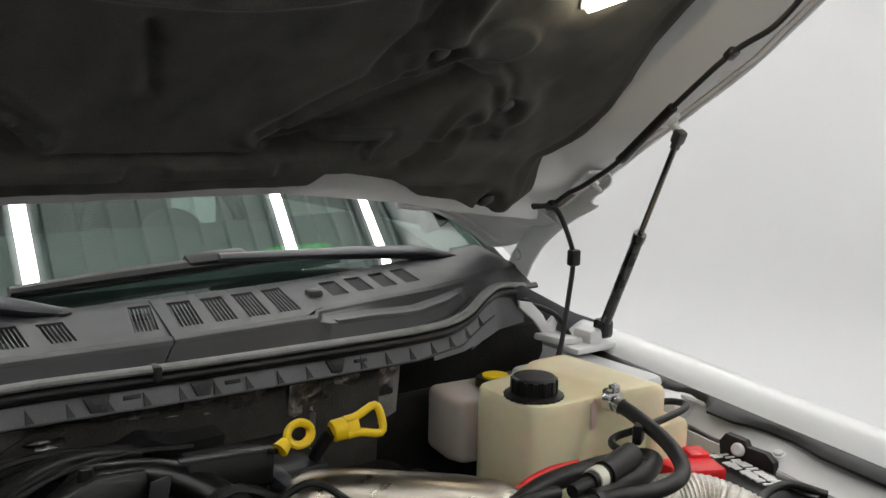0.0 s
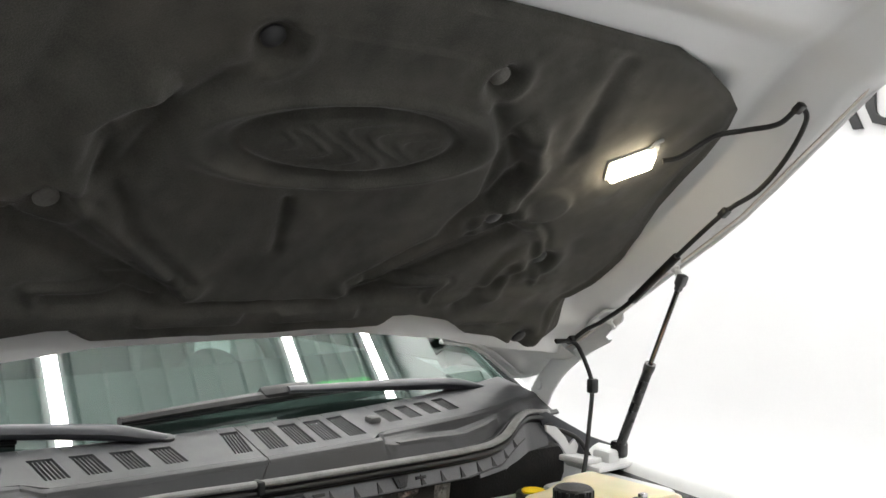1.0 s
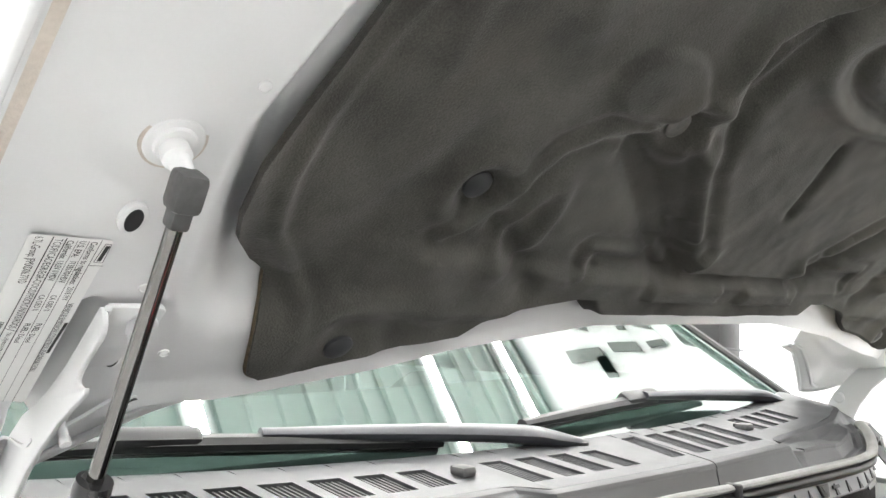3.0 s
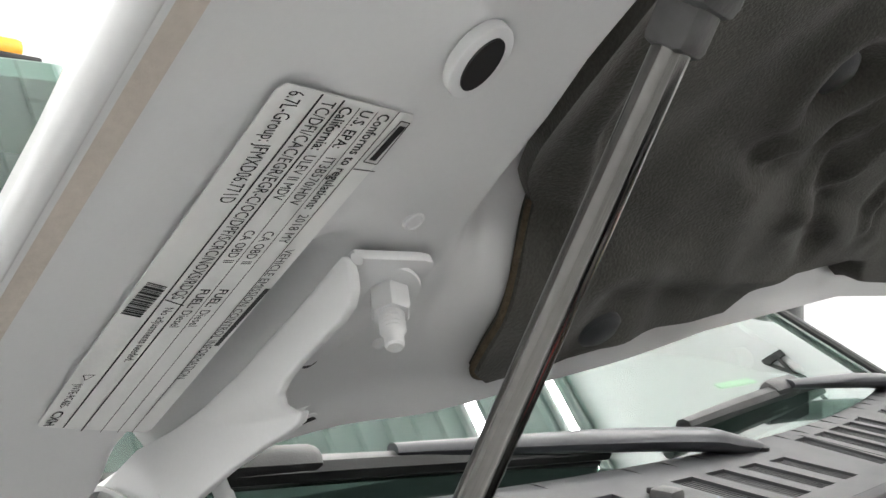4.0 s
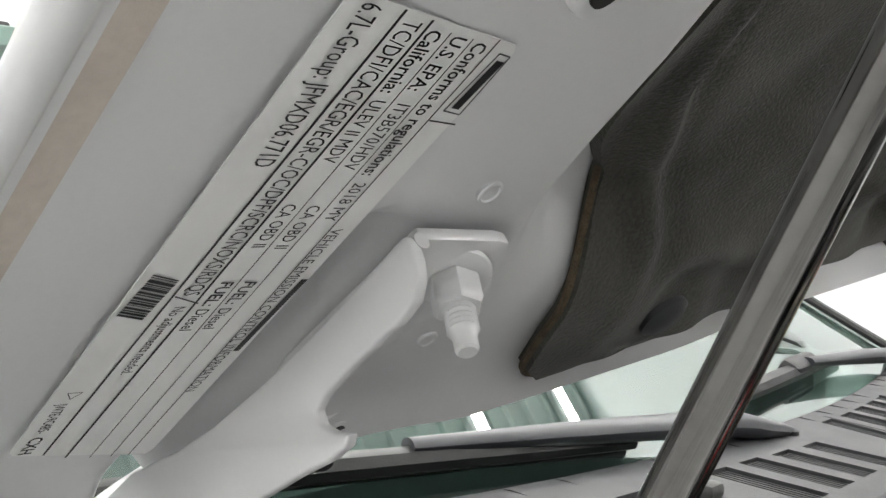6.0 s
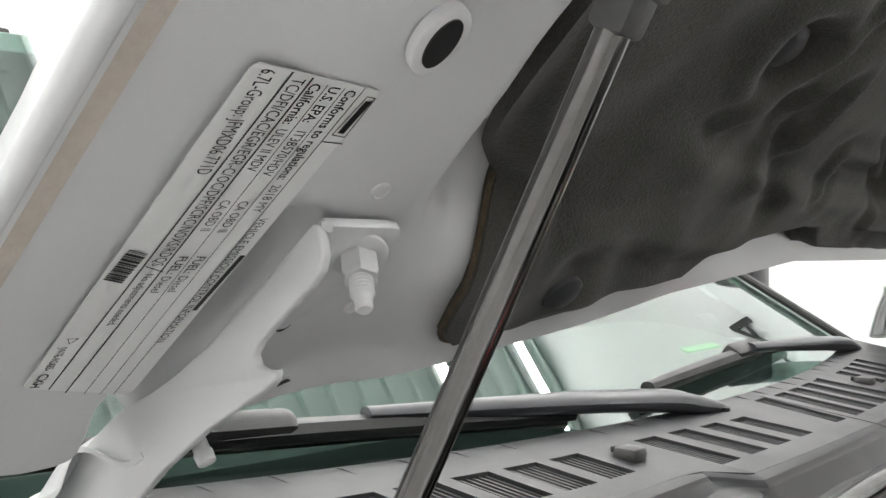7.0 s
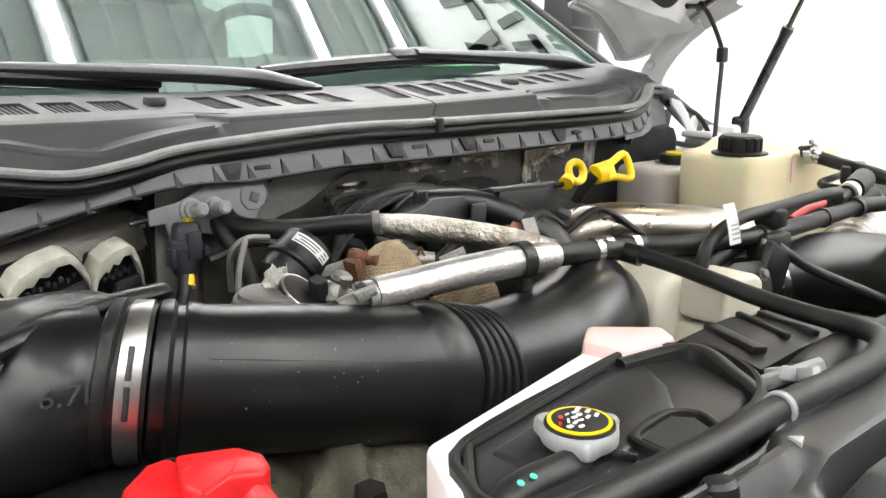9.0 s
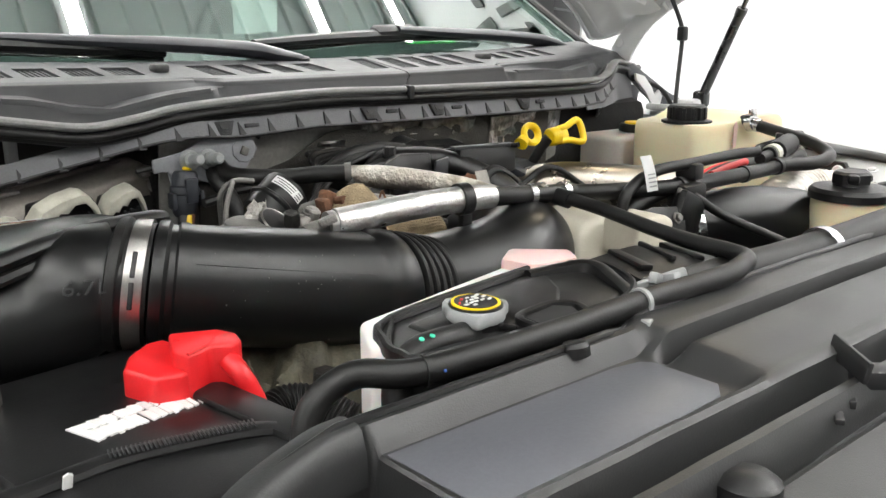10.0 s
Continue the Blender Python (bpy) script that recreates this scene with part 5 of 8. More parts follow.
# wipers
def wiper(piv, joint, b0, b1):
    piv, joint, b0, b1 = (Vector(p) for p in (piv, joint, b0, b1))
    w = thing("wiper", tuple(piv), "black windshield wiper parked above the cowl", "wiper", "wipers")
    mid = piv.lerp(joint, 0.5) + Vector((0, 0.0, 0.007))
    part("arm", tube([piv, piv.lerp(joint, 0.10) + Vector((0, 0, 0.004)), piv.lerp(joint, 0.2) + Vector((0, 0, 0.008)), mid, joint], [0.010, 0.017, 0.019, 0.017, 0.010], 12, 6, flat=0.66), ARM, w, "satin blue-grey wiper arm")
    part("arm_head", lathe([(0.013, -0.016), (0.014, -0.004), (0.012, 0.003), (0.001, 0.005)], piv, (0, -0.2, 1), 20), BLACK, w)
    part("blade_spine", tube([b0, b0.lerp(b1, 0.25) + Vector((0, -0.004, 0.004)), b0.lerp(b1, 0.5) + Vector((0, -0.005, 0.006)), b0.lerp(b1, 0.75) + Vector((0, -0.004, 0.004)), b1], [0.009, 0.0125, 0.0135, 0.011, 0.005], 8, 6, flat=0.8), BLACK, w)
    part("blade_rubber", tube([b0 + Vector((0, 0.008, -0.010)), b1 + Vector((0, 0.008, -0.006))], 0.0045, 6, 1), INK_AND_SHADE, w)
    d = (b1 - b0).normalized()
    part("bridge", box(tuple(b0.lerp(b1, 0.55) + Vector((0, -0.004, 0.010))), (0.105, 0.028, 0.026), 0.010, axes((0, 0, 0), d, (0, 1, 0.6)).to_3x3()), BLACK, w)
    return w


wiper((-0.048, 1.288, 1.464), (-0.47, 1.395, 1.500), (-0.245, 1.345, 1.476), (-0.86, 1.49, 1.500))
wiper((0.665, 1.375, 1.468), (0.20, 1.362, 1.506), (-0.099, 1.345, 1.486), (0.445, 1.400, 1.494))


# fenders
def fender(s):
    f = thing("fender", (s * 0.92, 0.6, 1.2), "white painted front fender beside the engine bay", "fender", "front fenders")
    def top(a, k):
        y = 1.55 - 1.75 * k
        z = 1.345 - 0.085 * max(0, (1.12 - y)) + 0.05 * max(0, y - 1.2)
        x = 0.797 + 0.130 * a
        return Vector((s * x, y, z - 0.022 + 0.032 * math.sin(min(1, a * 2) * 1.57) - 0.12 * max(0, a - 0.45) ** 1.5))
    part("top", sheet(top, np.linspace(0, 1, 14), np.linspace(0, 1, 24), thick=(0, 0, -0.004)), WHITE, f)
    part("inner_flange", sheet(lambda a, k: top(0, k) + Vector((-s * (0.03 + 0.02 * sstep(0.35, 0.5, k)) * a, 0, -0.010 - 0.028 * a)), np.linspace(0, 1, 5), np.linspace(0.1, 1, 24), thick=(0, 0, -0.003)), WHITE, f)
    part("apron", sheet(lambda a, k: top(0, k) + Vector((-s * (0.05 + 0.02 * a), 0, -0.04 - 0.42 * a)), np.linspace(0, 1, 5), np.linspace(0.1, 1, 12), thick=(s * 0.004, 0, 0)), WHITE, f)
    part("side", sheet(lambda a, k: top(1, k) + Vector((s * 0.03 * math.sin(a * 2), 0, -0.45 * a)), np.linspace(0, 1, 6), np.linspace(0, 1, 12), thick=(-s * 0.004, 0, 0)), WHITE, f)
    def strip(a, k):
        w = at_x([(0.22, 0.010), (0.32, 0.022), (0.348, 0.026), (0.354, 0.006), (0.380, 0.006), (0.384, 0.036), (0.415, 0.034), (0.432, 0.016), (0.47, 0.014), (0.49, 0.026), (0.60, 0.028), (0.62, 0.016), (1.0, 0.016)], k)[0]
        return top(0, k) + Vector((-s * (w * a - 0.004), 0, 0.005 - 0.010 * a * a))
    part("sealing_strip", sheet(strip, np.linspace(0, 1, 4), np.linspace(0.22, 0.98, 60), thick=(0, 0, -0.004)), RUBBER, f, "black rubber sealing strip with stepped edges")
    m = axes((s * 0.7475, -0.013, 0.006), (0, 1, 0), (0, 0, 1))
    # black plate painted as the shade within the opening
    part("opening", prism([(0.842, 1.262), (0.832, 1.276), (0.800, 1.274), (0.795, 1.266), (0.765, 1.266), (0.752, 1.256), (0.750, 1.236), (0.838, 1.236)], -0.006, 0.006, 0.0, m), INK_AND_SHADE, f, "dark opening in the inner panel")
    part("opening_peg", lathe([(0.010, 0), (0.010, 0.008), (0.007, 0.012), (0.001, 0.012)], (s * 0.744, 0.796, 1.264), (-s, -0.2, 0.3), 16), WHITE, f)
    part("slot_tab", box(top(0, 0.367) + Vector((-s * 0.018, 0, -0.004)), (0.026, 0.030, 0.006), 0.002, turned(0, s * 25, 0)), WHITE, f)
    for k in (0.30, 0.46, 0.62):
        part("bolt", hex_bolt(top(0, k) + Vector((-s * 0.035, 0, -0.022)), (-s * 0.3, 0, 1), 0.007, 0.005), WHITE, f)


fender(1)
fender(-1)
hb = part("corner_bracket", join(box((0.775, 1.15, 1.338), (0.10, 0.09, 0.012), 0.005), box((0.785, 1.14, 1.352), (0.035, 0.045, 0.03), 0.008), box((0.735, 1.16, 1.350), (0.07, 0.06, 0.012), 0.004, turned(0, 8, 10))), WHITE)
tagged(hb, "white painted strut mounting bracket", "bracket")
cc = part("cowl_corner", prism([(0.676, 1.443), (0.704, 1.436), (0.833, 1.372), (0.897, 1.349), (0.902, 1.342), (0.895, 1.335), (0.873, 1.331), (0.816, 1.331), (0.789, 1.345), (0.740, 1.375), (0.690, 1.410)], -0.003, 0.003, 0.002, axes((0, 1.225, 0), (1, 0, 0), (0, 0, 1))), ARM)
hose_ = [(0.700, 1.215, 1.405), (0.725, 1.195, 1.398), (0.752, 1.180, 1.380), (0.768, 1.165, 1.345)]
drain = thing("drain_hose", hose_[0], "thin black drain hose at the cowl's corner", "hose")
part("hose_body", tube(hose_, 0.0048, 10, 7), RUBBER, drain)
part("end_clip", box((0.700, 1.214, 1.408), (0.016, 0.012, 0.014), 0.003), BLACK, drain)
tagged(part("fender_tab", prism([(0.659, 1.421), (0.689, 1.414), (0.715, 1.391), (0.726, 1.374), (0.740, 1.385), (0.752, 1.371), (0.746, 1.354), (0.770, 1.344), (0.813, 1.343), (0.858, 1.332), (0.862, 1.316), (0.831, 1.316), (0.753, 1.332), (0.719, 1.355), (0.694, 1.383), (0.662, 1.408)], -0.003, 0.003, 0.0015, axes((0, 1.185, 0), (1, 0, 0), (0, 0, 1))), WHITE), "notched white sheet-metal strip at the cowl's corner", "bracket")
tagged(cc, "dark plastic cowl corner trim", "trim")

# ---- engine bay ----
def ring_pts(c, axis, r, n=24):
    rot = Vector((0, 0, 1)).rotation_difference(Vector(axis).normalized()).to_matrix()
    return [Vector(c) + rot @ Vector((r * math.cos(a), r * math.sin(a), 0)) for a in np.linspace(0, 2 * math.pi, n + 1)]


def hose(name, label, pts, r, mat=None, clamps=(), seg=14, steps=7, cat="hose", group=""):
    """A hose as a thing of its own, with band clamps at shares of its length."""
    h = thing(name, tuple(pts[0]), label, cat, group)
    part("hose_body", tube(pts, r, seg, steps), mat or RUBBER, h)
    path = smooth_path(pts, steps)
    for k in clamps:
        i = min(len(path) - 2, max(1, int(k * (len(path) - 1))))
        d = (path[i + 1] - path[i - 1]).normalized()
        rr = r if isinstance(r, (int, float)) else float(np.interp(k, np.linspace(0, 1, len(r)), r))
        part("clamp", lathe([(rr * 1.02, -0.005), (rr * 1.16, -0.005), (rr * 1.16, 0.005), (rr * 1.02, 0.005)], path[i], d, 20), STEEL if k > 0 else BLACK, h, "steel band clamp")
    return h


# large air duct
duct = thing("intake_duct", (-0.42, 0.755, 1.23), "large satin black plastic air intake duct", "duct")
C0, C1, C2 = Vector((-0.531, 0.812, 1.299)), Vector((-0.296, 0.752, 1.261)), Vector((-0.232, 0.737, 1.257))
AX = (C1 - C0).normalized()
R0 = 0.0550
L1 = (C1 - C0).length
fwd = (Vector((-0.75, 0.17, 1.52)) - C0)
fwd = (fwd - AX * fwd.dot(AX)).normalized()
UPD = AX.cross(fwd) * (1 if AX.cross(fwd).z > 0 else -1)
LEAN_AT = [(-0.03, -19, -6), (0.0, -17, -5), (0.06, -8, -2), (0.14, 4, 2), (L1 - 0.05, 14, 7), (L1, 20, 9), (L1 + 0.07, 30, 14)]


def bent(s, r, phi):
    """A point of the bowed duct: along it, out of its axis, round it from the side that faces forward."""
    away, up = at_x(LEAN_AT, s)
    nrm = (AX - fwd * math.tan(radians(away)) + UPD * math.tan(radians(up))).normalized()
    side = (fwd - nrm * fwd.dot(nrm)).normalized()
    return C0 + AX * (s + 0.003) + (side * math.cos(phi) + nrm.cross(side) * math.sin(phi)) * r, nrm, side


def bent_lathe(profile, seg=64):
    bm = bmesh.new()
    rings = [[bm.verts.new(bent(z, r, 2 * math.pi * j / seg)[0]) for j in range(seg)] for r, z in profile]
    for a, b in zip(rings, rings[1:]):
        for j in range(seg):
            bm.faces.new((a[j], a[(j + 1) % seg], b[(j + 1) % seg], b[j]))
    bmesh.ops.recalc_face_normals(bm, faces=bm.faces)
    return bm


E1 = L1 - 0.012
part("tube", bent_lathe([(R0 * 0.96, 0.011), (R0 * 1.045, 0.0125), (R0 * 1.06, 0.016), (R0 * 1.06, 0.021), (R0 * 0.985, 0.024), (R0 * 0.985, 0.029), (R0 * 1.03, 0.031), (R0 * 1.03, 0.037), (R0 * 1.003, 0.042), (R0 * 1.005, 0.07), (R0 * 1.02, 0.11), (R0 * 1.035, 0.15),
                         (R0 * 1.045, E1 - 0.034), (R0 * 1.05, E1 - 0.027), (R0 * 1.115, E1 - 0.023), (R0 * 1.13, E1 - 0.014), (R0 * 1.115, E1 - 0.004), (R0 * 1.08, E1 - 0.001), (R0 * 0.97, E1 + 0.001)]), SATIN, duct)
part("mould_line", tube([bent(k, R0 * 1.004 + 0.1 * (k - 0.04) * R0 / 0.4, radians(p))[0] for k, p in ((0.045, -16), (0.10, -14), (0.15, -12), (0.19, -10))], 0.00045, 5, 2), INK_AND_SHADE, duct)
L2 = 0.056
prof = [(R0 * 0.97, E1)]
for i in range(7):
    w = (L2 - 0.004) / 7
    z = E1 + 0.002 + i * w
    g = 1.10 - 0.009 * i
    prof += [(R0 * (g - 0.16), z), (R0 * (g - 0.012), z + w * 0.25), (R0 * g, z + w * 0.5), (R0 * (g - 0.012), z + w * 0.72), (R0 * (g - 0.16), z + w * 0.97)]
prof += [(R0 * 1.0, E1 + L2)]
part("bellows", bent_lathe(prof), RUBBER, duct, "ribbed black rubber bellows", angle=18)
AX2 = (C2 - C1).normalized()
part("elbow", tube([C2 - AX2 * 0.022, C2 + Vector((0.045, -0.002, 0.004)), (-0.125, 0.738, 1.270), (-0.085, 0.785, 1.270), (-0.072, 0.85, 1.255), (-0.072, 0.91, 1.20)], [R0 * 0.97, R0 * 1.02, R0 * 1.06, R0 * 1.05, R0, R0 * 0.95], 40, 8), SATIN, duct)
part("neck", bent_lathe([(R0 * 1.0, -0.022), (R0 * 1.06, -0.020), (R0 * 1.075, -0.017), (R0 * 1.075, -0.0125), (R0 * 1.04, -0.0115), (R0 * 1.0, -0.010), (R0 * 0.99, 0.010)]), RUBBER, duct, "raised rubber neck rim")
part("flare", tube([C0 - AX * 0.018, C0 - AX * 0.045 + Vector((0, 0, -0.006)), (-0.605, 0.836, 1.283), (-0.655, 0.852, 1.275), (-0.70, 0.875, 1.265)], [R0 * 0.985, R0 * 0.985, R0 * 1.0, R0 * 1.0, R0 * 0.97], 40, 6), SATIN, duct)
clampd = part("band_clamp", bent_lathe([(R0 * 1.0, -0.0070), (R0 * 1.05, -0.0070), (R0 * 1.058, -0.0045), (R0 * 1.058, 0.0045), (R0 * 1.05, 0.0070), (R0 * 1.0, 0.0070)]), BAND, duct, "satin steel band clamp")
for k in (-12, 14):
    q, nrm, d = bent(0.0, R0 * 1.0565, radians(k))
    d = (q - C0 - AX * 0.003).normalized()
    part("clamp_slot", box(q, (0.0042, 0.023, 0.002), 0.0009, axes((0, 0, 0), nrm, d.cross(nrm)).to_3x3()), INK_AND_SHADE, clampd)
bm = lettering("6.7L", 0.0178, Matrix(), "LEFT", 0.0009, 0.0)
wide = max(v.co.x for v in bm.verts)
for v in bm.verts:
    along, phi = -0.068 + 0.037 * v.co.x / wide, -0.115 + v.co.y / R0
    v.co = C0 + AX * along + Vector((0, 0, 0.12 * along)) + (fwd * math.cos(phi) + UPD * math.sin(phi)) * (R0 * 1.012 + v.co.z)
part("moulded_text", bm, COWL_DARK, duct, "moulded black letters")


random.seed(5)
specks = bmesh.new()
for i in range(26):
    k, a = random.uniform(0.05, L1 - 0.03), radians(random.gauss(8, 38))
    r = random.choice((0.0004, 0.0005, 0.0009))
    q = bent(k, R0 * (1.004 + 0.03 * sstep(0.07, 0.15, k)), -a)[0]
    bmesh.ops.create_icosphere(specks, subdivisions=1, radius=r, matrix=Matrix.Translation(q))
for i in range(16):
    k, a = random.uniform(0.12, L1 - 0.06), radians(random.uniform(-34, 2))
    q, nrm, d = bent(k, R0 * 1.030, a)
    bmesh.ops.create_icosphere(specks, subdivisions=1, radius=1.0, matrix=axes(q, nrm, d.cross(nrm)) @ Matrix.Diagonal((random.uniform(0.0004, 0.0010), random.uniform(0.0004, 0.0016), 0.0003, 1)))
dust = part("dust", specks, DULL, duct, "pale dust specks")
dust["kind"] = "stuff"

# air filter box
ab = thing("air_filter_box", (-0.66, 0.88, 1.15), "black plastic air filter box with a domed lid", "air filter box")
rimp = [(-0.490, 0.872), (-0.541, 0.845), (-0.607, 0.818), (-0.656, 0.798), (-0.678, 0.800), (-0.702, 0.825), (-0.722, 0.868), (-0.712, 0.915), (-0.665, 0.945), (-0.585, 0.925), (-0.510, 0.912)]


def inset(poly, d):
    cx, cy = sum(p[0] for p in poly) / len(poly), sum(p[1] for p in poly) / len(poly)
    return [(x + (cx - x) * d, y + (cy - y) * d) for x, y in poly]


part("body", prism(inset(rimp, 0.08), 1.05, 1.325, 0.006), BLACK, ab)
part("rim", prism(rimp, 1.320, 1.330, 0.003), BLACK, ab)
part("rim_lip", prism(inset(rimp, 0.02), 1.331, 1.338, 0.003), BLACK, ab, "raised black clamping rim")


def lid_z(x, y, k):
    """The lid: a soft shoulder, a round dome with a shallow dish and a low scoop towards the duct."""
    r = math.hypot(x + 0.683, y - 0.872)
    d = math.hypot((x + 0.560) * 0.75, y - 0.873)
    return 1.331 + 0.014 * sstep(1.0, 0.80, k) + 0.014 * sstep(0.052, 0.024, r) - 0.004 * sstep(0.022, 0.006, r) + 0.006 * sstep(0.060, 0.010, d) * sstep(1.0, 0.75, k)


def build_lid():
    bm = bmesh.new()
    ring = [p.xy for p in smooth_path([(x, y, 0) for x, y in rimp + rimp[:1]], 6)][:-1]
    mid = sum(ring, Vector((0, 0))) / len(ring)
    rows = []
    for k in [1.0, 0.985, 0.965, 0.94, 0.91, 0.88, 0.85, 0.82] + [0.78 - 0.04 * i for i in range(19)]:
        pts = [mid + (p - mid) * 0.97 * k for p in ring]
        rows.append([bm.verts.new((p.x, p.y, lid_z(p.x, p.y, k))) for p in pts])
    n = len(ring)
    for a, b in zip(rows, rows[1:]):
        for i in range(n):
            bm.faces.new((a[i], a[(i + 1) % n], b[(i + 1) % n], b[i]))
    bm.faces.new(rows[-1])
    return bm


part("lid", build_lid(), SATIN, ab, "smooth black lid with a round dished dome", angle=60)
lb = axes((-0.640, 0.917, 1.3475), (0.062, -0.012, 0), (0.012, 0.062, -0.006))
part("caution_label", prism([(0, 0), (0.070, 0), (0.066, 0.010), (0.004, 0.010)], 0, 0.0008, 0, lb), CAP_GREY, ab, "faded white label with a red edge")
part("label_edge", prism([(0.002, -0.0022), (0.060, -0.0022), (0.060, -0.0005), (0.002, -0.0005)], 0, 0.0009, 0, lb), RUST, ab)
for i, (x, y) in enumerate(((-0.698, 0.84), (-0.683, 0.815), (-0.662, 0.805), (-0.632, 0.815))):
    part("rib", box((x, y, 1.24), (0.006, 0.022, 0.11), 0.002, turned(0, 0, -50 + 22 * i)), BLACK, ab)

strap_path = smooth_path([(-0.478, 0.872, 1.342), (-0.495, 0.857, 1.346), (-0.545, 0.840, 1.348), (-0.603, 0.818, 1.345), (-0.650, 0.806, 1.337), (-0.685, 0.810, 1.333), (-0.710, 0.832, 1.332), (-0.722, 0.868, 1.333)], 6)
part("clamp_strip", tube(strap_path, 0.0085, 10, 1, flat=0.85), BLACK, ab, "raised black clamping strip")
part("clamp_strip", tube([p + Vector((-0.003, -0.004, -0.013)) for p in strap_path[8:]], 0.006, 8, 1), BLACK, ab)

def rail(path, prof, steps=5):
    """A moulded beam: a profile of (across, up) swept along a path."""
    line = smooth_path(path, steps)
    bm = bmesh.new()
    rows = []
    for i, q in enumerate(line):
        d = line[min(i + 1, len(line) - 1)] - line[max(i - 1, 0)]
        side = Vector((d.y, -d.x, 0)).normalized()
        rows.append([bm.verts.new(q + side * a + Vector((0, 0, b))) for a, b in prof])
    n = len(prof)
    for a, b in zip(rows, rows[1:]):
        for j in range(n):
            bm.faces.new((a[j], a[(j + 1) % n], b[(j + 1) % n], b[j]))
    bm.faces.new(rows[0])
    bm.faces.new(rows[-1][::-1])
    return bm


# coolant tank
TK = [(-0.455, 0.588), (-0.268, 0.628), (-0.238, 0.648), (-0.194, 0.606), (-0.215, 0.570), (-0.26, 0.53), (-0.30, 0.51), (-0.44, 0.51), (-0.474, 0.520), (-0.483, 0.537), (-0.470, 0.561)]
tank = thing("coolant_tank", (-0.35, 0.55, 1.18), "white coolant tank under a black cover, with a grey cap", "tank")
part("tank_body", prism(TK, 1.14, 1.3055, 0.005, None, 3), TANK_WHITE, tank)
part("pink_corner", prism([(-0.270, 0.625), (-0.238, 0.647), (-0.196, 0.606), (-0.212, 0.582), (-0.264, 0.590)], 1.27, 1.3155, 0.005), TANK_PINK, tank, "pinkish stained corner of the tank")
cover = [(-0.442, 0.567), (-0.30, 0.591), (-0.244, 0.594), (-0.214, 0.575), (-0.204, 0.552), (-0.235, 0.505), (-0.30, 0.482), (-0.462, 0.488), (-0.480, 0.506), (-0.474, 0.530)]
part("cover", prism(cover, 1.12, 1.3075, 0.006, None, 3), BLACK, tank, "black plastic cover")
part("cover_rim", tube([(x, y, 1.3075) for x, y in cover + cover[:1]], 0.0036, 8, 4, caps=False), BLACK, tank)
part("rim_wall", rail([(x, y, 1.3075) for x, y in cover + cover[:2]], [(-0.0045, -0.004), (-0.0045, 0.0035), (-0.002, 0.0055), (0.001, 0.005), (0.002, 0.003), (0.002, -0.004)], 4), BLACK, tank)
part("shoulder", rail([(-0.275, 0.585, 1.3085), (-0.244, 0.576, 1.311), (-0.226, 0.566, 1.3135), (-0.224, 0.550, 1.3135), (-0.236, 0.526, 1.311), (-0.250, 0.500, 1.3085), (-0.262, 0.484, 1.307)], [(-0.012, -0.008), (-0.010, 0.0), (-0.006, 0.0032), (0.0, 0.004), (0.004, 0.002), (0.006, -0.008)], 5), BLACK, tank, "smooth raised shoulder")
part("deck", prism([(-0.440, 0.552), (-0.30, 0.578), (-0.262, 0.576), (-0.284, 0.540), (-0.312, 0.516), (-0.330, 0.500), (-0.385, 0.500), (-0.44, 0.520)], 1.300, 1.3098, 0.004, None, 3), BLACK, tank)
# the well's shade is a flat black piece, not a hollow
part("well", prism([(-0.366, 0.502), (-0.328, 0.509), (-0.319, 0.498), (-0.328, 0.480), (-0.368, 0.478)], 1.304, 1.3106, 0.0), INK_AND_SHADE, tank, "dark sunk well")
part("well_rim", rail([(-0.374, 0.478, 1.310), (-0.370, 0.505, 1.3105), (-0.345, 0.5115, 1.3110), (-0.324, 0.5115, 1.3110), (-0.312, 0.499, 1.3105), (-0.320, 0.478, 1.3095)], [(-0.004, -0.004), (-0.003, 0.0015), (0.0, 0.0025), (0.003, 0.0015), (0.004, -0.004)], 5), BLACK, tank)
part("web", box((-0.392, 0.498, 1.3105), (0.003, 0.020, 0.005), 0.001, turned(0, 0, 25)), BLACK, tank)
part("neck", lathe([(0.021, 0), (0.021, 0.022), (0.020, 0.026)], (-0.398, 0.522, 1.298), (0, 0, 1), 28), BLACK, tank)
cap = part("cap", lathe([(0.0205, 0.001), (0.0220, 0.003), (0.0220, 0.009), (0.0205, 0.0115), (0.001, 0.012)], (-0.398, 0.522, 1.311), (0, -0.02, 1), 60, lambda a: 1 + 0.26 * max(0, math.cos(3 * a + 0.6)) ** 3), CAP_GREY, tank, "grey screw cap with a warning label")
CAPZ = Vector((-0.398, 0.522, 1.3245))
part("label_ring", lathe([(0.0150, -0.001), (0.0183, -0.001), (0.0183, 0.0006), (0.0150, 0.0006)], CAPZ, (0, -0.02, 1), 40), YELLOW, cap, "yellow ring")
part("label_disc", lathe([(0.001, 0.0004), (0.0160, 0.0004), (0.0160, 0.0010), (0.001, 0.0010)], CAPZ, (0, -0.02, 1), 40), INK_AND_SHADE, cap)
random.seed(21)
for i in range(17):
    dx, dy = -0.0125 + 0.0058 * (i % 5) + random.uniform(-0.001, 0.001), 0.0085 - 0.0055 * (i // 5) + random.uniform(-0.001, 0.001)
    if math.hypot(dx, dy) < 0.0145:
        part("bar", box(CAPZ + Vector((dx, dy, 0.0014)), (random.uniform(0.0025, 0.0050), random.uniform(0.0012, 0.0026), 0.0008), 0, turned(0, 0, random.uniform(-20, 50))), RED if i in (0, 1, 5) else PAPER, cap)
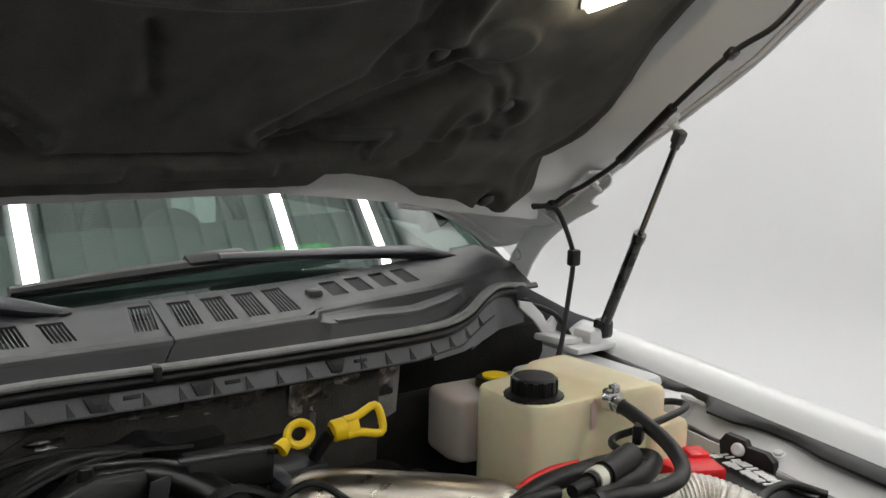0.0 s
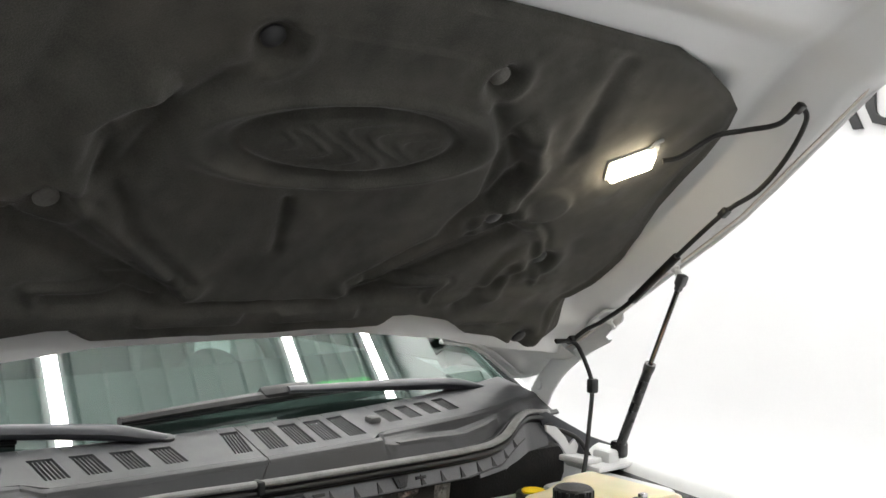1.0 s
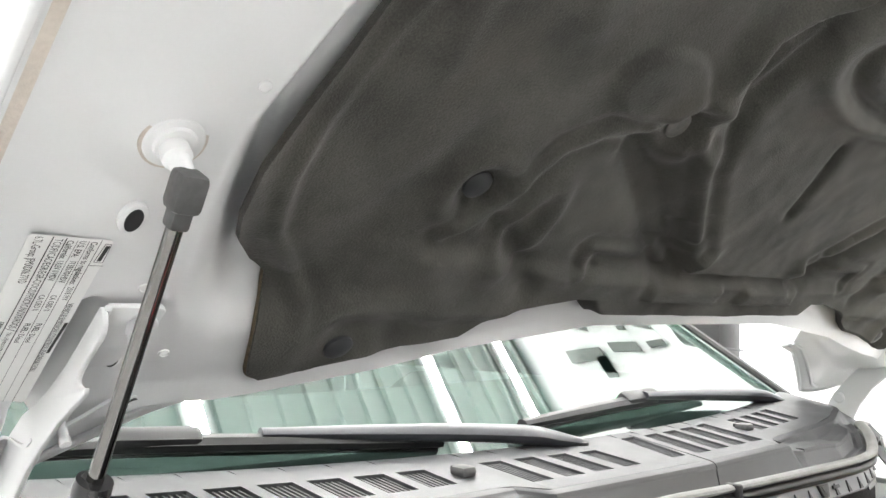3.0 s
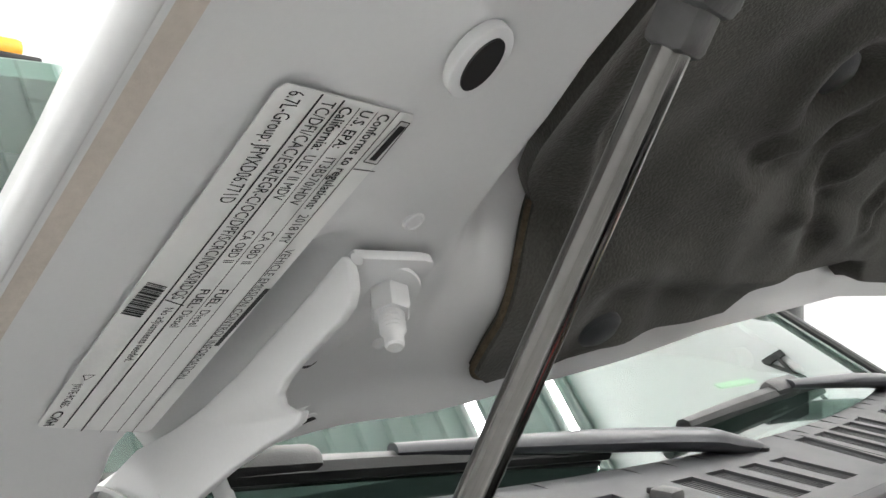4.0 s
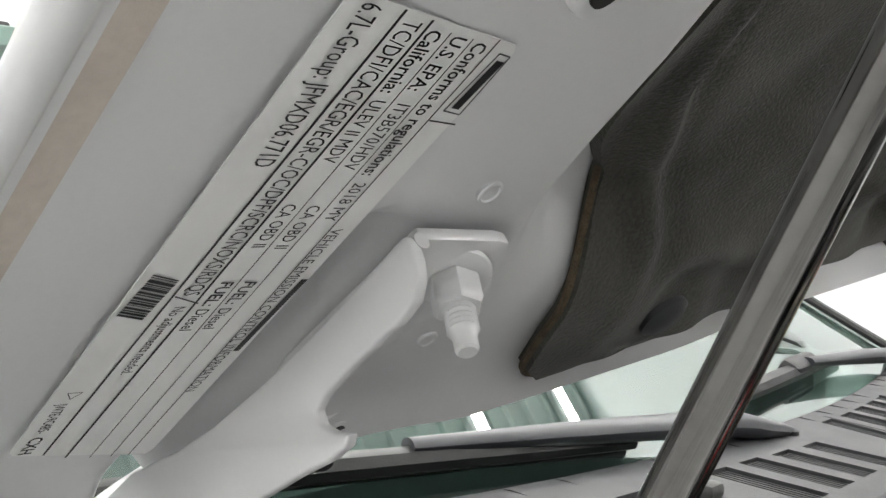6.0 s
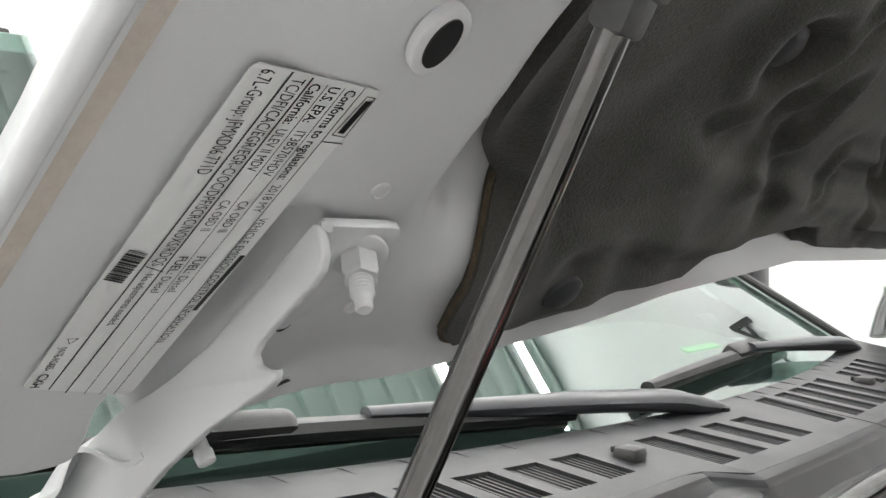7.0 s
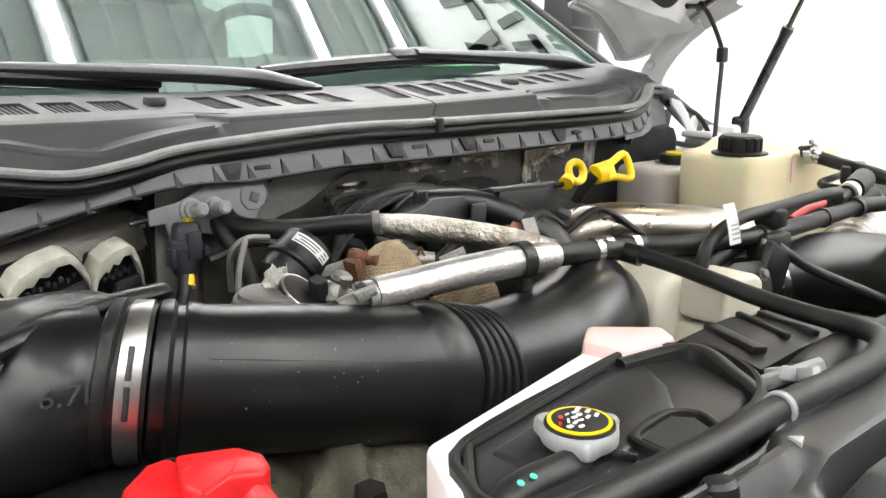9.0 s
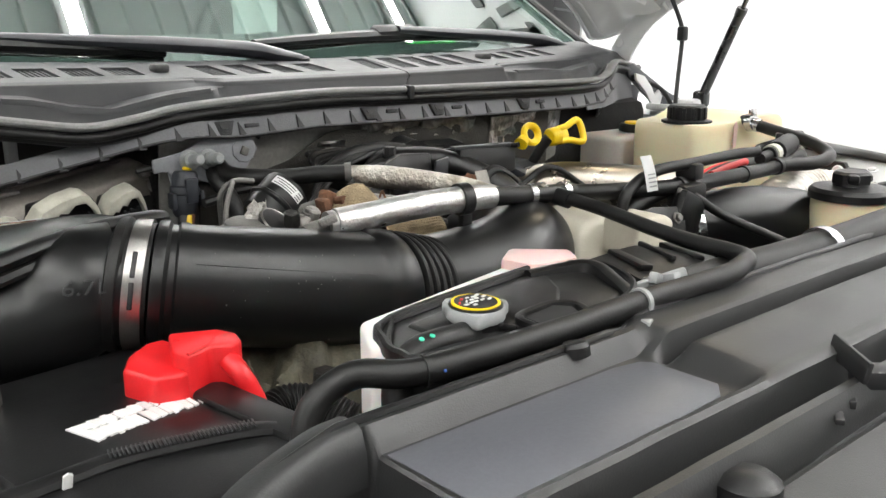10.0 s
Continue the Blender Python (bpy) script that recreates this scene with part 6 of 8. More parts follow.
hose("neck_hose", "short black rubber hose from the tank's neck", [(-0.388, 0.520, 1.302), (-0.42, 0.512, 1.306), (-0.462, 0.513, 1.304), (-0.483, 0.508, 1.285), (-0.485, 0.500, 1.25)], 0.0105)
for x, y in ((-0.453, 0.5105), (-0.463, 0.5100)):
    tagged(part("paint_mark", lathe([(0.0020, 0), (0.0020, 0.0006), (0.001, 0.0008)], (x, y - 0.004, 1.3155), (0, -0.4, 1), 12), MINT), "small green paint mark on the hose", "mark")

# coolant hoses
H1 = [(-0.548, 0.522, 1.20), (-0.552, 0.517, 1.255), (-0.543, 0.517, 1.287), (-0.515, 0.512, 1.302), (-0.478, 0.486, 1.303), (-0.36, 0.474, 1.306), (-0.265, 0.471, 1.310), (-0.165, 0.465, 1.312), (-0.124, 0.471, 1.313), (-0.092, 0.484, 1.312), (-0.076, 0.510, 1.311), (-0.071, 0.550, 1.311), (-0.069, 0.60, 1.315), (-0.062, 0.68, 1.324), (-0.066, 0.742, 1.331)]
hh1 = hose("vent_hose", "long black rubber vent hose round the coolant tank", H1, [0.0096] * 8 + [0.0090, 0.0086, 0.0083, 0.0081, 0.0079, 0.0077, 0.0076], clamps=(0.985,), steps=8)
part("pipe_tie", lathe([(0.0100, -0.0022), (0.0113, -0.0022), (0.0113, 0.0022), (0.0100, 0.0022)], (-0.268, 0.471, 1.310), (1, 0, 0.03), 20), CAP_GREY, hh1, "grey plastic hose tie")
part("tie_leg", box((-0.268, 0.462, 1.298), (0.007, 0.006, 0.014), 0.002), ENDCAP, hh1)
part("tape_band", lathe([(0.0106, -0.0006), (0.01095, -0.0006), (0.01095, 0.0006), (0.0106, 0.0006)], (-0.478, 0.486, 1.303), (0.9, -0.3, 0.02), 16), RUBBER, hh1)
tagged(part("paint_mark", lathe([(0.0012, 0), (0.0012, 0.0006), (0.0005, 0.0008)], (-0.470, 0.4742, 1.3045), (0, -1, 0.3), 10), BLUEP), "tiny blue paint mark on the hose", "mark")
TEE = Vector((-0.070, 0.750, 1.332))
tee = thing("hose_tee", tuple(TEE), "black plastic hose tee with steel clamps", "hose tee")
part("body", join(tube([TEE + Vector((-0.035, -0.001, 0.002)), TEE + Vector((0.03, -0.012, 0.0))], 0.010, 14, 1), tube([TEE, TEE + Vector((0.004, -0.03, -0.004))], 0.010, 14, 1)), BLACK, tee)
for o in ((-0.03, -0.001, 0.002), (-0.012, 0, 0.001), (0.018, -0.008, 0)):
    part("clamp", lathe([(0.011, -0.004), (0.0128, -0.004), (0.0128, 0.004), (0.011, 0.004)], TEE + Vector(o), (1, -0.2, 0), 20), STEEL, tee)
sl = thing("foil_sleeve", (-0.27, 0.76, 1.33), "hose in a bright aluminium foil heat sleeve", "hose", "foil sleeves")
part("sleeve", tube([(-0.345, 0.776, 1.334), (-0.31, 0.770, 1.336), (-0.26, 0.758, 1.341), (-0.205, 0.747, 1.343), (-0.165, 0.745, 1.341)], [0.0132, 0.0138, 0.0136, 0.0138, 0.0125], 24, 8), FOIL, sl)
part("end_hose", tube([(-0.168, 0.745, 1.341), (-0.10, 0.749, 1.334)], 0.0105, 14, 2), RUBBER, sl)
part("strap", lathe([(0.015, -0.006), (0.0168, -0.006), (0.0168, 0.006), (0.015, 0.006)], (-0.205, 0.747, 1.343), (1, -0.1, 0), 20), BLACK, sl)
part("strap_leg", box((-0.200, 0.748, 1.320), (0.014, 0.010, 0.035), 0.003), BLACK, sl)
part("end_clamp", lathe([(0.0105, -0.004), (0.0135, -0.004), (0.0135, 0.004), (0.0105, 0.004)], (-0.350, 0.777, 1.332), (1, -0.15, 0.06), 20), BAND, sl, "worm-drive clamp")
part("clamp_screw", box((-0.358, 0.770, 1.338), (0.018, 0.010, 0.008), 0.002, turned(0, -20, -15)), CAST, sl)
part("end_stub", tube([(-0.345, 0.777, 1.333), (-0.375, 0.783, 1.325)], 0.009, 14, 1), DULL, sl)
sl2 = thing("foil_sleeve", (-0.15, 0.88, 1.33), "hose wrapped in worn wrinkled foil", "hose", "foil sleeves")
part("sleeve", tube([(-0.183, 0.972, 1.336), (-0.165, 0.93, 1.338), (-0.14, 0.885, 1.336), (-0.118, 0.84, 1.332), (-0.10, 0.80, 1.326)], [0.0135, 0.0140, 0.0130, 0.0125, 0.0105], 22, 14, wave=lambda s: 1 + 0.03 * noise.noise((s * 160, 0, 2))), FOIL_WORN, sl2)
hose("heater_hose", "black rubber heater hose from the firewall", [(-0.297, 1.112, 1.351), (-0.299, 1.095, 1.346), (-0.298, 1.075, 1.338), (-0.286, 1.050, 1.336), (-0.255, 1.020, 1.336), (-0.220, 0.990, 1.340), (-0.190, 0.968, 1.341)], 0.0105)
hose("heater_hose", "black rubber heater hose bending down below the studs", [(-0.305, 1.105, 1.346), (-0.308, 1.085, 1.330), (-0.300, 1.065, 1.305), (-0.29, 1.05, 1.26)], 0.0105)
cn = thing("hose_connector", (-0.19, 0.962, 1.31), "dark hose connector with a grey spring ring", "connector")
part("ring", lathe([(0.0112, -0.004), (0.0128, -0.004), (0.0128, 0.004), (0.0112, 0.004)], (-0.192, 0.969, 1.341), (0.8, -0.55, 0.03), 20), DULL, cn)
part("body", box((-0.190, 0.958, 1.319), (0.024, 0.020, 0.022), 0.005, turned(8, 5, 30)), BLACK, cn)
part("tab", box((-0.180, 0.950, 1.317), (0.006, 0.012, 0.018), 0.002, turned(0, 15, 30)), DULL, cn, "grey tab")
part("stem", tube([(-0.192, 0.966, 1.335), (-0.191, 0.960, 1.328)], 0.006, 10, 2), BLACK, cn)

H2 = [(-0.045, 0.742, 1.331), (-0.01, 0.716, 1.331), (0.03, 0.7, 1.331), (0.1, 0.69, 1.328), (0.2, 0.693, 1.326), (0.31, 0.700, 1.324), (0.353, 0.690, 1.328), (0.405, 0.677, 1.327), (0.448, 0.676, 1.330), (0.480, 0.694, 1.334), (0.505, 0.738, 1.344), (0.531, 0.813, 1.352), (0.530, 0.855, 1.361)]
hb2 = hose("overflow_hose", "thick black rubber hose to the fluid reservoir", H2, 0.0096, clamps=(0.97,), steps=8)
for k in (0.28, 0.42, 0.52):
    p = smooth_path(H2, 8)[int(k * 88)]
    part("tie", lathe([(0.0097, -0.004), (0.0116, -0.004), (0.0116, 0.004), (0.0097, 0.004)], p, (1, 0, 0), 16), BLACK, hb2)
hose("vacuum_line", "thin black line tied to the thick hose", [(-0.005, 0.690, 1.262), (-0.012, 0.688, 1.318), (0.006, 0.688, 1.340), (0.05, 0.688, 1.353), (0.13, 0.690, 1.354), (0.22, 0.690, 1.356), (0.275, 0.69, 1.354)], 0.0068)
hose("vacuum_line", "thin black line looping beside the reservoir", [(0.458, 0.727, 1.331), (0.472, 0.766, 1.326), (0.484, 0.805, 1.324), (0.505, 0.818, 1.326), (0.537, 0.812, 1.331), (0.59, 0.812, 1.335), (0.645, 0.822, 1.336), (0.672, 0.842, 1.333), (0.668, 0.868, 1.330), (0.640, 0.880, 1.326)], 0.0050)
hose("heater_loom", "thick ribbed black hose joining the loom under the reservoir", [(0.336, 0.697, 1.327), (0.392, 0.715, 1.324), (0.445, 0.722, 1.323), (0.486, 0.742, 1.322), (0.492, 0.764, 1.318), (0.470, 0.778, 1.314), (0.43, 0.792, 1.308), (0.36, 0.80, 1.300), (0.28, 0.79, 1.28)], 0.0125)
hose("cable_branch", "thick red insulated cable under the reservoir", [(0.30, 0.815, 1.270), (0.347, 0.824, 1.292), (0.39, 0.822, 1.304), (0.432, 0.812, 1.308)], 0.0055, RED, cat="cable")
tagged(part("hose_clip", box((0.515, 0.790, 1.338), (0.026, 0.012, 0.026), 0.003, turned(0, 0, 30)), BLACK), "black clip tying the thin line to the hose", "clip")
hose("cable_branch", "red insulated cable in a black loom", [(0.19, 0.703, 1.330), (0.24, 0.71, 1.334), (0.285, 0.712, 1.337)], 0.0052, RED, cat="cable")
q = part("quick_coupling", join(tube([(0.315, 0.708, 1.338), (0.345, 0.712, 1.340)], 0.008, 14, 1), tube([(0.345, 0.712, 1.340), (0.372, 0.716, 1.342)], 0.0115, 14, 1), tube([(0.372, 0.716, 1.342), (0.43, 0.728, 1.348)], 0.015, 14, 1)), RUBBER)
tagged(q, "black quick coupling with a pale ring", "coupling")
part("pale_ring", lathe([(0.012, -0.007), (0.0135, -0.007), (0.0135, 0.007), (0.012, 0.007)], (0.358, 0.714, 1.341), (1, 0.15, 0.05), 18), PALE, q)
tg = part("paper_tag", sheet(lambda a, k: Vector((0.002 + 0.020 * a + 0.014 * k, 0.678 - 0.003 * k, 1.375 - 0.050 * k + 0.010 * math.sin(k * 2.2))), np.linspace(0, 1, 3), np.linspace(0, 1, 8), thick=(0, 0.0006, 0)), PAPER)
tagged(tg, "curled white paper tag tied on the hose", "tag")
for i in range(4):
    part("bar", sheet(lambda a, k, i=i: Vector((0.006 + 0.014 * a + 0.014 * k, 0.6772 - 0.003 * k, 1.375 - 0.050 * k + 0.010 * math.sin(k * 2.2))), [0, 1], [0.62 + 0.09 * i, 0.65 + 0.09 * i]), CAP_GREY, tg)
br = thing("hose_bracket", (0.0, 0.67, 1.28), "dark steel hose bracket with bolts", "bracket")
part("plate", prism([(-0.03, -0.02), (0.065, -0.02), (0.075, 0.012), (0.02, 0.018), (-0.03, 0.008)], 0, 0.005, 0.0015, axes((0.0, 0.668, 1.298), (1, -0.05, 0), (0, 0.5, 1))), BLACK, br)
part("bolt", hex_bolt((-0.022, 0.664, 1.306), (0, -1, 0.4), 0.005, 0.005), DULL, br)
part("bolt", hex_bolt((0.055, 0.660, 1.300), (0, -1, 0.4), 0.005, 0.005), DULL, br)
part("tie_fin", prism([(0.012, 0.010), (0.024, 0.034), (0.017, 0.040), (0.004, 0.020)], 0, 0.006, 0.002, axes((0.065, 0.672, 1.290), (0.8, 0.2, 0.2), (0, 0, 1))), DULL, br)
part("clip_block", join(box((0.105, 0.682, 1.318), (0.045, 0.03, 0.03), 0.006), box((0.085, 0.668, 1.300), (0.05, 0.02, 0.05), 0.008, turned(0, 25, 0)), box((0.12, 0.69, 1.345), (0.02, 0.03, 0.02), 0.004)), BLACK, br)
hose("cable_loom", "black cable loom running down past the fan shroud", [(0.10, 0.67, 1.32), (0.13, 0.645, 1.295), (0.165, 0.60, 1.272), (0.19, 0.57, 1.255)], 0.0055, cat="cable")
hose("cable_loom", "black cable loom crossing under the thick hose", [(-0.01, 0.70, 1.30), (0.05, 0.70, 1.318), (0.10, 0.70, 1.325), (0.16, 0.70, 1.328)], 0.010, cat="cable")

# charge pipes
hose("charge_pipe", "brushed steel hot-side charge pipe", [(0.095, 1.005, 1.215), (0.103, 0.978, 1.262), (0.138, 0.940, 1.289), (0.22, 0.885, 1.286), (0.31, 0.835, 1.272), (0.37, 0.80, 1.235)], 0.034, PIPE_METAL, seg=32, cat="pipe")
cp = thing("intercooler_duct", (0.25, 0.63, 1.24), "smooth black plastic intercooler duct with a steel clamp", "duct")
part("duct_body", tube([(0.12, 0.71, 1.262), (0.18, 0.69, 1.270), (0.25, 0.665, 1.268), (0.33, 0.62, 1.25), (0.38, 0.56, 1.21)], [0.036, 0.042, 0.046, 0.048, 0.046], 30, 7), SATIN, cp)
part("clamp", lathe([(0.038, -0.006), (0.041, -0.006), (0.041, 0.006), (0.038, 0.006)], (0.135, 0.704, 1.266), (1, -0.3, 0.1), 28), STEEL, cp)
fd = thing("foil_flex_duct", (0.5, 0.75, 1.19), "corrugated flexible foil duct", "duct")
part("duct_body", tube([(0.315, 0.700, 1.215), (0.37, 0.722, 1.242), (0.44, 0.740, 1.258), (0.51, 0.742, 1.261), (0.565, 0.715, 1.256), (0.595, 0.655, 1.235), (0.600, 0.60, 1.205)], 0.036, 28, 26, wave=lambda s: 1 + 0.03 * math.sin(s * 900)), FOIL_FLEX, fd)
part("collar", lathe([(0.036, -0.008), (0.0385, -0.008), (0.0385, 0.008), (0.036, 0.008)], (0.330, 0.706, 1.223), (1, 0.42, 0.48), 30), STEEL, fd, "steel band collar")

# fluid reservoirs
res = thing("washer_reservoir", (0.55, 0.93, 1.2), "yellowed translucent fluid reservoir with a black cap", "reservoir")
RES = [(0.420, 0.955), (0.419, 0.910), (0.424, 0.886), (0.450, 0.876), (0.485, 0.873), (0.512, 0.872), (0.530, 0.866), (0.560, 0.852), (0.595, 0.846), (0.628, 0.848), (0.648, 0.860), (0.658, 0.888), (0.660, 0.96), (0.652, 1.012), (0.62, 1.03), (0.55, 1.03), (0.52, 1.015), (0.45, 1.012), (0.425, 1.0)]


def res_z(x, y):
    """The tank's top: a level front half and a higher, sloping rear half."""
    return 1.361 + 0.010 * sstep(0.505, 0.555, x + 0.25 * (y - 0.90)) - 0.34 * max(0.0, x - 0.612)


def res_body():
    bm = bmesh.new()
    ring = [p.xy for p in smooth_path([(x, y, 0) for x, y in RES + RES[:1]], 4)][:-1]
    mid = Vector((0.54, 0.94))
    rows = []
    for k, d in ((1.00, None), (0.995, 0.10), (1.0, 0.05), (1.00, 0.014), (0.992, 0.006), (0.972, 0.0015), (0.94, 0.0), (0.80, 0.0), (0.60, 0.0), (0.35, 0.0), (0.12, 0.0)):
        row = []
        for p in ring:
            q = mid + (p - mid) * k
            row.append(bm.verts.new((q.x, q.y, 1.19 if d is None else res_z(q.x, q.y) - d)))
        rows.append(row)
    n = len(ring)
    for a, b in zip(rows, rows[1:]):
        for i in range(n):
            bm.faces.new((a[i], a[(i + 1) % n], b[(i + 1) % n], b[i]))
    bm.faces.new(rows[-1])
    return bm


part("tank_body", res_body(), TANK, res)
part("lower_lobe", box((0.640, 0.866, 1.250), (0.085, 0.06, 0.125), 0.012), TANK, res)
rc = part("cap", lathe([(0.040, 0), (0.040, 0.004), (0.030, 0.006), (0.030, 0.026), (0.027, 0.029), (0.001, 0.029)], (0.457, 0.924, 1.360), (0, 0, 1), 48, lambda a: 1 + 0.02 * math.cos(24 * a)), BLACK, res, "ribbed black screw cap")
for j in range(14):
    a = 2 * math.pi * j / 14
    part("grip", box((0.457 + 0.030 * math.cos(a), 0.924 + 0.030 * math.sin(a), 1.376), (0.004, 0.006, 0.019), 0.001, turned(0, 0, math.degrees(a))), BLACK, rc)
part("spout", tube([(0.545, 0.872, 1.362), (0.530, 0.853, 1.361)], 0.009, 14, 1), RUBBER, res)
part("spring_clamp", join(lathe([(0.0125, -0.006), (0.0145, -0.006), (0.0145, 0.006), (0.0125, 0.006)], (0.530, 0.850, 1.361), (0.0, 1, -0.2), 18), box((0.530, 0.848, 1.378), (0.014, 0.010, 0.012), 0.002)), STEEL, res)
part("stain", prism([(0, 0), (0.007, 0.002), (0.009, 0.036), (0.004, 0.044), (-0.002, 0.036)], 0, 0.0012, 0, axes((0.512, 0.8695, 1.318), (1, -0.12, 0), (0, 0, 1))), TANK_PINK, res, "orange stain")
bk = thing("brake_reservoir", (0.47, 1.08, 1.24), "cloudy brake fluid reservoir with a black and yellow cap", "reservoir")
part("body", prism([(0.418, 1.065), (0.428, 1.035), (0.52, 1.02), (0.555, 1.05), (0.55, 1.12), (0.43, 1.13)], 1.23, 1.328, 0.012, None, 4), TANK_GREY, bk)
part("neck", lathe([(0.024, 0), (0.024, 0.014)], (0.51, 1.065, 1.318), (0, 0, 1), 24), BLACK, bk)
part("cap", lathe([(0.030, 0), (0.030, 0.010), (0.027, 0.013), (0.001, 0.013)], (0.51, 1.065, 1.330), (0, 0, 1), 30), BLACK, bk)
part("cap_disc", lathe([(0.020, 0), (0.020, 0.003), (0.001, 0.003)], (0.51, 1.065, 1.343), (0, 0, 1), 24), YELLOW, bk, "yellow top")
ps = thing("steering_reservoir", (0.30, 0.575, 1.24), "power steering reservoir with a black winged cap", "reservoir")
part("body", lathe([(0.044, 0), (0.046, 0.02), (0.046, 0.075), (0.043, 0.082)], (0.30, 0.572, 1.228), (0, 0, 1), 36), TANK, ps)
part("cap", lathe([(0.050, 0), (0.050, 0.009), (0.046, 0.014), (0.022, 0.016), (0.021, 0.020), (0.001, 0.020)], (0.30, 0.572, 1.306), (0, 0, 1), 36), BLACK, ps)
part("wing", join(lathe([(0.024, 0), (0.024, 0.012), (0.020, 0.015), (0.001, 0.015)], (0.30, 0.572, 1.325), (0, 0, 1), 8), box((0.30, 0.572, 1.333), (0.062, 0.014, 0.012), 0.004, turned(0, 0, 30))), BLACK, ps)

# dipsticks
d1 = thing("dipstick", (0.124, 0.961, 1.32), "yellow ring dipstick handle", "dipstick", "dipsticks")
rr = Vector((0.124, 0.960, 1.364))
face = axes(rr, (1, 0.15, 0.05), (0, 0.35, 1))
part("ring", tube([face @ Vector((0.0165 * math.cos(a), 0.0125 * math.sin(a), 0)) for a in np.linspace(0, 2 * math.pi, 25)], 0.0048, 10, 2, flat=1.15, caps=False), YELLOW, d1)
part("stem", tube([face @ Vector((-0.019, -0.004, 0)), face @ Vector((-0.030, -0.010, 0))], [0.0075, 0.010], 12, 2), YELLOW, d1)
part("rod", tube([face @ Vector((-0.035, -0.01, 0)), (0.082, 0.975, 1.345), (0.07, 1.0, 1.30)], 0.0035, 8), DARK, d1)
d2 = thing("dipstick", (0.20, 0.97, 1.32), "yellow open-frame dipstick handle", "dipstick", "dipsticks")
f2 = axes((0.178, 0.968, 1.355), (1, -0.10, 0.10), (0, 0.3, 0.8))
part("collar", lathe([(0.012, -0.006), (0.0135, -0.004), (0.0135, 0.010), (0.010, 0.012)], f2.translation, f2.to_3x3().col[0], 18), YELLOW, d2)
loop = [(0.012, -0.009), (0.030, -0.010), (0.056, -0.017), (0.061, 0.0), (0.056, 0.017), (0.030, 0.010), (0.012, 0.009)]
part("frame", tube([f2 @ Vector((a, b, 0)) for a, b in loop], 0.0052, 10, 4), YELLOW, d2)
part("bridge", prism([(0.008, -0.009), (0.030, -0.010), (0.030, 0.010), (0.008, 0.009)], -0.004, 0.004, 0.001, f2), YELLOW, d2)
part("rod", tube([f2 @ Vector((-0.006, 0, 0)), (0.165, 0.98, 1.335), (0.15, 1.0, 1.29)], 0.008, 10), BLACK, d2)

# engine top: intake manifold, covers, wiring
man = thing("intake_manifold", (0.0, 1.0, 1.25), "black plastic intake manifold with curved runners", "manifold")
part("plenum", box((0.01, 1.035, 1.285), (0.34, 0.13, 0.07), 0.02), BLACK, man)
part("runner", tube([(-0.125, 1.03, 1.315), (-0.10, 1.025, 1.338), (-0.076, 1.015, 1.341), (-0.025, 0.998, 1.336), (0.017, 0.965, 1.318), (0.045, 0.925, 1.290), (0.05, 0.90, 1.24)], [0.012, 0.014, 0.016, 0.018, 0.019, 0.020, 0.02], 20, 8), SATIN, man, "smooth curved black runner")
part("runner", tube([(-0.18, 1.05, 1.315), (-0.14, 1.055, 1.342), (-0.09, 1.055, 1.352), (-0.03, 1.05, 1.345)], 0.010, 12, 6), BLACK, man)
part("housing", prism([(-0.048, -0.022), (0.045, -0.018), (0.047, 0.016), (-0.010, 0.019), (-0.046, 0.008)], -0.03, 0.016, 0.004, axes((-0.092, 0.99, 1.333), (1, 0.15, -0.03), (0, 0.25, 1))), BLACK, man)
part("housing_fin", prism([(0, -0.02), (0.022, -0.02), (0.026, 0.006), (0.004, 0.002)], 0, 0.004, 0.001, axes((-0.048, 0.978, 1.338), (1, -0.1, 0), (0, 0.1, 1))), COWL, man)
part("cap", lathe([(0.0085, -0.01), (0.0085, 0.004), (0.0078, 0.006), (0.001, 0.006)], (-0.104, 0.998, 1.356), (0, 0, 1), 8), BLACK, man, "black hexagonal cap")
part("duct_box", prism([(-0.052, -0.030), (0.048, -0.030), (0.052, 0.006), (0.020, 0.012), (-0.045, 0.010)], -0.03, 0.02, 0.004, axes((0.045, 0.985, 1.342), (1, -0.12, -0.02), (0, 0.2, 1))), BLACK, man)
part("duct_lip", box((0.040, 0.972, 1.353), (0.105, 0.012, 0.005), 0.0015, turned(0, 1, -7)), COWL, man)
for x in (0.018, 0.062):
    part("gusset", prism([(0, 0), (0.012, 0), (0.006, 0.028)], 0, 0.004, 0.001, axes((x, 0.966, 1.316), (1, -0.1, 0), (0, 0.2, 1))), COWL_DARK, man)
part("flat_lid", sheet(lambda a, k: Vector((-0.10 + 0.17 * a, 1.075 - 0.03 * k, 1.352 + 0.012 * math.exp(-((a - 0.45) / 0.12) ** 2) - 0.004 * k)), np.linspace(0, 1, 24), np.linspace(0, 1, 4), thick=(0, 0, -0.012)), BLACK, man)
for i in range(7):
    y = 1.025 + 0.010 * i
    part("cable_run", tube([(-0.235 + 0.012 * i, y - 0.03, 1.295 + 0.006 * i), (-0.175, y, 1.326 + 0.004 * i), (-0.12, y + 0.012, 1.345 + 0.002 * (i % 3)), (-0.05, y + 0.02, 1.350 - 0.002 * i), (0.03, y + 0.02, 1.342)], 0.0036 + 0.0008 * (i % 3), 7, 6), RUBBER, man)
eng = thing("engine_block", (0, 0.85, 0.9), "greasy dark engine block low in the bay", "engine")
part("block", box((-0.02, 0.93, 1.12), (0.75, 0.38, 0.25), 0.03), DARK, eng)
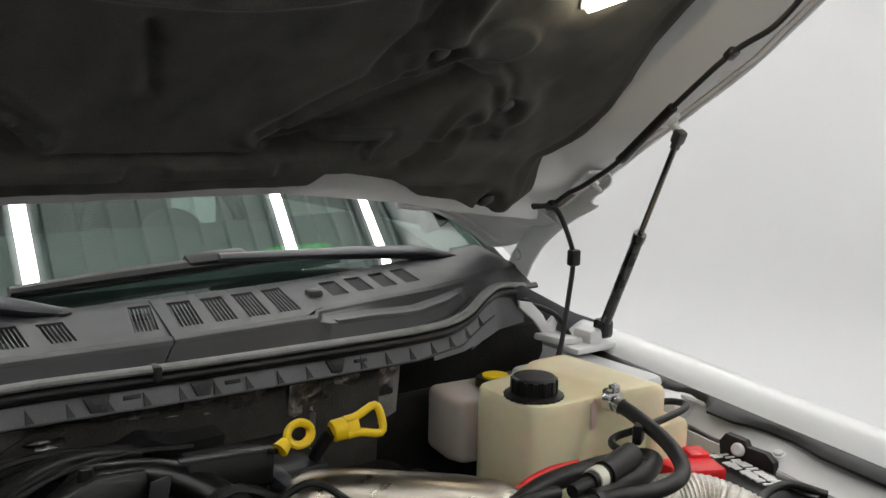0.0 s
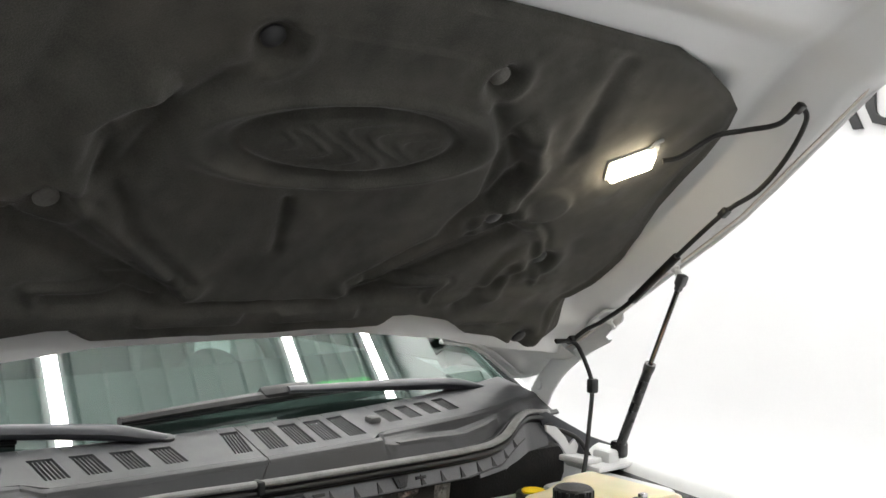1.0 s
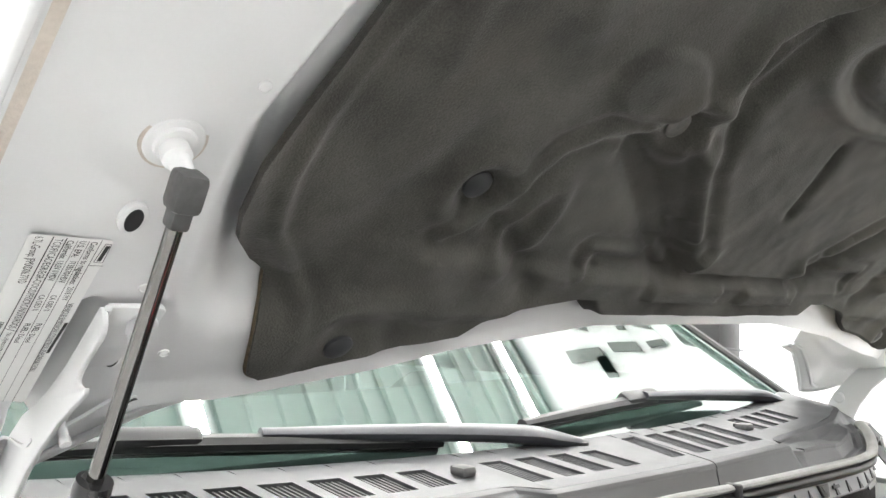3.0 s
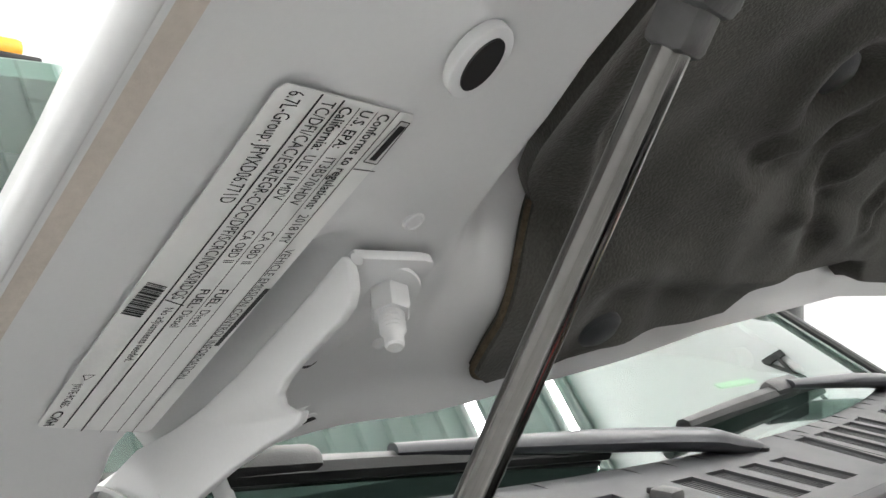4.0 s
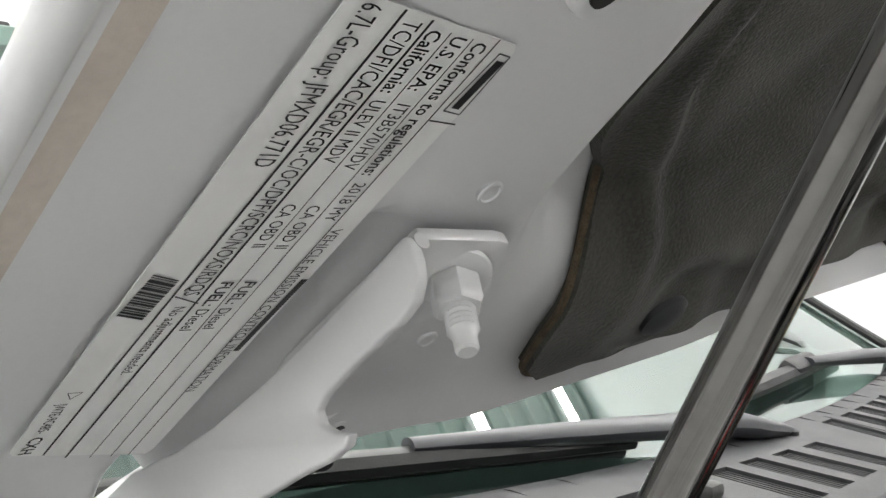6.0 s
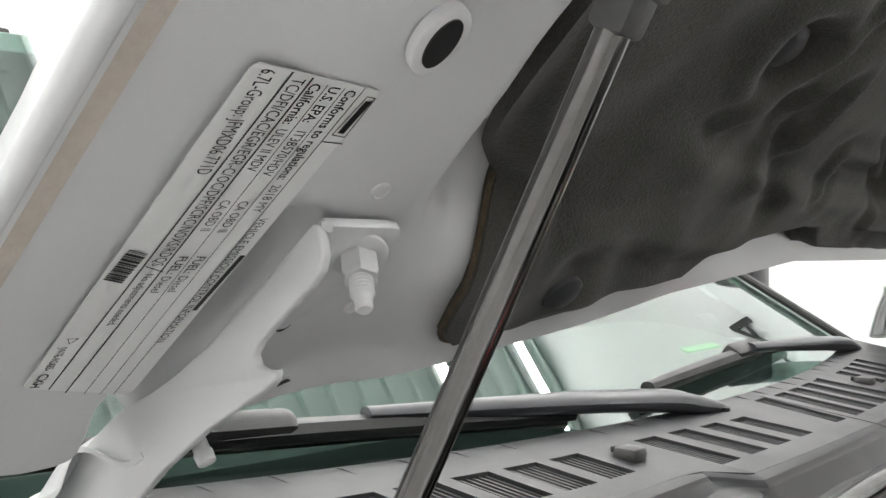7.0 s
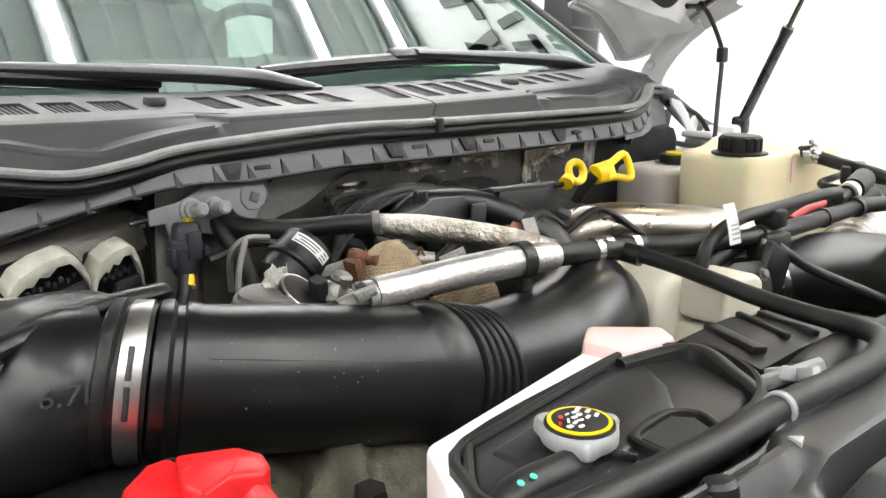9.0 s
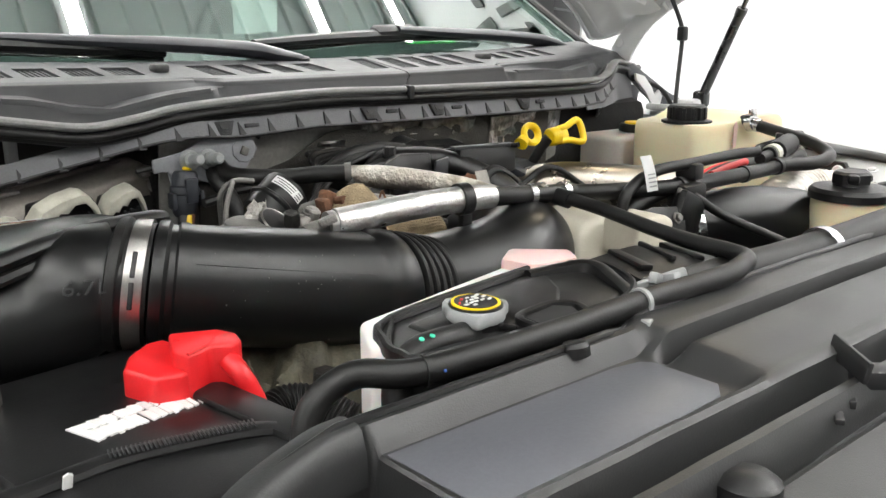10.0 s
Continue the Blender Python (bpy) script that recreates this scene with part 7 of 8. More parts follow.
part("valve_cover", box((0.22, 0.93, 1.225), (0.26, 0.20, 0.06), 0.015), DARK, eng)
part("valve_cover", box((-0.30, 1.0, 1.225), (0.22, 0.14, 0.06), 0.015), DARK, eng)

# turbo and its actuator
act = thing("turbo_actuator", (-0.33, 0.93, 1.29), "round black turbo actuator with a printed label", "actuator")
AC = Vector((-0.321, 0.920, 1.331))
AA = Vector((0.74, 0.12, 0.52)).normalized()
part("can", lathe([(0.012, -0.036), (0.020, -0.034), (0.0255, -0.028), (0.0265, -0.014), (0.0295, -0.012), (0.0300, -0.009), (0.0270, -0.007), (0.0270, 0.014), (0.0255, 0.0175), (0.0215, 0.0185), (0.0205, 0.0165), (0.001, 0.0165)], AC, AA, 48), BLACK, act)
up_ = Vector((-0.20, -0.80, 0.42))
up_ = (up_ - AA * up_.dot(AA)).normalized()
si_ = AA.cross(up_)


def on_can(a, h, r=0.0273):
    return AC + AA * h + (up_ * math.cos(a) + si_ * math.sin(a)) * r


part("label", sheet(lambda a, h: on_can(a, h), np.linspace(-0.75, 0.75, 14), [0.002, 0.0125]), PAPER, act, "white printed label")
for a0, a1, h0 in ((0.40, 0.66, 0.0032), (0.40, 0.66, 0.0062), (0.42, 0.62, 0.0095), (-0.66, 0.30, 0.0092), (-0.50, 0.28, 0.0063), (-0.66, 0.24, 0.0034)):
    part("bar", sheet(lambda a, h: on_can(a, h, 0.0275), np.linspace(a0, a1, 8), [h0, h0 + 0.0011]), INK_AND_SHADE, act)
part("clevis", prism([(-0.03, -0.012), (0.02, -0.018), (0.03, 0.004), (-0.026, 0.012)], 0, 0.006, 0.0015, axes(AC - AA * 0.040 + Vector((0, 0, -0.012)), (0.6, -0.4, 0.2), (0.1, 0.5, 0.8))), DARK, act)
part("link_rod", tube([(-0.362, 0.945, 1.352), (-0.372, 0.930, 1.350), (-0.388, 0.912, 1.335), (-0.400, 0.895, 1.315)], 0.0028, 8), DULL, act)
tb = thing("turbocharger", (-0.34, 0.87, 1.24), "dull cast metal turbocharger housing with flanges", "turbocharger")
part("housing", lathe([(0.030, -0.05), (0.030, -0.006), (0.0285, -0.003), (0.0285, 0.0), (0.0255, 0.002), (0.0245, 0.006), (0.020, 0.009), (0.001, 0.009)], (-0.391, 0.862, 1.318), (0.1, -0.15, 1), 40), DULL, tb)
part("ring", lathe([(0.019, -0.02), (0.020, 0.0), (0.0215, 0.001), (0.0215, 0.005), (0.018, 0.006), (0.001, 0.0045)], (-0.362, 0.858, 1.318), (0.35, -0.55, 0.75), 36), BLACK, tb, "black disc with a dull rim")
part("ring_rim", tube(ring_pts((-0.3605, 0.8555, 1.3215), (0.35, -0.55, 0.75), 0.0205), 0.0013, 6, 1, caps=False), BAND, tb)
random.seed(8)
tab = bmesh.new()
bmesh.ops.create_grid(tab, x_segments=9, y_segments=9, size=1.0)
for v in tab.verts:
    x, y = v.co.x, v.co.y
    w = 0.013 * (1 - 0.25 * y) * (1 + 0.25 * noise.noise((x * 2, y * 2, 7)))
    v.co = Vector((-0.376 + x * w + 0.004 * y, 0.872 + 0.004 * y - 0.006 * (1 - x * x) + 0.004 * noise.noise((x * 3, y * 3, 1)), 1.330 + 0.013 * y * (1 + 0.5 * noise.noise((x * 2.5, 3, y)) * (1 if y > 0.4 else 0))))
bmesh.ops.solidify(tab, geom=tab.faces[:], thickness=0.002)
part("heat_tab", tab, TORN, tb, "torn pale heat shield tab", angle=20)
part("nut", lathe([(0.0095, -0.012), (0.0095, 0.008), (0.0075, 0.011), (0.001, 0.011)], (-0.347, 0.852, 1.322), (-0.2, -0.35, 1), 6), DARK, tb)
part("flange", join(box((-0.331, 0.852, 1.316), (0.026, 0.022, 0.020), 0.006, turned(10, 20, 30)), lathe([(0.0085, 0), (0.0085, 0.010), (0.006, 0.012), (0.001, 0.012)], (-0.327, 0.848, 1.323), (0.2, -0.4, 1), 16), box((-0.318, 0.846, 1.312), (0.024, 0.016, 0.012), 0.004, turned(0, 25, 10)), tube([(-0.338, 0.85, 1.322), (-0.352, 0.86, 1.312), (-0.36, 0.865, 1.295)], 0.007, 10)), CAST, tb, "cast flange with bolts")
for p in ((-0.331, 0.846, 1.330), (-0.312, 0.842, 1.318)):
    part("bolt", hex_bolt(p, (0.1, -0.5, 1), 0.0045, 0.005), DULL, tb)
part("outlet", tube([(-0.30, 0.89, 1.28), (-0.26, 0.875, 1.298), (-0.21, 0.85, 1.29), (-0.17, 0.84, 1.25)], 0.024, 22, 6), DARK, tb)


def heat_wrap(c, axis, r, h):
    """A woven sleeve: crossed cords round a tan core."""
    c, axis = Vector(c), Vector(axis).normalized()
    rot = Vector((0, 0, 1)).rotation_difference(axis).to_matrix()
    rad = lambda z: r * math.sqrt(max(0.2, 1 - (z / h) ** 2 * 0.7))
    core = part("heat_wrap", lathe([(rad(z) * 0.96, z) for z in np.linspace(-h, h, 9)], c, axis, 28), WRAP_DARK, tb, "woven tan heat wrap")
    for k in range(40):
        for s in (1, -1):
            a0 = 2 * math.pi * k / 40
            part("cord", tube([c + rot @ Vector((rad(z) * math.cos(a0 + s * z / h * 0.8), rad(z) * math.sin(a0 + s * z / h * 0.8), z)) for z in np.linspace(-h, h, 9)], 0.0017, 5, 1), WRAP, core)


heat_wrap((-0.255, 0.868, 1.318), (0.55, -0.35, 0.6), 0.027, 0.026)
heat_wrap((-0.212, 0.812, 1.300), (0.7, -0.2, -0.4), 0.026, 0.030)
part("bracket", join(box((-0.284, 0.878, 1.330), (0.026, 0.014, 0.024), 0.004, turned(0, 25, 20)), box((-0.292, 0.872, 1.322), (0.010, 0.020, 0.030), 0.003, turned(0, -15, 0)), lathe([(0.005, 0), (0.005, 0.012), (0.001, 0.012)], (-0.278, 0.870, 1.332), (0.2, -1, 0.2), 12)), RUST, tb, "rusty bracket")
part("spring_wire", tube([(-0.222, 0.868, 1.326), (-0.219, 0.866, 1.336), (-0.217, 0.864, 1.331), (-0.214, 0.863, 1.325)], 0.0013, 6), RUST, tb)
part("tube_stub", tube([(-0.232, 0.882, 1.326), (-0.205, 0.862, 1.322)], 0.008, 14, 1), CAST, tb)
part("tube_stub", tube([(-0.190, 0.868, 1.316), (-0.170, 0.855, 1.326)], 0.006, 12, 1), CAST, tb)
part("strip", prism([(-0.03, 0), (0.022, 0), (0.030, 0.010), (-0.022, 0.010)], 0, 0.003, 0.001, axes((-0.305, 0.895, 1.318), (1, -0.6, 0.35), (0, 0.3, 1))), DULL, tb)
part("shield", sheet(lambda a, k: Vector((-0.095 + 0.045 * a, 0.885 - 0.02 * k, 1.331 + 0.006 * math.sin(a * 3) - 0.02 * k + 0.005 * noise.noise((a * 6, k * 5, 2)))), np.linspace(0, 1, 10), np.linspace(0, 1, 6), thick=(0, 0, -0.002)), RUST, tb, "rusty torn shield")
part("shield_flap", sheet(lambda a, k: Vector((-0.062 + 0.020 * a, 0.880 - 0.012 * k, 1.340 - 0.024 * k + 0.004 * noise.noise((a * 5, k * 5, 9)))), np.linspace(0, 1, 6), np.linspace(0, 1, 6), thick=(0, 0, -0.002)), TORN, tb)
part("feed_line", tube([(-0.365, 0.97, 1.30), (-0.372, 0.955, 1.338), (-0.358, 0.950, 1.352), (-0.335, 0.948, 1.350)], 0.0032, 8), DULL, tb)
pump = thing("thermostat_housing", (-0.02, 0.735, 1.21), "cream moulded housing behind the intake duct", "housing")
part("body", prism([(-0.062, -0.055), (0.035, -0.055), (0.040, 0.030), (0.022, 0.050), (-0.045, 0.050), (-0.062, 0.030)], 0.0, 0.085, 0.012, axes((-0.018, 0.775, 1.262), (1, 0, 0), (0, 0, 1)), 4), ALUM, pump)
part("upper_block", prism([(-0.030, -0.02), (0.034, -0.02), (0.034, 0.016), (0.020, 0.024), (-0.022, 0.024), (-0.030, 0.014)], -0.003, 0.05, 0.006, axes((-0.012, 0.690, 1.290), (1, -0.05, 0), (0, 0, 1)), 3), ALUM, pump)
part("side_block", prism([(-0.026, -0.03), (0.020, -0.03), (0.024, 0.012), (-0.026, 0.018)], -0.006, 0.04, 0.007, axes((-0.020, 0.690, 1.248), (1, -0.05, 0), (0, 0, 1)), 3), ALUM, pump)
for x_, z_, dx_, dz_ in ((-0.018, 1.300, 0.0015, 0.030), (0.006, 1.296, 0.0015, 0.030), (-0.012, 1.262, 0.040, 0.0015)):
    part("web", box((x_, 0.6895, z_), (dx_, 0.006, dz_), 0.0006), ALUM, pump)
part("outlet", lathe([(0.015, 0), (0.016, 0.010), (0.012, 0.013), (0.001, 0.013)], (0.018, 0.688, 1.252), (0, -1, 0.1), 24), ALUM, pump)
# control module and connectors at the firewall
mod = thing("control_module", (-0.50, 1.15, 1.25), "cast grey engine control module with pale latched connectors", "control module")
MX, MO = Vector((1, 0.14, 0.135)).normalized(), Vector((-0.500, 1.137, 1.314))


def ecm(x, out, up):
    """A point of the module: along it, towards the engine, up."""
    return MO + MX * x + Vector((0.10, -1, 0)) * out + Vector((0, 0, up))


case = [(-0.055, -0.05), (-0.055, 0.012), (-0.045, 0.022), (-0.012, 0.018), (0.000, 0.012), (0.006, 0.000), (0.006, -0.030), (-0.004, -0.042), (-0.020, -0.05)]
bm = bmesh.new()
ends = [[bm.verts.new(ecm(x, o * k, u_ * k)) for o, u_ in case] for x, k in ((-0.152, 0.82), (-0.148, 0.95), (-0.14, 1.0), (0.125, 1.0), (0.133, 0.95), (0.137, 0.82))]
for p_, q_ in zip(ends, ends[1:]):
    for j in range(len(case)):
        bm.faces.new((p_[j], q_[j], q_[(j + 1) % len(case)], p_[(j + 1) % len(case)]))
bm.faces.new(ends[0])
bm.faces.new(ends[-1][::-1])
part("case", bm, ECMCAST, mod)
part("rear_flange", sheet(lambda x, k: ecm(x, -0.058 - 0.012 * k, 0.018 - 0.003 * k), np.linspace(-0.15, 0.145, 12), [0, 1], thick=(0, 0, -0.004)), CAST, mod)
part("lid_bead", tube([ecm(x, -0.030, 0.0222) for x in (-0.125, 0.0, 0.115)], 0.0022, 8, 4), ECMCAST, mod)
part("clip_pad", box(ecm(-0.035, -0.022, 0.022), (0.030, 0.014, 0.006), 0.002, turned(8, 0, 8)), CAST, mod)
for x0_, w, up_ in ((-0.066, 0.092, -0.002), (0.012, 0.094, 0.009), (0.086, 0.062, -0.003)):
    m = axes(ecm(x0_, 0.008, -0.012 + up_), MX, (0, -0.30, 1))
    c = part("connector", prism([(-w * 0.44, -0.060), (w * 0.44, -0.060), (w * 0.44, -0.004), (w * 0.36, 0.010), (-w * 0.36, 0.010), (-w * 0.44, -0.004)], -0.014, 0.016, 0.003, m), BLACK, mod, "black plug under a pale latch")
    part("shroud", prism([(-w * 0.10, -0.040), (w * 0.46, -0.036), (w * 0.46, -0.020), (-w * 0.02, -0.024)], 0.014, 0.022, 0.002, m), COWL, c)
    arch = [(-w * 0.50, -0.040), (-w * 0.485, -0.018), (-w * 0.44, 0.000), (-w * 0.33, 0.013), (-w * 0.10, 0.0205), (w * 0.16, 0.0225), (w * 0.27, 0.018), (w * 0.37, 0.002), (w * 0.44, -0.016), (w * 0.47, -0.034)]
    inner = [(-w * 0.475, -0.040), (-w * 0.450, -0.020), (-w * 0.39, -0.007), (-w * 0.27, 0.000), (-w * 0.20, -0.002), (-w * 0.12, 0.006), (-w * 0.02, 0.003), (w * 0.08, 0.011), (w * 0.22, 0.010), (w * 0.33, -0.003), (w * 0.41, -0.018), (w * 0.455, -0.034)]
    part("latch", prism(arch + inner[::-1], 0.002, 0.026, 0.0014, m), PALE, c, "pale arched latch")
    for j in range(9):
        part("terminal", box(m @ Vector((-w * 0.30 + j * w * 0.075, -0.010 - 0.004 * (j % 2), 0.017)), (0.0042, 0.006, 0.006), 0.001), COWL_DARK, c)
for x, o, u_ in ((0.140, 0.006, -0.012), (0.130, 0.0, 0.006), (-0.146, 0.002, -0.012), (-0.118, 0.004, 0.0)):
    part("bolt", join(hex_bolt(ecm(x, o, u_), (0.3, -1, 0.5), 0.0075, 0.009), lathe([(0.0042, 0.008), (0.0042, 0.015), (0.001, 0.016)], ecm(x, o, u_), (0.3, -1, 0.5), 12)), CAST, mod)
ear = part("mount_ear", prism([(-0.012, -0.055), (-0.002, -0.055), (0.002, -0.010), (0.020, 0.004), (0.020, 0.016), (-0.030, 0.008), (-0.030, -0.002), (-0.014, -0.008)], 0, 0.004, 0.0012, axes(ecm(-0.178, 0.012, 0.0), (1, 0.05, 0.1), (0, 0, 1))), PRIMER, mod, "grey painted mounting ear")
tagged(part("inner_bracket", join(prism([(-0.075, -0.030), (0.010, -0.052), (0.038, -0.046), (0.043, -0.010), (0.038, 0.020), (0.006, 0.024), (-0.016, 0.004), (-0.075, -0.006)], -0.003, 0.003, 0.002, axes((-0.762, 1.085, 1.330), (0.85, -0.5, 0.1), (0.2, 0.25, 1))),
                                  prism([(-0.07, 0.0), (0.035, 0.014), (0.035, 0.018), (-0.07, 0.004)], 0.003, 0.016, 0.001, axes((-0.762, 1.085, 1.313), (0.85, -0.5, 0.1), (0.2, 0.25, 1)))), WHITE), "white painted inner fender bracket", "bracket")
plug = thing("harness_plug", (-0.344, 1.105, 1.30), "blue-grey harness plug with yellow-taped wires", "plug")
part("body", join(lathe([(0.011, -0.030), (0.014, -0.026), (0.0165, -0.012), (0.0165, -0.004), (0.0185, -0.002), (0.0185, 0.006), (0.0165, 0.008), (0.0160, 0.022), (0.0135, 0.026), (0.010, 0.027), (0.001, 0.027)], (-0.348, 1.094, 1.318), (0.12, 0.10, 1), 10),
                  box((-0.346, 1.078, 1.322), (0.016, 0.006, 0.030), 0.002), box((-0.366, 1.090, 1.310), (0.006, 0.016, 0.020), 0.002), box((-0.330, 1.090, 1.310), (0.006, 0.016, 0.020), 0.002)), NAVY, plug)
part("yellow_ring", lathe([(0.004, -0.002), (0.0055, -0.002), (0.0055, 0.002), (0.004, 0.002)], (-0.343, 1.094, 1.347), (0.3, -0.1, 1), 14), YELLOW, plug)
part("yellow_tape", tube([(-0.350, 1.084, 1.290), (-0.354, 1.080, 1.280)], 0.0068, 10, 2), YELLOW, plug)
part("copper_tape", tube([(-0.347, 1.084, 1.292), (-0.352, 1.080, 1.276)], 0.0062, 10, 2), RUST, plug)
part("wire", tube([(-0.350, 1.09, 1.30), (-0.365, 1.075, 1.268), (-0.40, 1.05, 1.245)], 0.0075, 10), RUBBER, plug)
part("wire", tube([(-0.340, 1.095, 1.345), (-0.338, 1.10, 1.356), (-0.345, 1.11, 1.36)], 0.003, 6), RUBBER, plug)
# batteries
def battery(c, turn, label, size=1.0):
    m = Matrix.Translation(c) @ turned(0, 0, turn).to_4x4() @ Matrix.Diagonal((size, size, 1, 1))
    b = thing("battery", c, label, "battery", "batteries")

    def put(name, bm, mat, lab=""):
        bmesh.ops.transform(bm, matrix=m, verts=bm.verts)
        return part(name, bm, mat, b, lab)
    put("case", box((0, 0, -0.10), (0.19, 0.28, 0.20), 0.008), BLACK)
    put("lid", box((0, 0, 0.004), (0.185, 0.275, 0.014), 0.005), BLACK)
    put("vent_strip", box((0.07, -0.02, 0.012), (0.03, 0.20, 0.008), 0.003), BLACK)
    put("terminal", lathe([(0.009, 0), (0.008, 0.02), (0.001, 0.02)], (-0.05, 0.10, 0.01), (0, 0, 1), 16), CAST)
    return b, m


bt, bm_ = battery((-0.612, 0.655, 1.238), 8, "black car battery with a white printed label")
random.seed(3)
for i in range(26):
    a_ = i / 26 + random.uniform(-0.008, 0.008)
    for lo_, hi_ in ((0.05, 0.62), (0.68, 1.45)):
        if i > 22 and lo_ < 0.3 or random.random() < 0.03:
            continue
        b0_, b1_, w_ = lo_ + random.uniform(-0.05, 0.05), hi_ + random.uniform(-0.08, 0.08), random.uniform(0.031, 0.041)
        q_ = [Vector((-0.6485, 0.668)).lerp(Vector((-0.554, 0.686)), a_ + e_ + 0.03 * b_).lerp(Vector((-0.6440, 0.646)).lerp(Vector((-0.556, 0.660)), a_ + e_ + 0.03 * b_), b_) for e_, b_ in ((0, b0_), (w_, b0_ + 0.03), (w_, b1_), (0, b1_ + 0.03))]
        part("label_bar", prism([tuple(p) for p in q_], 1.2485, 1.2503, 0.0), PAPER, bt, "worn white label print")
part("front_edge", prism([(-0.66, 0.638), (-0.575, 0.634), (-0.562, 0.640), (-0.560, 0.628), (-0.570, 0.617), (-0.66, 0.622)], 1.20, 1.2465, 0.006, None, 3), BLACK, bt, "rounded front edge of the lid")
rd = thing("terminal_cover", (-0.55, 0.675, 1.25), "glossy red plastic battery terminal cover", "terminal cover", "terminal covers")
part("hood_block", prism([(-0.594, 0.698), (-0.583, 0.666), (-0.5625, 0.660), (-0.540, 0.668), (-0.535, 0.700), (-0.541, 0.742), (-0.556, 0.742), (-0.580, 0.722)], 1.238, 1.2705, 0.0035, None, 3), RED, rd)
part("top_step", prism([(-0.563, 0.677), (-0.559, 0.659), (-0.537, 0.669), (-0.521, 0.657), (-0.512, 0.664), (-0.507, 0.681), (-0.514, 0.700), (-0.549, 0.715)], 1.236, 1.2845, 0.0035, None, 3), RED, rd)
part("ridge", tube([(-0.5585, 0.661, 1.2840), (-0.537, 0.6705, 1.2845), (-0.527, 0.680, 1.2848)], 0.0014, 8, 4), RED, rd)
part("pip", lathe([(0.003, 0), (0.0026, 0.001), (0.0005, 0.0012)], (-0.552, 0.694, 1.2843), (0, 0, 1), 12), RED, rd)
part("cable_boot", tube([(-0.524, 0.664, 1.270), (-0.521, 0.652, 1.262), (-0.514, 0.647, 1.245), (-0.505, 0.645, 1.222), (-0.500, 0.644, 1.210)], [0.0085, 0.0080, 0.0078, 0.0066, 0.0045], 14, 5), RED, rd)
hold = part("battery_strap", tube([(-0.74, 0.596, 1.247), (-0.695, 0.594, 1.250), (-0.64, 0.598, 1.251), (-0.59, 0.590, 1.251), (-0.545, 0.576, 1.250), (-0.52, 0.566, 1.24)], 0.0085, 10, 5, flat=0.7), BLACK)
tagged(hold, "ribbed black battery hold-down strap", "strap")
for i in range(34):
    q_ = Vector((-0.645, 0.5975, 1.2572)).lerp(Vector((-0.552, 0.5785, 1.2568)), i / 33)
    part("rib", box(q_, (0.0012, 0.011, 0.002), 0.0005, turned(0, 0, -12)), COWL, hold)
part("white_tie", prism([(-0.003, -0.03), (0.003, -0.03), (0.003, 0.008), (0.0, 0.010), (-0.003, 0.008)], 0, 0.002, 0.0005, axes((-0.676, 0.586, 1.252), (1, 0, 0), (0, -0.4, 1))), PAPER, hold, "white cable tie end")
for i in range(7):
    part("label_bar", box((-0.652 + 0.0065 * i, 0.576 - 0.0006 * i, 1.2465), (0.0048, 0.004 + 0.001 * (i % 3), 0.0012), 0, turned(20, 0, -8)), PAPER, hold, "small white print")
bt2, _ = battery((0.675, 0.745, 1.235), -3, "black car battery by the driver's side fender", 0.72)
for i in range(20):
    for lo_, hi_ in ((0.0, 0.46), (0.54, 1.0)):
        q_ = Vector((0.712, 0.825)).lerp(Vector((0.684, 0.715)), (i + random.uniform(0.1, 0.3)) / 20)
        w_ = Vector((0.030, -0.012))
        q2_ = Vector((0.712, 0.825)).lerp(Vector((0.684, 0.715)), (i + random.uniform(0.75, 0.95)) / 20)
        if random.random() < 0.15:
            continue
        lo_, hi_ = lo_ + random.uniform(-0.05, 0.08), hi_ + random.uniform(-0.10, 0.05)
        part("label_bar", prism([tuple(q_ + w_ * lo_), tuple(q_ + w_ * hi_), tuple(q2_ + w_ * hi_), tuple(q2_ + w_ * lo_)], 1.2525, 1.2543, 0.0), PAPER, bt2, "worn white label print")
hose("cable_loom", "black cable loom lying over the driver's side battery", [(0.60, 0.66, 1.24), (0.645, 0.690, 1.256), (0.70, 0.690, 1.260), (0.735, 0.655, 1.250)], 0.0055, cat="cable")
rd2 = thing("terminal_cover", (0.655, 0.80, 1.245), "red plastic battery terminal cover on a cable", "terminal cover", "terminal covers")
part("hood_block", join(box((0.640, 0.798, 1.252), (0.080, 0.050, 0.030), 0.007, turned(0, 0, -25)), box((0.672, 0.818, 1.256), (0.032, 0.036, 0.036), 0.007, turned(0, 0, -25)), box((0.612, 0.812, 1.256), (0.03, 0.03, 0.030), 0.006)), RED, rd2)

# radiator cover and front end
rad = thing("radiator_cover", (-0.2, 0.4, 1.25), "dark grey plastic radiator cover panel", "radiator cover")


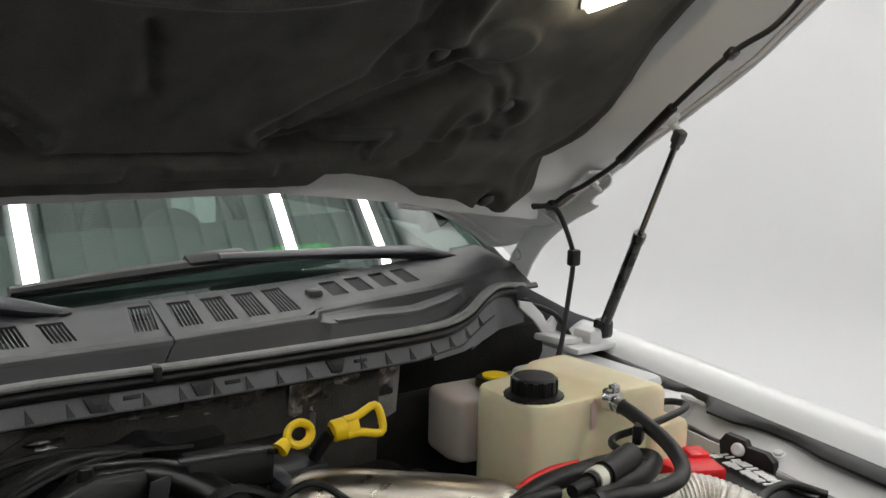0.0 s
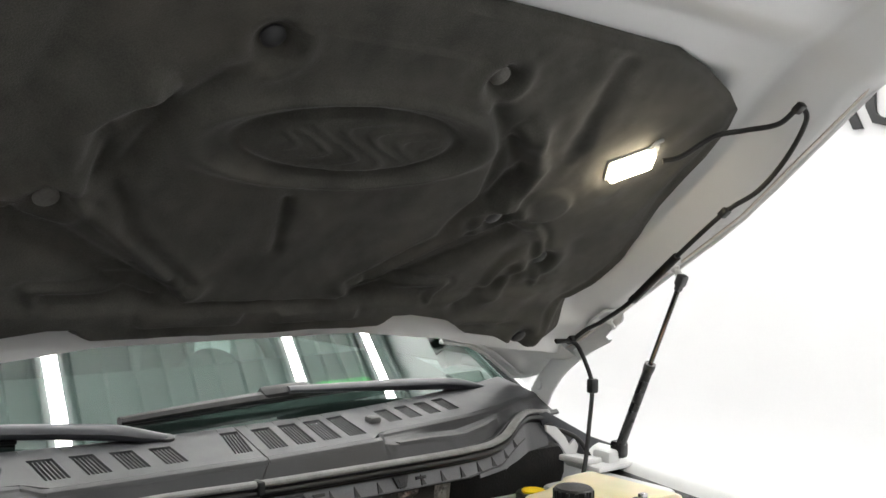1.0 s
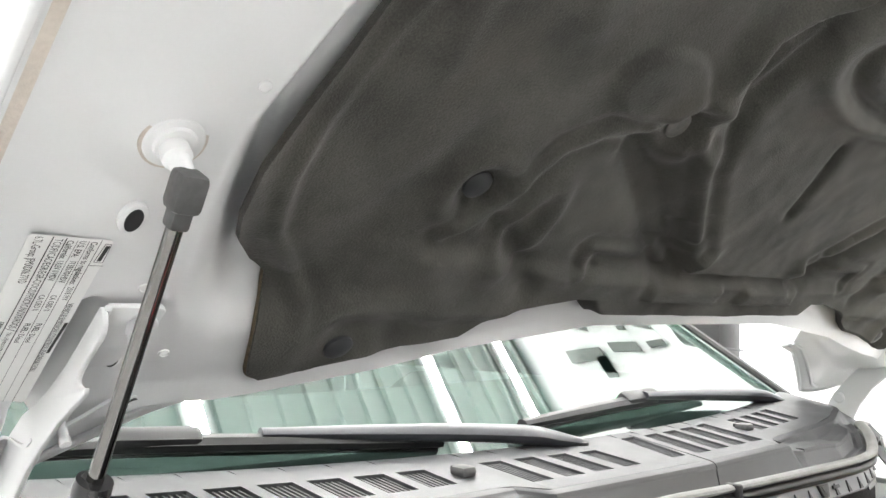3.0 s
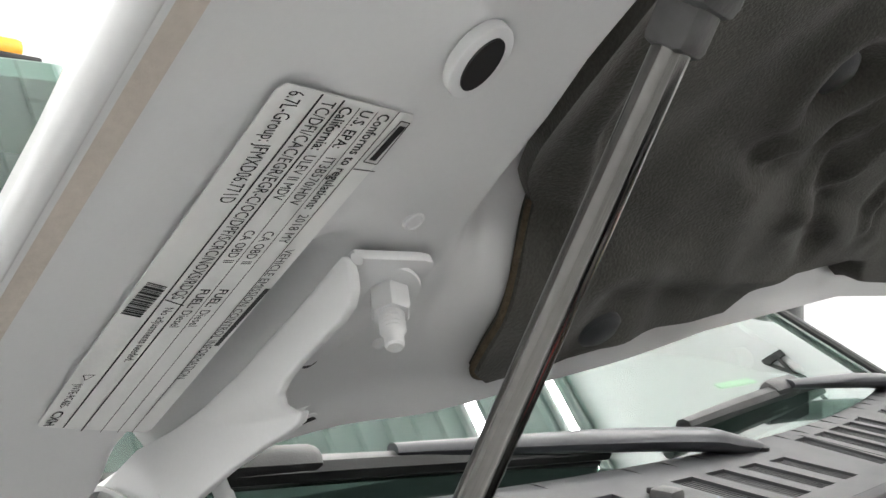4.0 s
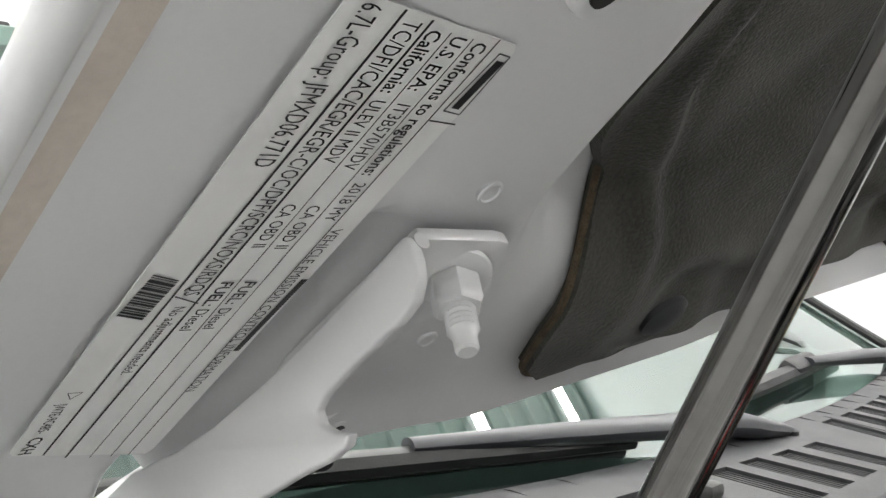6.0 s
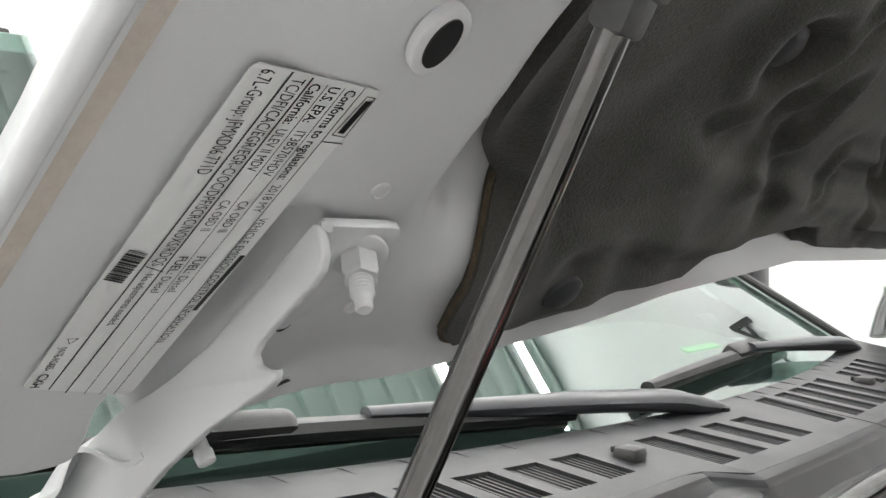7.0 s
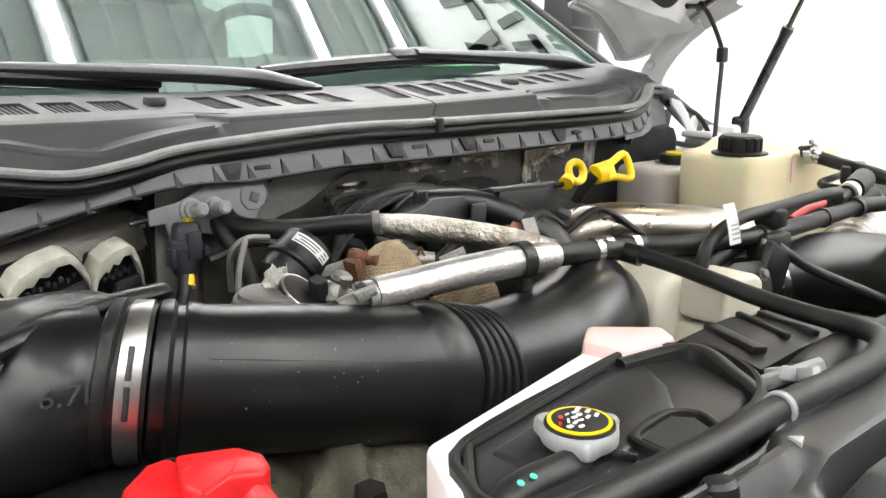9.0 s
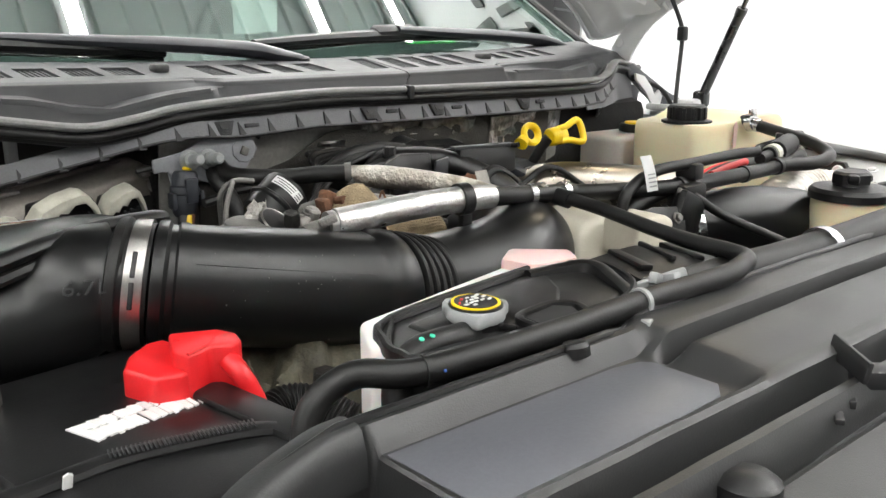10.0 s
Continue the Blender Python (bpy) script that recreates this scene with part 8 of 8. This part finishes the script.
LEFT_PROFILE = [(0.470, 1.250), (0.462, 1.284), (0.458, 1.296), (0.452, 1.3030), (0.446, 1.3025), (0.440, 1.295), (0.435, 1.2875), (0.430, 1.2870), (0.352, 1.2870), (0.348, 1.2890), (0.345, 1.2945), (0.340, 1.2960), (0.335, 1.2940), (0.332, 1.2820),
                (0.328, 1.2640), (0.321, 1.2640), (0.318, 1.2800), (0.314, 1.2870), (0.307, 1.2870), (0.303, 1.2800), (0.299, 1.2560), (0.292, 1.2560), (0.288, 1.2680), (0.282, 1.2715), (0.22, 1.266), (0.18, 1.22)]
RIGHT_PROFILE = [(0.478, 1.250), (0.471, 1.294), (0.467, 1.301), (0.461, 1.3045), (0.432, 1.3045), (0.427, 1.303), (0.4235, 1.292), (0.420, 1.2780), (0.414, 1.2780), (0.411, 1.293), (0.407, 1.3005), (0.402, 1.3015), (0.374, 1.2995), (0.360, 1.2970), (0.350, 1.2960), (0.340, 1.2960), (0.335, 1.2940), (0.332, 1.2820)] + LEFT_PROFILE[14:]
LEFT_UP, RIGHT_UP = LEFT_PROFILE[::-1], RIGHT_PROFILE[::-1]


def cover_z(x, y):
    """The moulded radiator cover: a sunk field on the passenger side, a raised deck over the middle."""
    k = sstep(-0.322, -0.288, x)
    z = at_x(LEFT_UP, y)[0] * (1 - k) + at_x(RIGHT_UP, y)[0] * k
    z -= 0.06 * sstep(-0.553, -0.562, x) * sstep(0.443, 0.437, y) * sstep(0.340, 0.347, y)     # hollow at its end
    return z - 0.35 * max(0.0, -0.575 - x) + 0.0006 * noise.noise((x * 20, y * 20, 4))


part("panel", sheet(lambda x, y: Vector((x, y - 0.05 * max(0.0, x + 0.05) ** 1.3, cover_z(x, y))), sorted(set(list(np.linspace(-0.68, 0.60, 120)) + list(np.linspace(-0.33, -0.29, 16)) + list(np.linspace(-0.566, -0.55, 9)))), sorted(set([round(y, 4) for y, _ in LEFT_PROFILE + RIGHT_PROFILE] + [0.4, 0.385, 0.25, 0.2])), thick=(0, 0, -0.004)), COVER, rad, angle=32)
part("plate", prism([(-0.550, 0.4335), (-0.349, 0.4325), (-0.326, 0.428), (-0.319, 0.420), (-0.319, 0.368), (-0.335, 0.356), (-0.400, 0.3525), (-0.548, 0.3525)], 1.2850, 1.2877, 0.0008), FIELD, rad, "smooth satin blue-grey field")
part("rear_lip", tube([(x, 0.452 + 0.012 * sstep(-0.318, -0.296, x), cover_z(x, 0.451 if x < -0.307 else 0.462) + 0.0008) for x in np.linspace(-0.66, 0.5, 40)], 0.0032, 8, 1), SATIN, rad)


RIDGE = [(-0.016, -0.03), (-0.016, -0.004), (-0.012, 0.003), (-0.006, 0.005), (0.005, 0.005), (0.009, 0.002), (0.013, -0.010), (0.014, -0.03)]
part("end_ridge", rail([(-0.73, 0.30, 1.235), (-0.70, 0.37, 1.248), (-0.665, 0.425, 1.268), (-0.63, 0.447, 1.283), (-0.585, 0.452, 1.297), (-0.56, 0.452, 1.3000)], [(a * 1.1, b) for a, b in RIDGE]), COVER, rad)
part("button", lathe([(0.0105, -0.004), (0.0105, 0.003), (0.008, 0.006), (0.001, 0.007)], (-0.372, 0.4485, 1.3015), (0, 0.2, 1), 22), BLACK, rad, "round black push pin")
part("chip", prism([(-0.006, -0.004), (0.007, -0.003), (0.001, 0.006)], 0, 0.006, 0.0015, axes((-0.292, 0.447, 1.3005), (1, 0.3, 0), (-0.3, 1, 0))), CAP_GREY, rad, "pale worn corner")
part("bump", lathe([(0.020, -0.01), (0.019, 0.001), (0.014, 0.005), (0.001, 0.006)], (-0.405, 0.294, 1.276), (0, 0, 1), 28), BLACK, rad)
part("latch", join(box((-0.228, 0.322, 1.296), (0.004, 0.060, 0.016), 0.0015, turned(0, 12, -42)), box((-0.222, 0.306, 1.286), (0.030, 0.022, 0.014), 0.003, turned(0, 0, -42)), box((-0.285, 0.300, 1.276), (0.016, 0.006, 0.004), 0.001, turned(0, 0, 30)), box((-0.26, 0.304, 1.278), (0.010, 0.006, 0.006), 0.001, turned(0, 0, 30))), INK_AND_SHADE, rad, "black latch tab")
gr = part("grille_top", sheet(lambda a, k: Vector((-0.70 + 1.4 * a, 0.265 + 0.12 * a - 0.16 * k, 1.258 - 0.03 * k + 0.01 * math.sin(k * 6))), np.linspace(0, 1, 40), np.linspace(0, 1, 10), thick=(0, 0, -0.004)), COWL)
tagged(gr, "grey plastic grille top panel in front of the radiator", "panel")
sh = thing("fan_shroud", (0.0, 0.58, 1.2), "ribbed black plastic fan shroud", "fan shroud")
def shroud_z(x, y):
    return 1.306 - 0.20 * max(0.0, x + 0.11) - 0.05 * max(0.0, -0.13 - x) - 0.9 * max(0.0, y - 0.597) - 0.25 * max(0.0, 0.55 - y)


part("shell", sheet(lambda x, y: Vector((x, y, shroud_z(x, y))), np.linspace(-0.185, 0.13, 30), [0.528, 0.54, 0.55, 0.56, 0.58, 0.597, 0.604, 0.612, 0.64], thick=(0, 0, -0.012)), BLACK, sh)
part("skirt", box((-0.02, 0.60, 1.21), (0.30, 0.05, 0.10), 0.008), BLACK, sh)
for i in range(6):
    x = -0.155 + 0.042 * i
    part("rib", box((x, 0.568, shroud_z(x, 0.575) + 0.0005), (0.006 if i % 2 else 0.014, 0.062, 0.006), 0.002, turned(0, 6, -22)), BLACK, sh)
hose("radiator_hose", "thick black radiator hose", [(-0.22, 0.475, 1.288), (-0.17, 0.50, 1.290), (-0.08, 0.515, 1.285), (0.0, 0.505, 1.285), (0.10, 0.485, 1.292), (0.22, 0.470, 1.300), (0.36, 0.455, 1.305)], [0.018, 0.020, 0.020, 0.022, 0.024, 0.026, 0.028], clamps=(0.62,))
wc = thing("hose_clip", (-0.21, 0.49, 1.31), "pale grey plastic winged hose clip", "clip")
for a in (15, 75, 135):
    part("wing", box((-0.212, 0.492, 1.312), (0.044, 0.008, 0.010), 0.002, turned(0, 20, a)), CAP_GREY, wc)
cw = thing("corrugated_loom", (-0.46, 0.69, 1.19), "corrugated black wiring loom", "cable")
part("conduit", tube([(-0.512, 0.635, 1.13), (-0.492, 0.680, 1.180), (-0.466, 0.700, 1.198), (-0.438, 0.693, 1.200), (-0.412, 0.660, 1.185)], 0.0165, 20, 46, wave=lambda s: 1 + 0.06 * math.sin(s * 1800)), RUBBER, cw)
part("wire", tube([(-0.412, 0.660, 1.185), (-0.395, 0.63, 1.17)], 0.010, 8, 2), BLACK, cw)
part("nut_fitting", join(lathe([(0.0125, 0), (0.0125, 0.012), (0.0110, 0.0145), (0.002, 0.0145)], (-0.419, 0.690, 1.212), (0, -0.15, 1), 6), lathe([(0.0145, -0.012), (0.0145, -0.004), (0.0115, -0.003), (0.0115, 0.001)], (-0.419, 0.690, 1.212), (0, -0.15, 1), 24)), DARK, eng, "dark hex nut fitting")


def casting(x, y):
    h = 1.155 + 0.045 * sstep(0.655, 0.745, y) + 0.02 * sstep(0.74, 0.83, y)
    for p, q, g, w in (((-0.50, 0.70), (-0.44, 0.80), 0.014, 0.010), ((-0.455, 0.70), (-0.39, 0.79), 0.016, 0.008), ((-0.53, 0.76), (-0.46, 0.73), 0.010, 0.012), ((-0.41, 0.72), (-0.36, 0.80), 0.012, 0.009)):
        h += g * sstep(w * 1.9, w * 0.7, seg_d(x, y, p, q))
    h += 0.024 * sstep(0.052, 0.038, math.hypot(x + 0.372, y - 0.735)) - 0.022 * sstep(0.016, 0.010, math.hypot(x + 0.468, y - 0.765))
    return Vector((x, y, h + 0.003 * noise.noise((x * 60, y * 60, 2))))


part("casting", sheet(casting, np.linspace(-0.58, -0.325, 64), np.linspace(0.645, 0.85, 52), thick=(0, 0, -0.02)), OILY, eng, "oily ribbed casting")
tray = part("battery_tray", prism([(-0.82, 0.30), (-0.50, 0.30), (-0.47, 0.60), (-0.46, 0.74), (-0.80, 0.80)], 1.00, 1.165, 0.01), BLACK)
tagged(tray, "black plastic battery tray", "tray")
bel = part("bay_floor", box((0, 0.72, 0.86), (1.62, 1.0, 0.06), 0.01), DARK)
tagged(bel, "dark undershield at the bottom of the engine bay", "undershield")
nose = part("front_bulkhead", box((0, 0.16, 0.95), (1.70, 0.20, 0.60), 0.03), BLACK)
tagged(nose, "dark plastic front end behind the grille", "bulkhead")
sup = part("radiator", box((0.0, 0.40, 1.05), (1.2, 0.06, 0.42), 0.01), DARK)
tagged(sup, "dark radiator core below its cover", "radiator")
inr = part("driver_side_ledge", join(box((0.70, 1.06, 1.30), (0.18, 0.18, 0.05), 0.015), box((0.77, 0.96, 1.285), (0.06, 0.10, 0.04), 0.012)), WHITE)
tagged(inr, "white painted inner ledge beside the reservoir", "panel")

# loose clutter of fittings between the big parts
random.seed(11)
for i in range(34):
    x, y = random.uniform(-0.27, 0.14), random.uniform(0.86, 1.08)
    z = 1.275 + random.uniform(0, 0.035)
    k = i % 4
    if k == 0:
        o = part("hex_fitting", hex_bolt((x, y, z), (random.uniform(-0.4, 0.4), -0.5, 1), 0.008, 0.010), CAST)
        tagged(o, "small dull metal bolt on the engine", "bolt", "engine bolts")
    elif k == 1:
        o = part("wire_plug", box((x, y, z), (0.026, 0.020, 0.018), 0.004, turned(random.uniform(-30, 30), random.uniform(-30, 30), random.uniform(0, 180))), BLACK if i % 3 else NAVY)
        tagged(o, "small black wiring plug on the engine", "plug", "wiring plugs")
    else:
        a = random.uniform(0, 6.28)
        d = Vector((math.cos(a), 0.5 * math.sin(a), random.uniform(-0.1, 0.3))) * random.uniform(0.05, 0.09)
        p = Vector((x, y, z))
        o = part("wire_loom", tube([p - d, p + Vector((0, 0.01, 0.015)), p + d + Vector((0, 0, -0.03))], random.uniform(0.004, 0.008), 8, 6), RUBBER)
        tagged(o, "short black wiring loom over the engine", "wire", "wire looms")
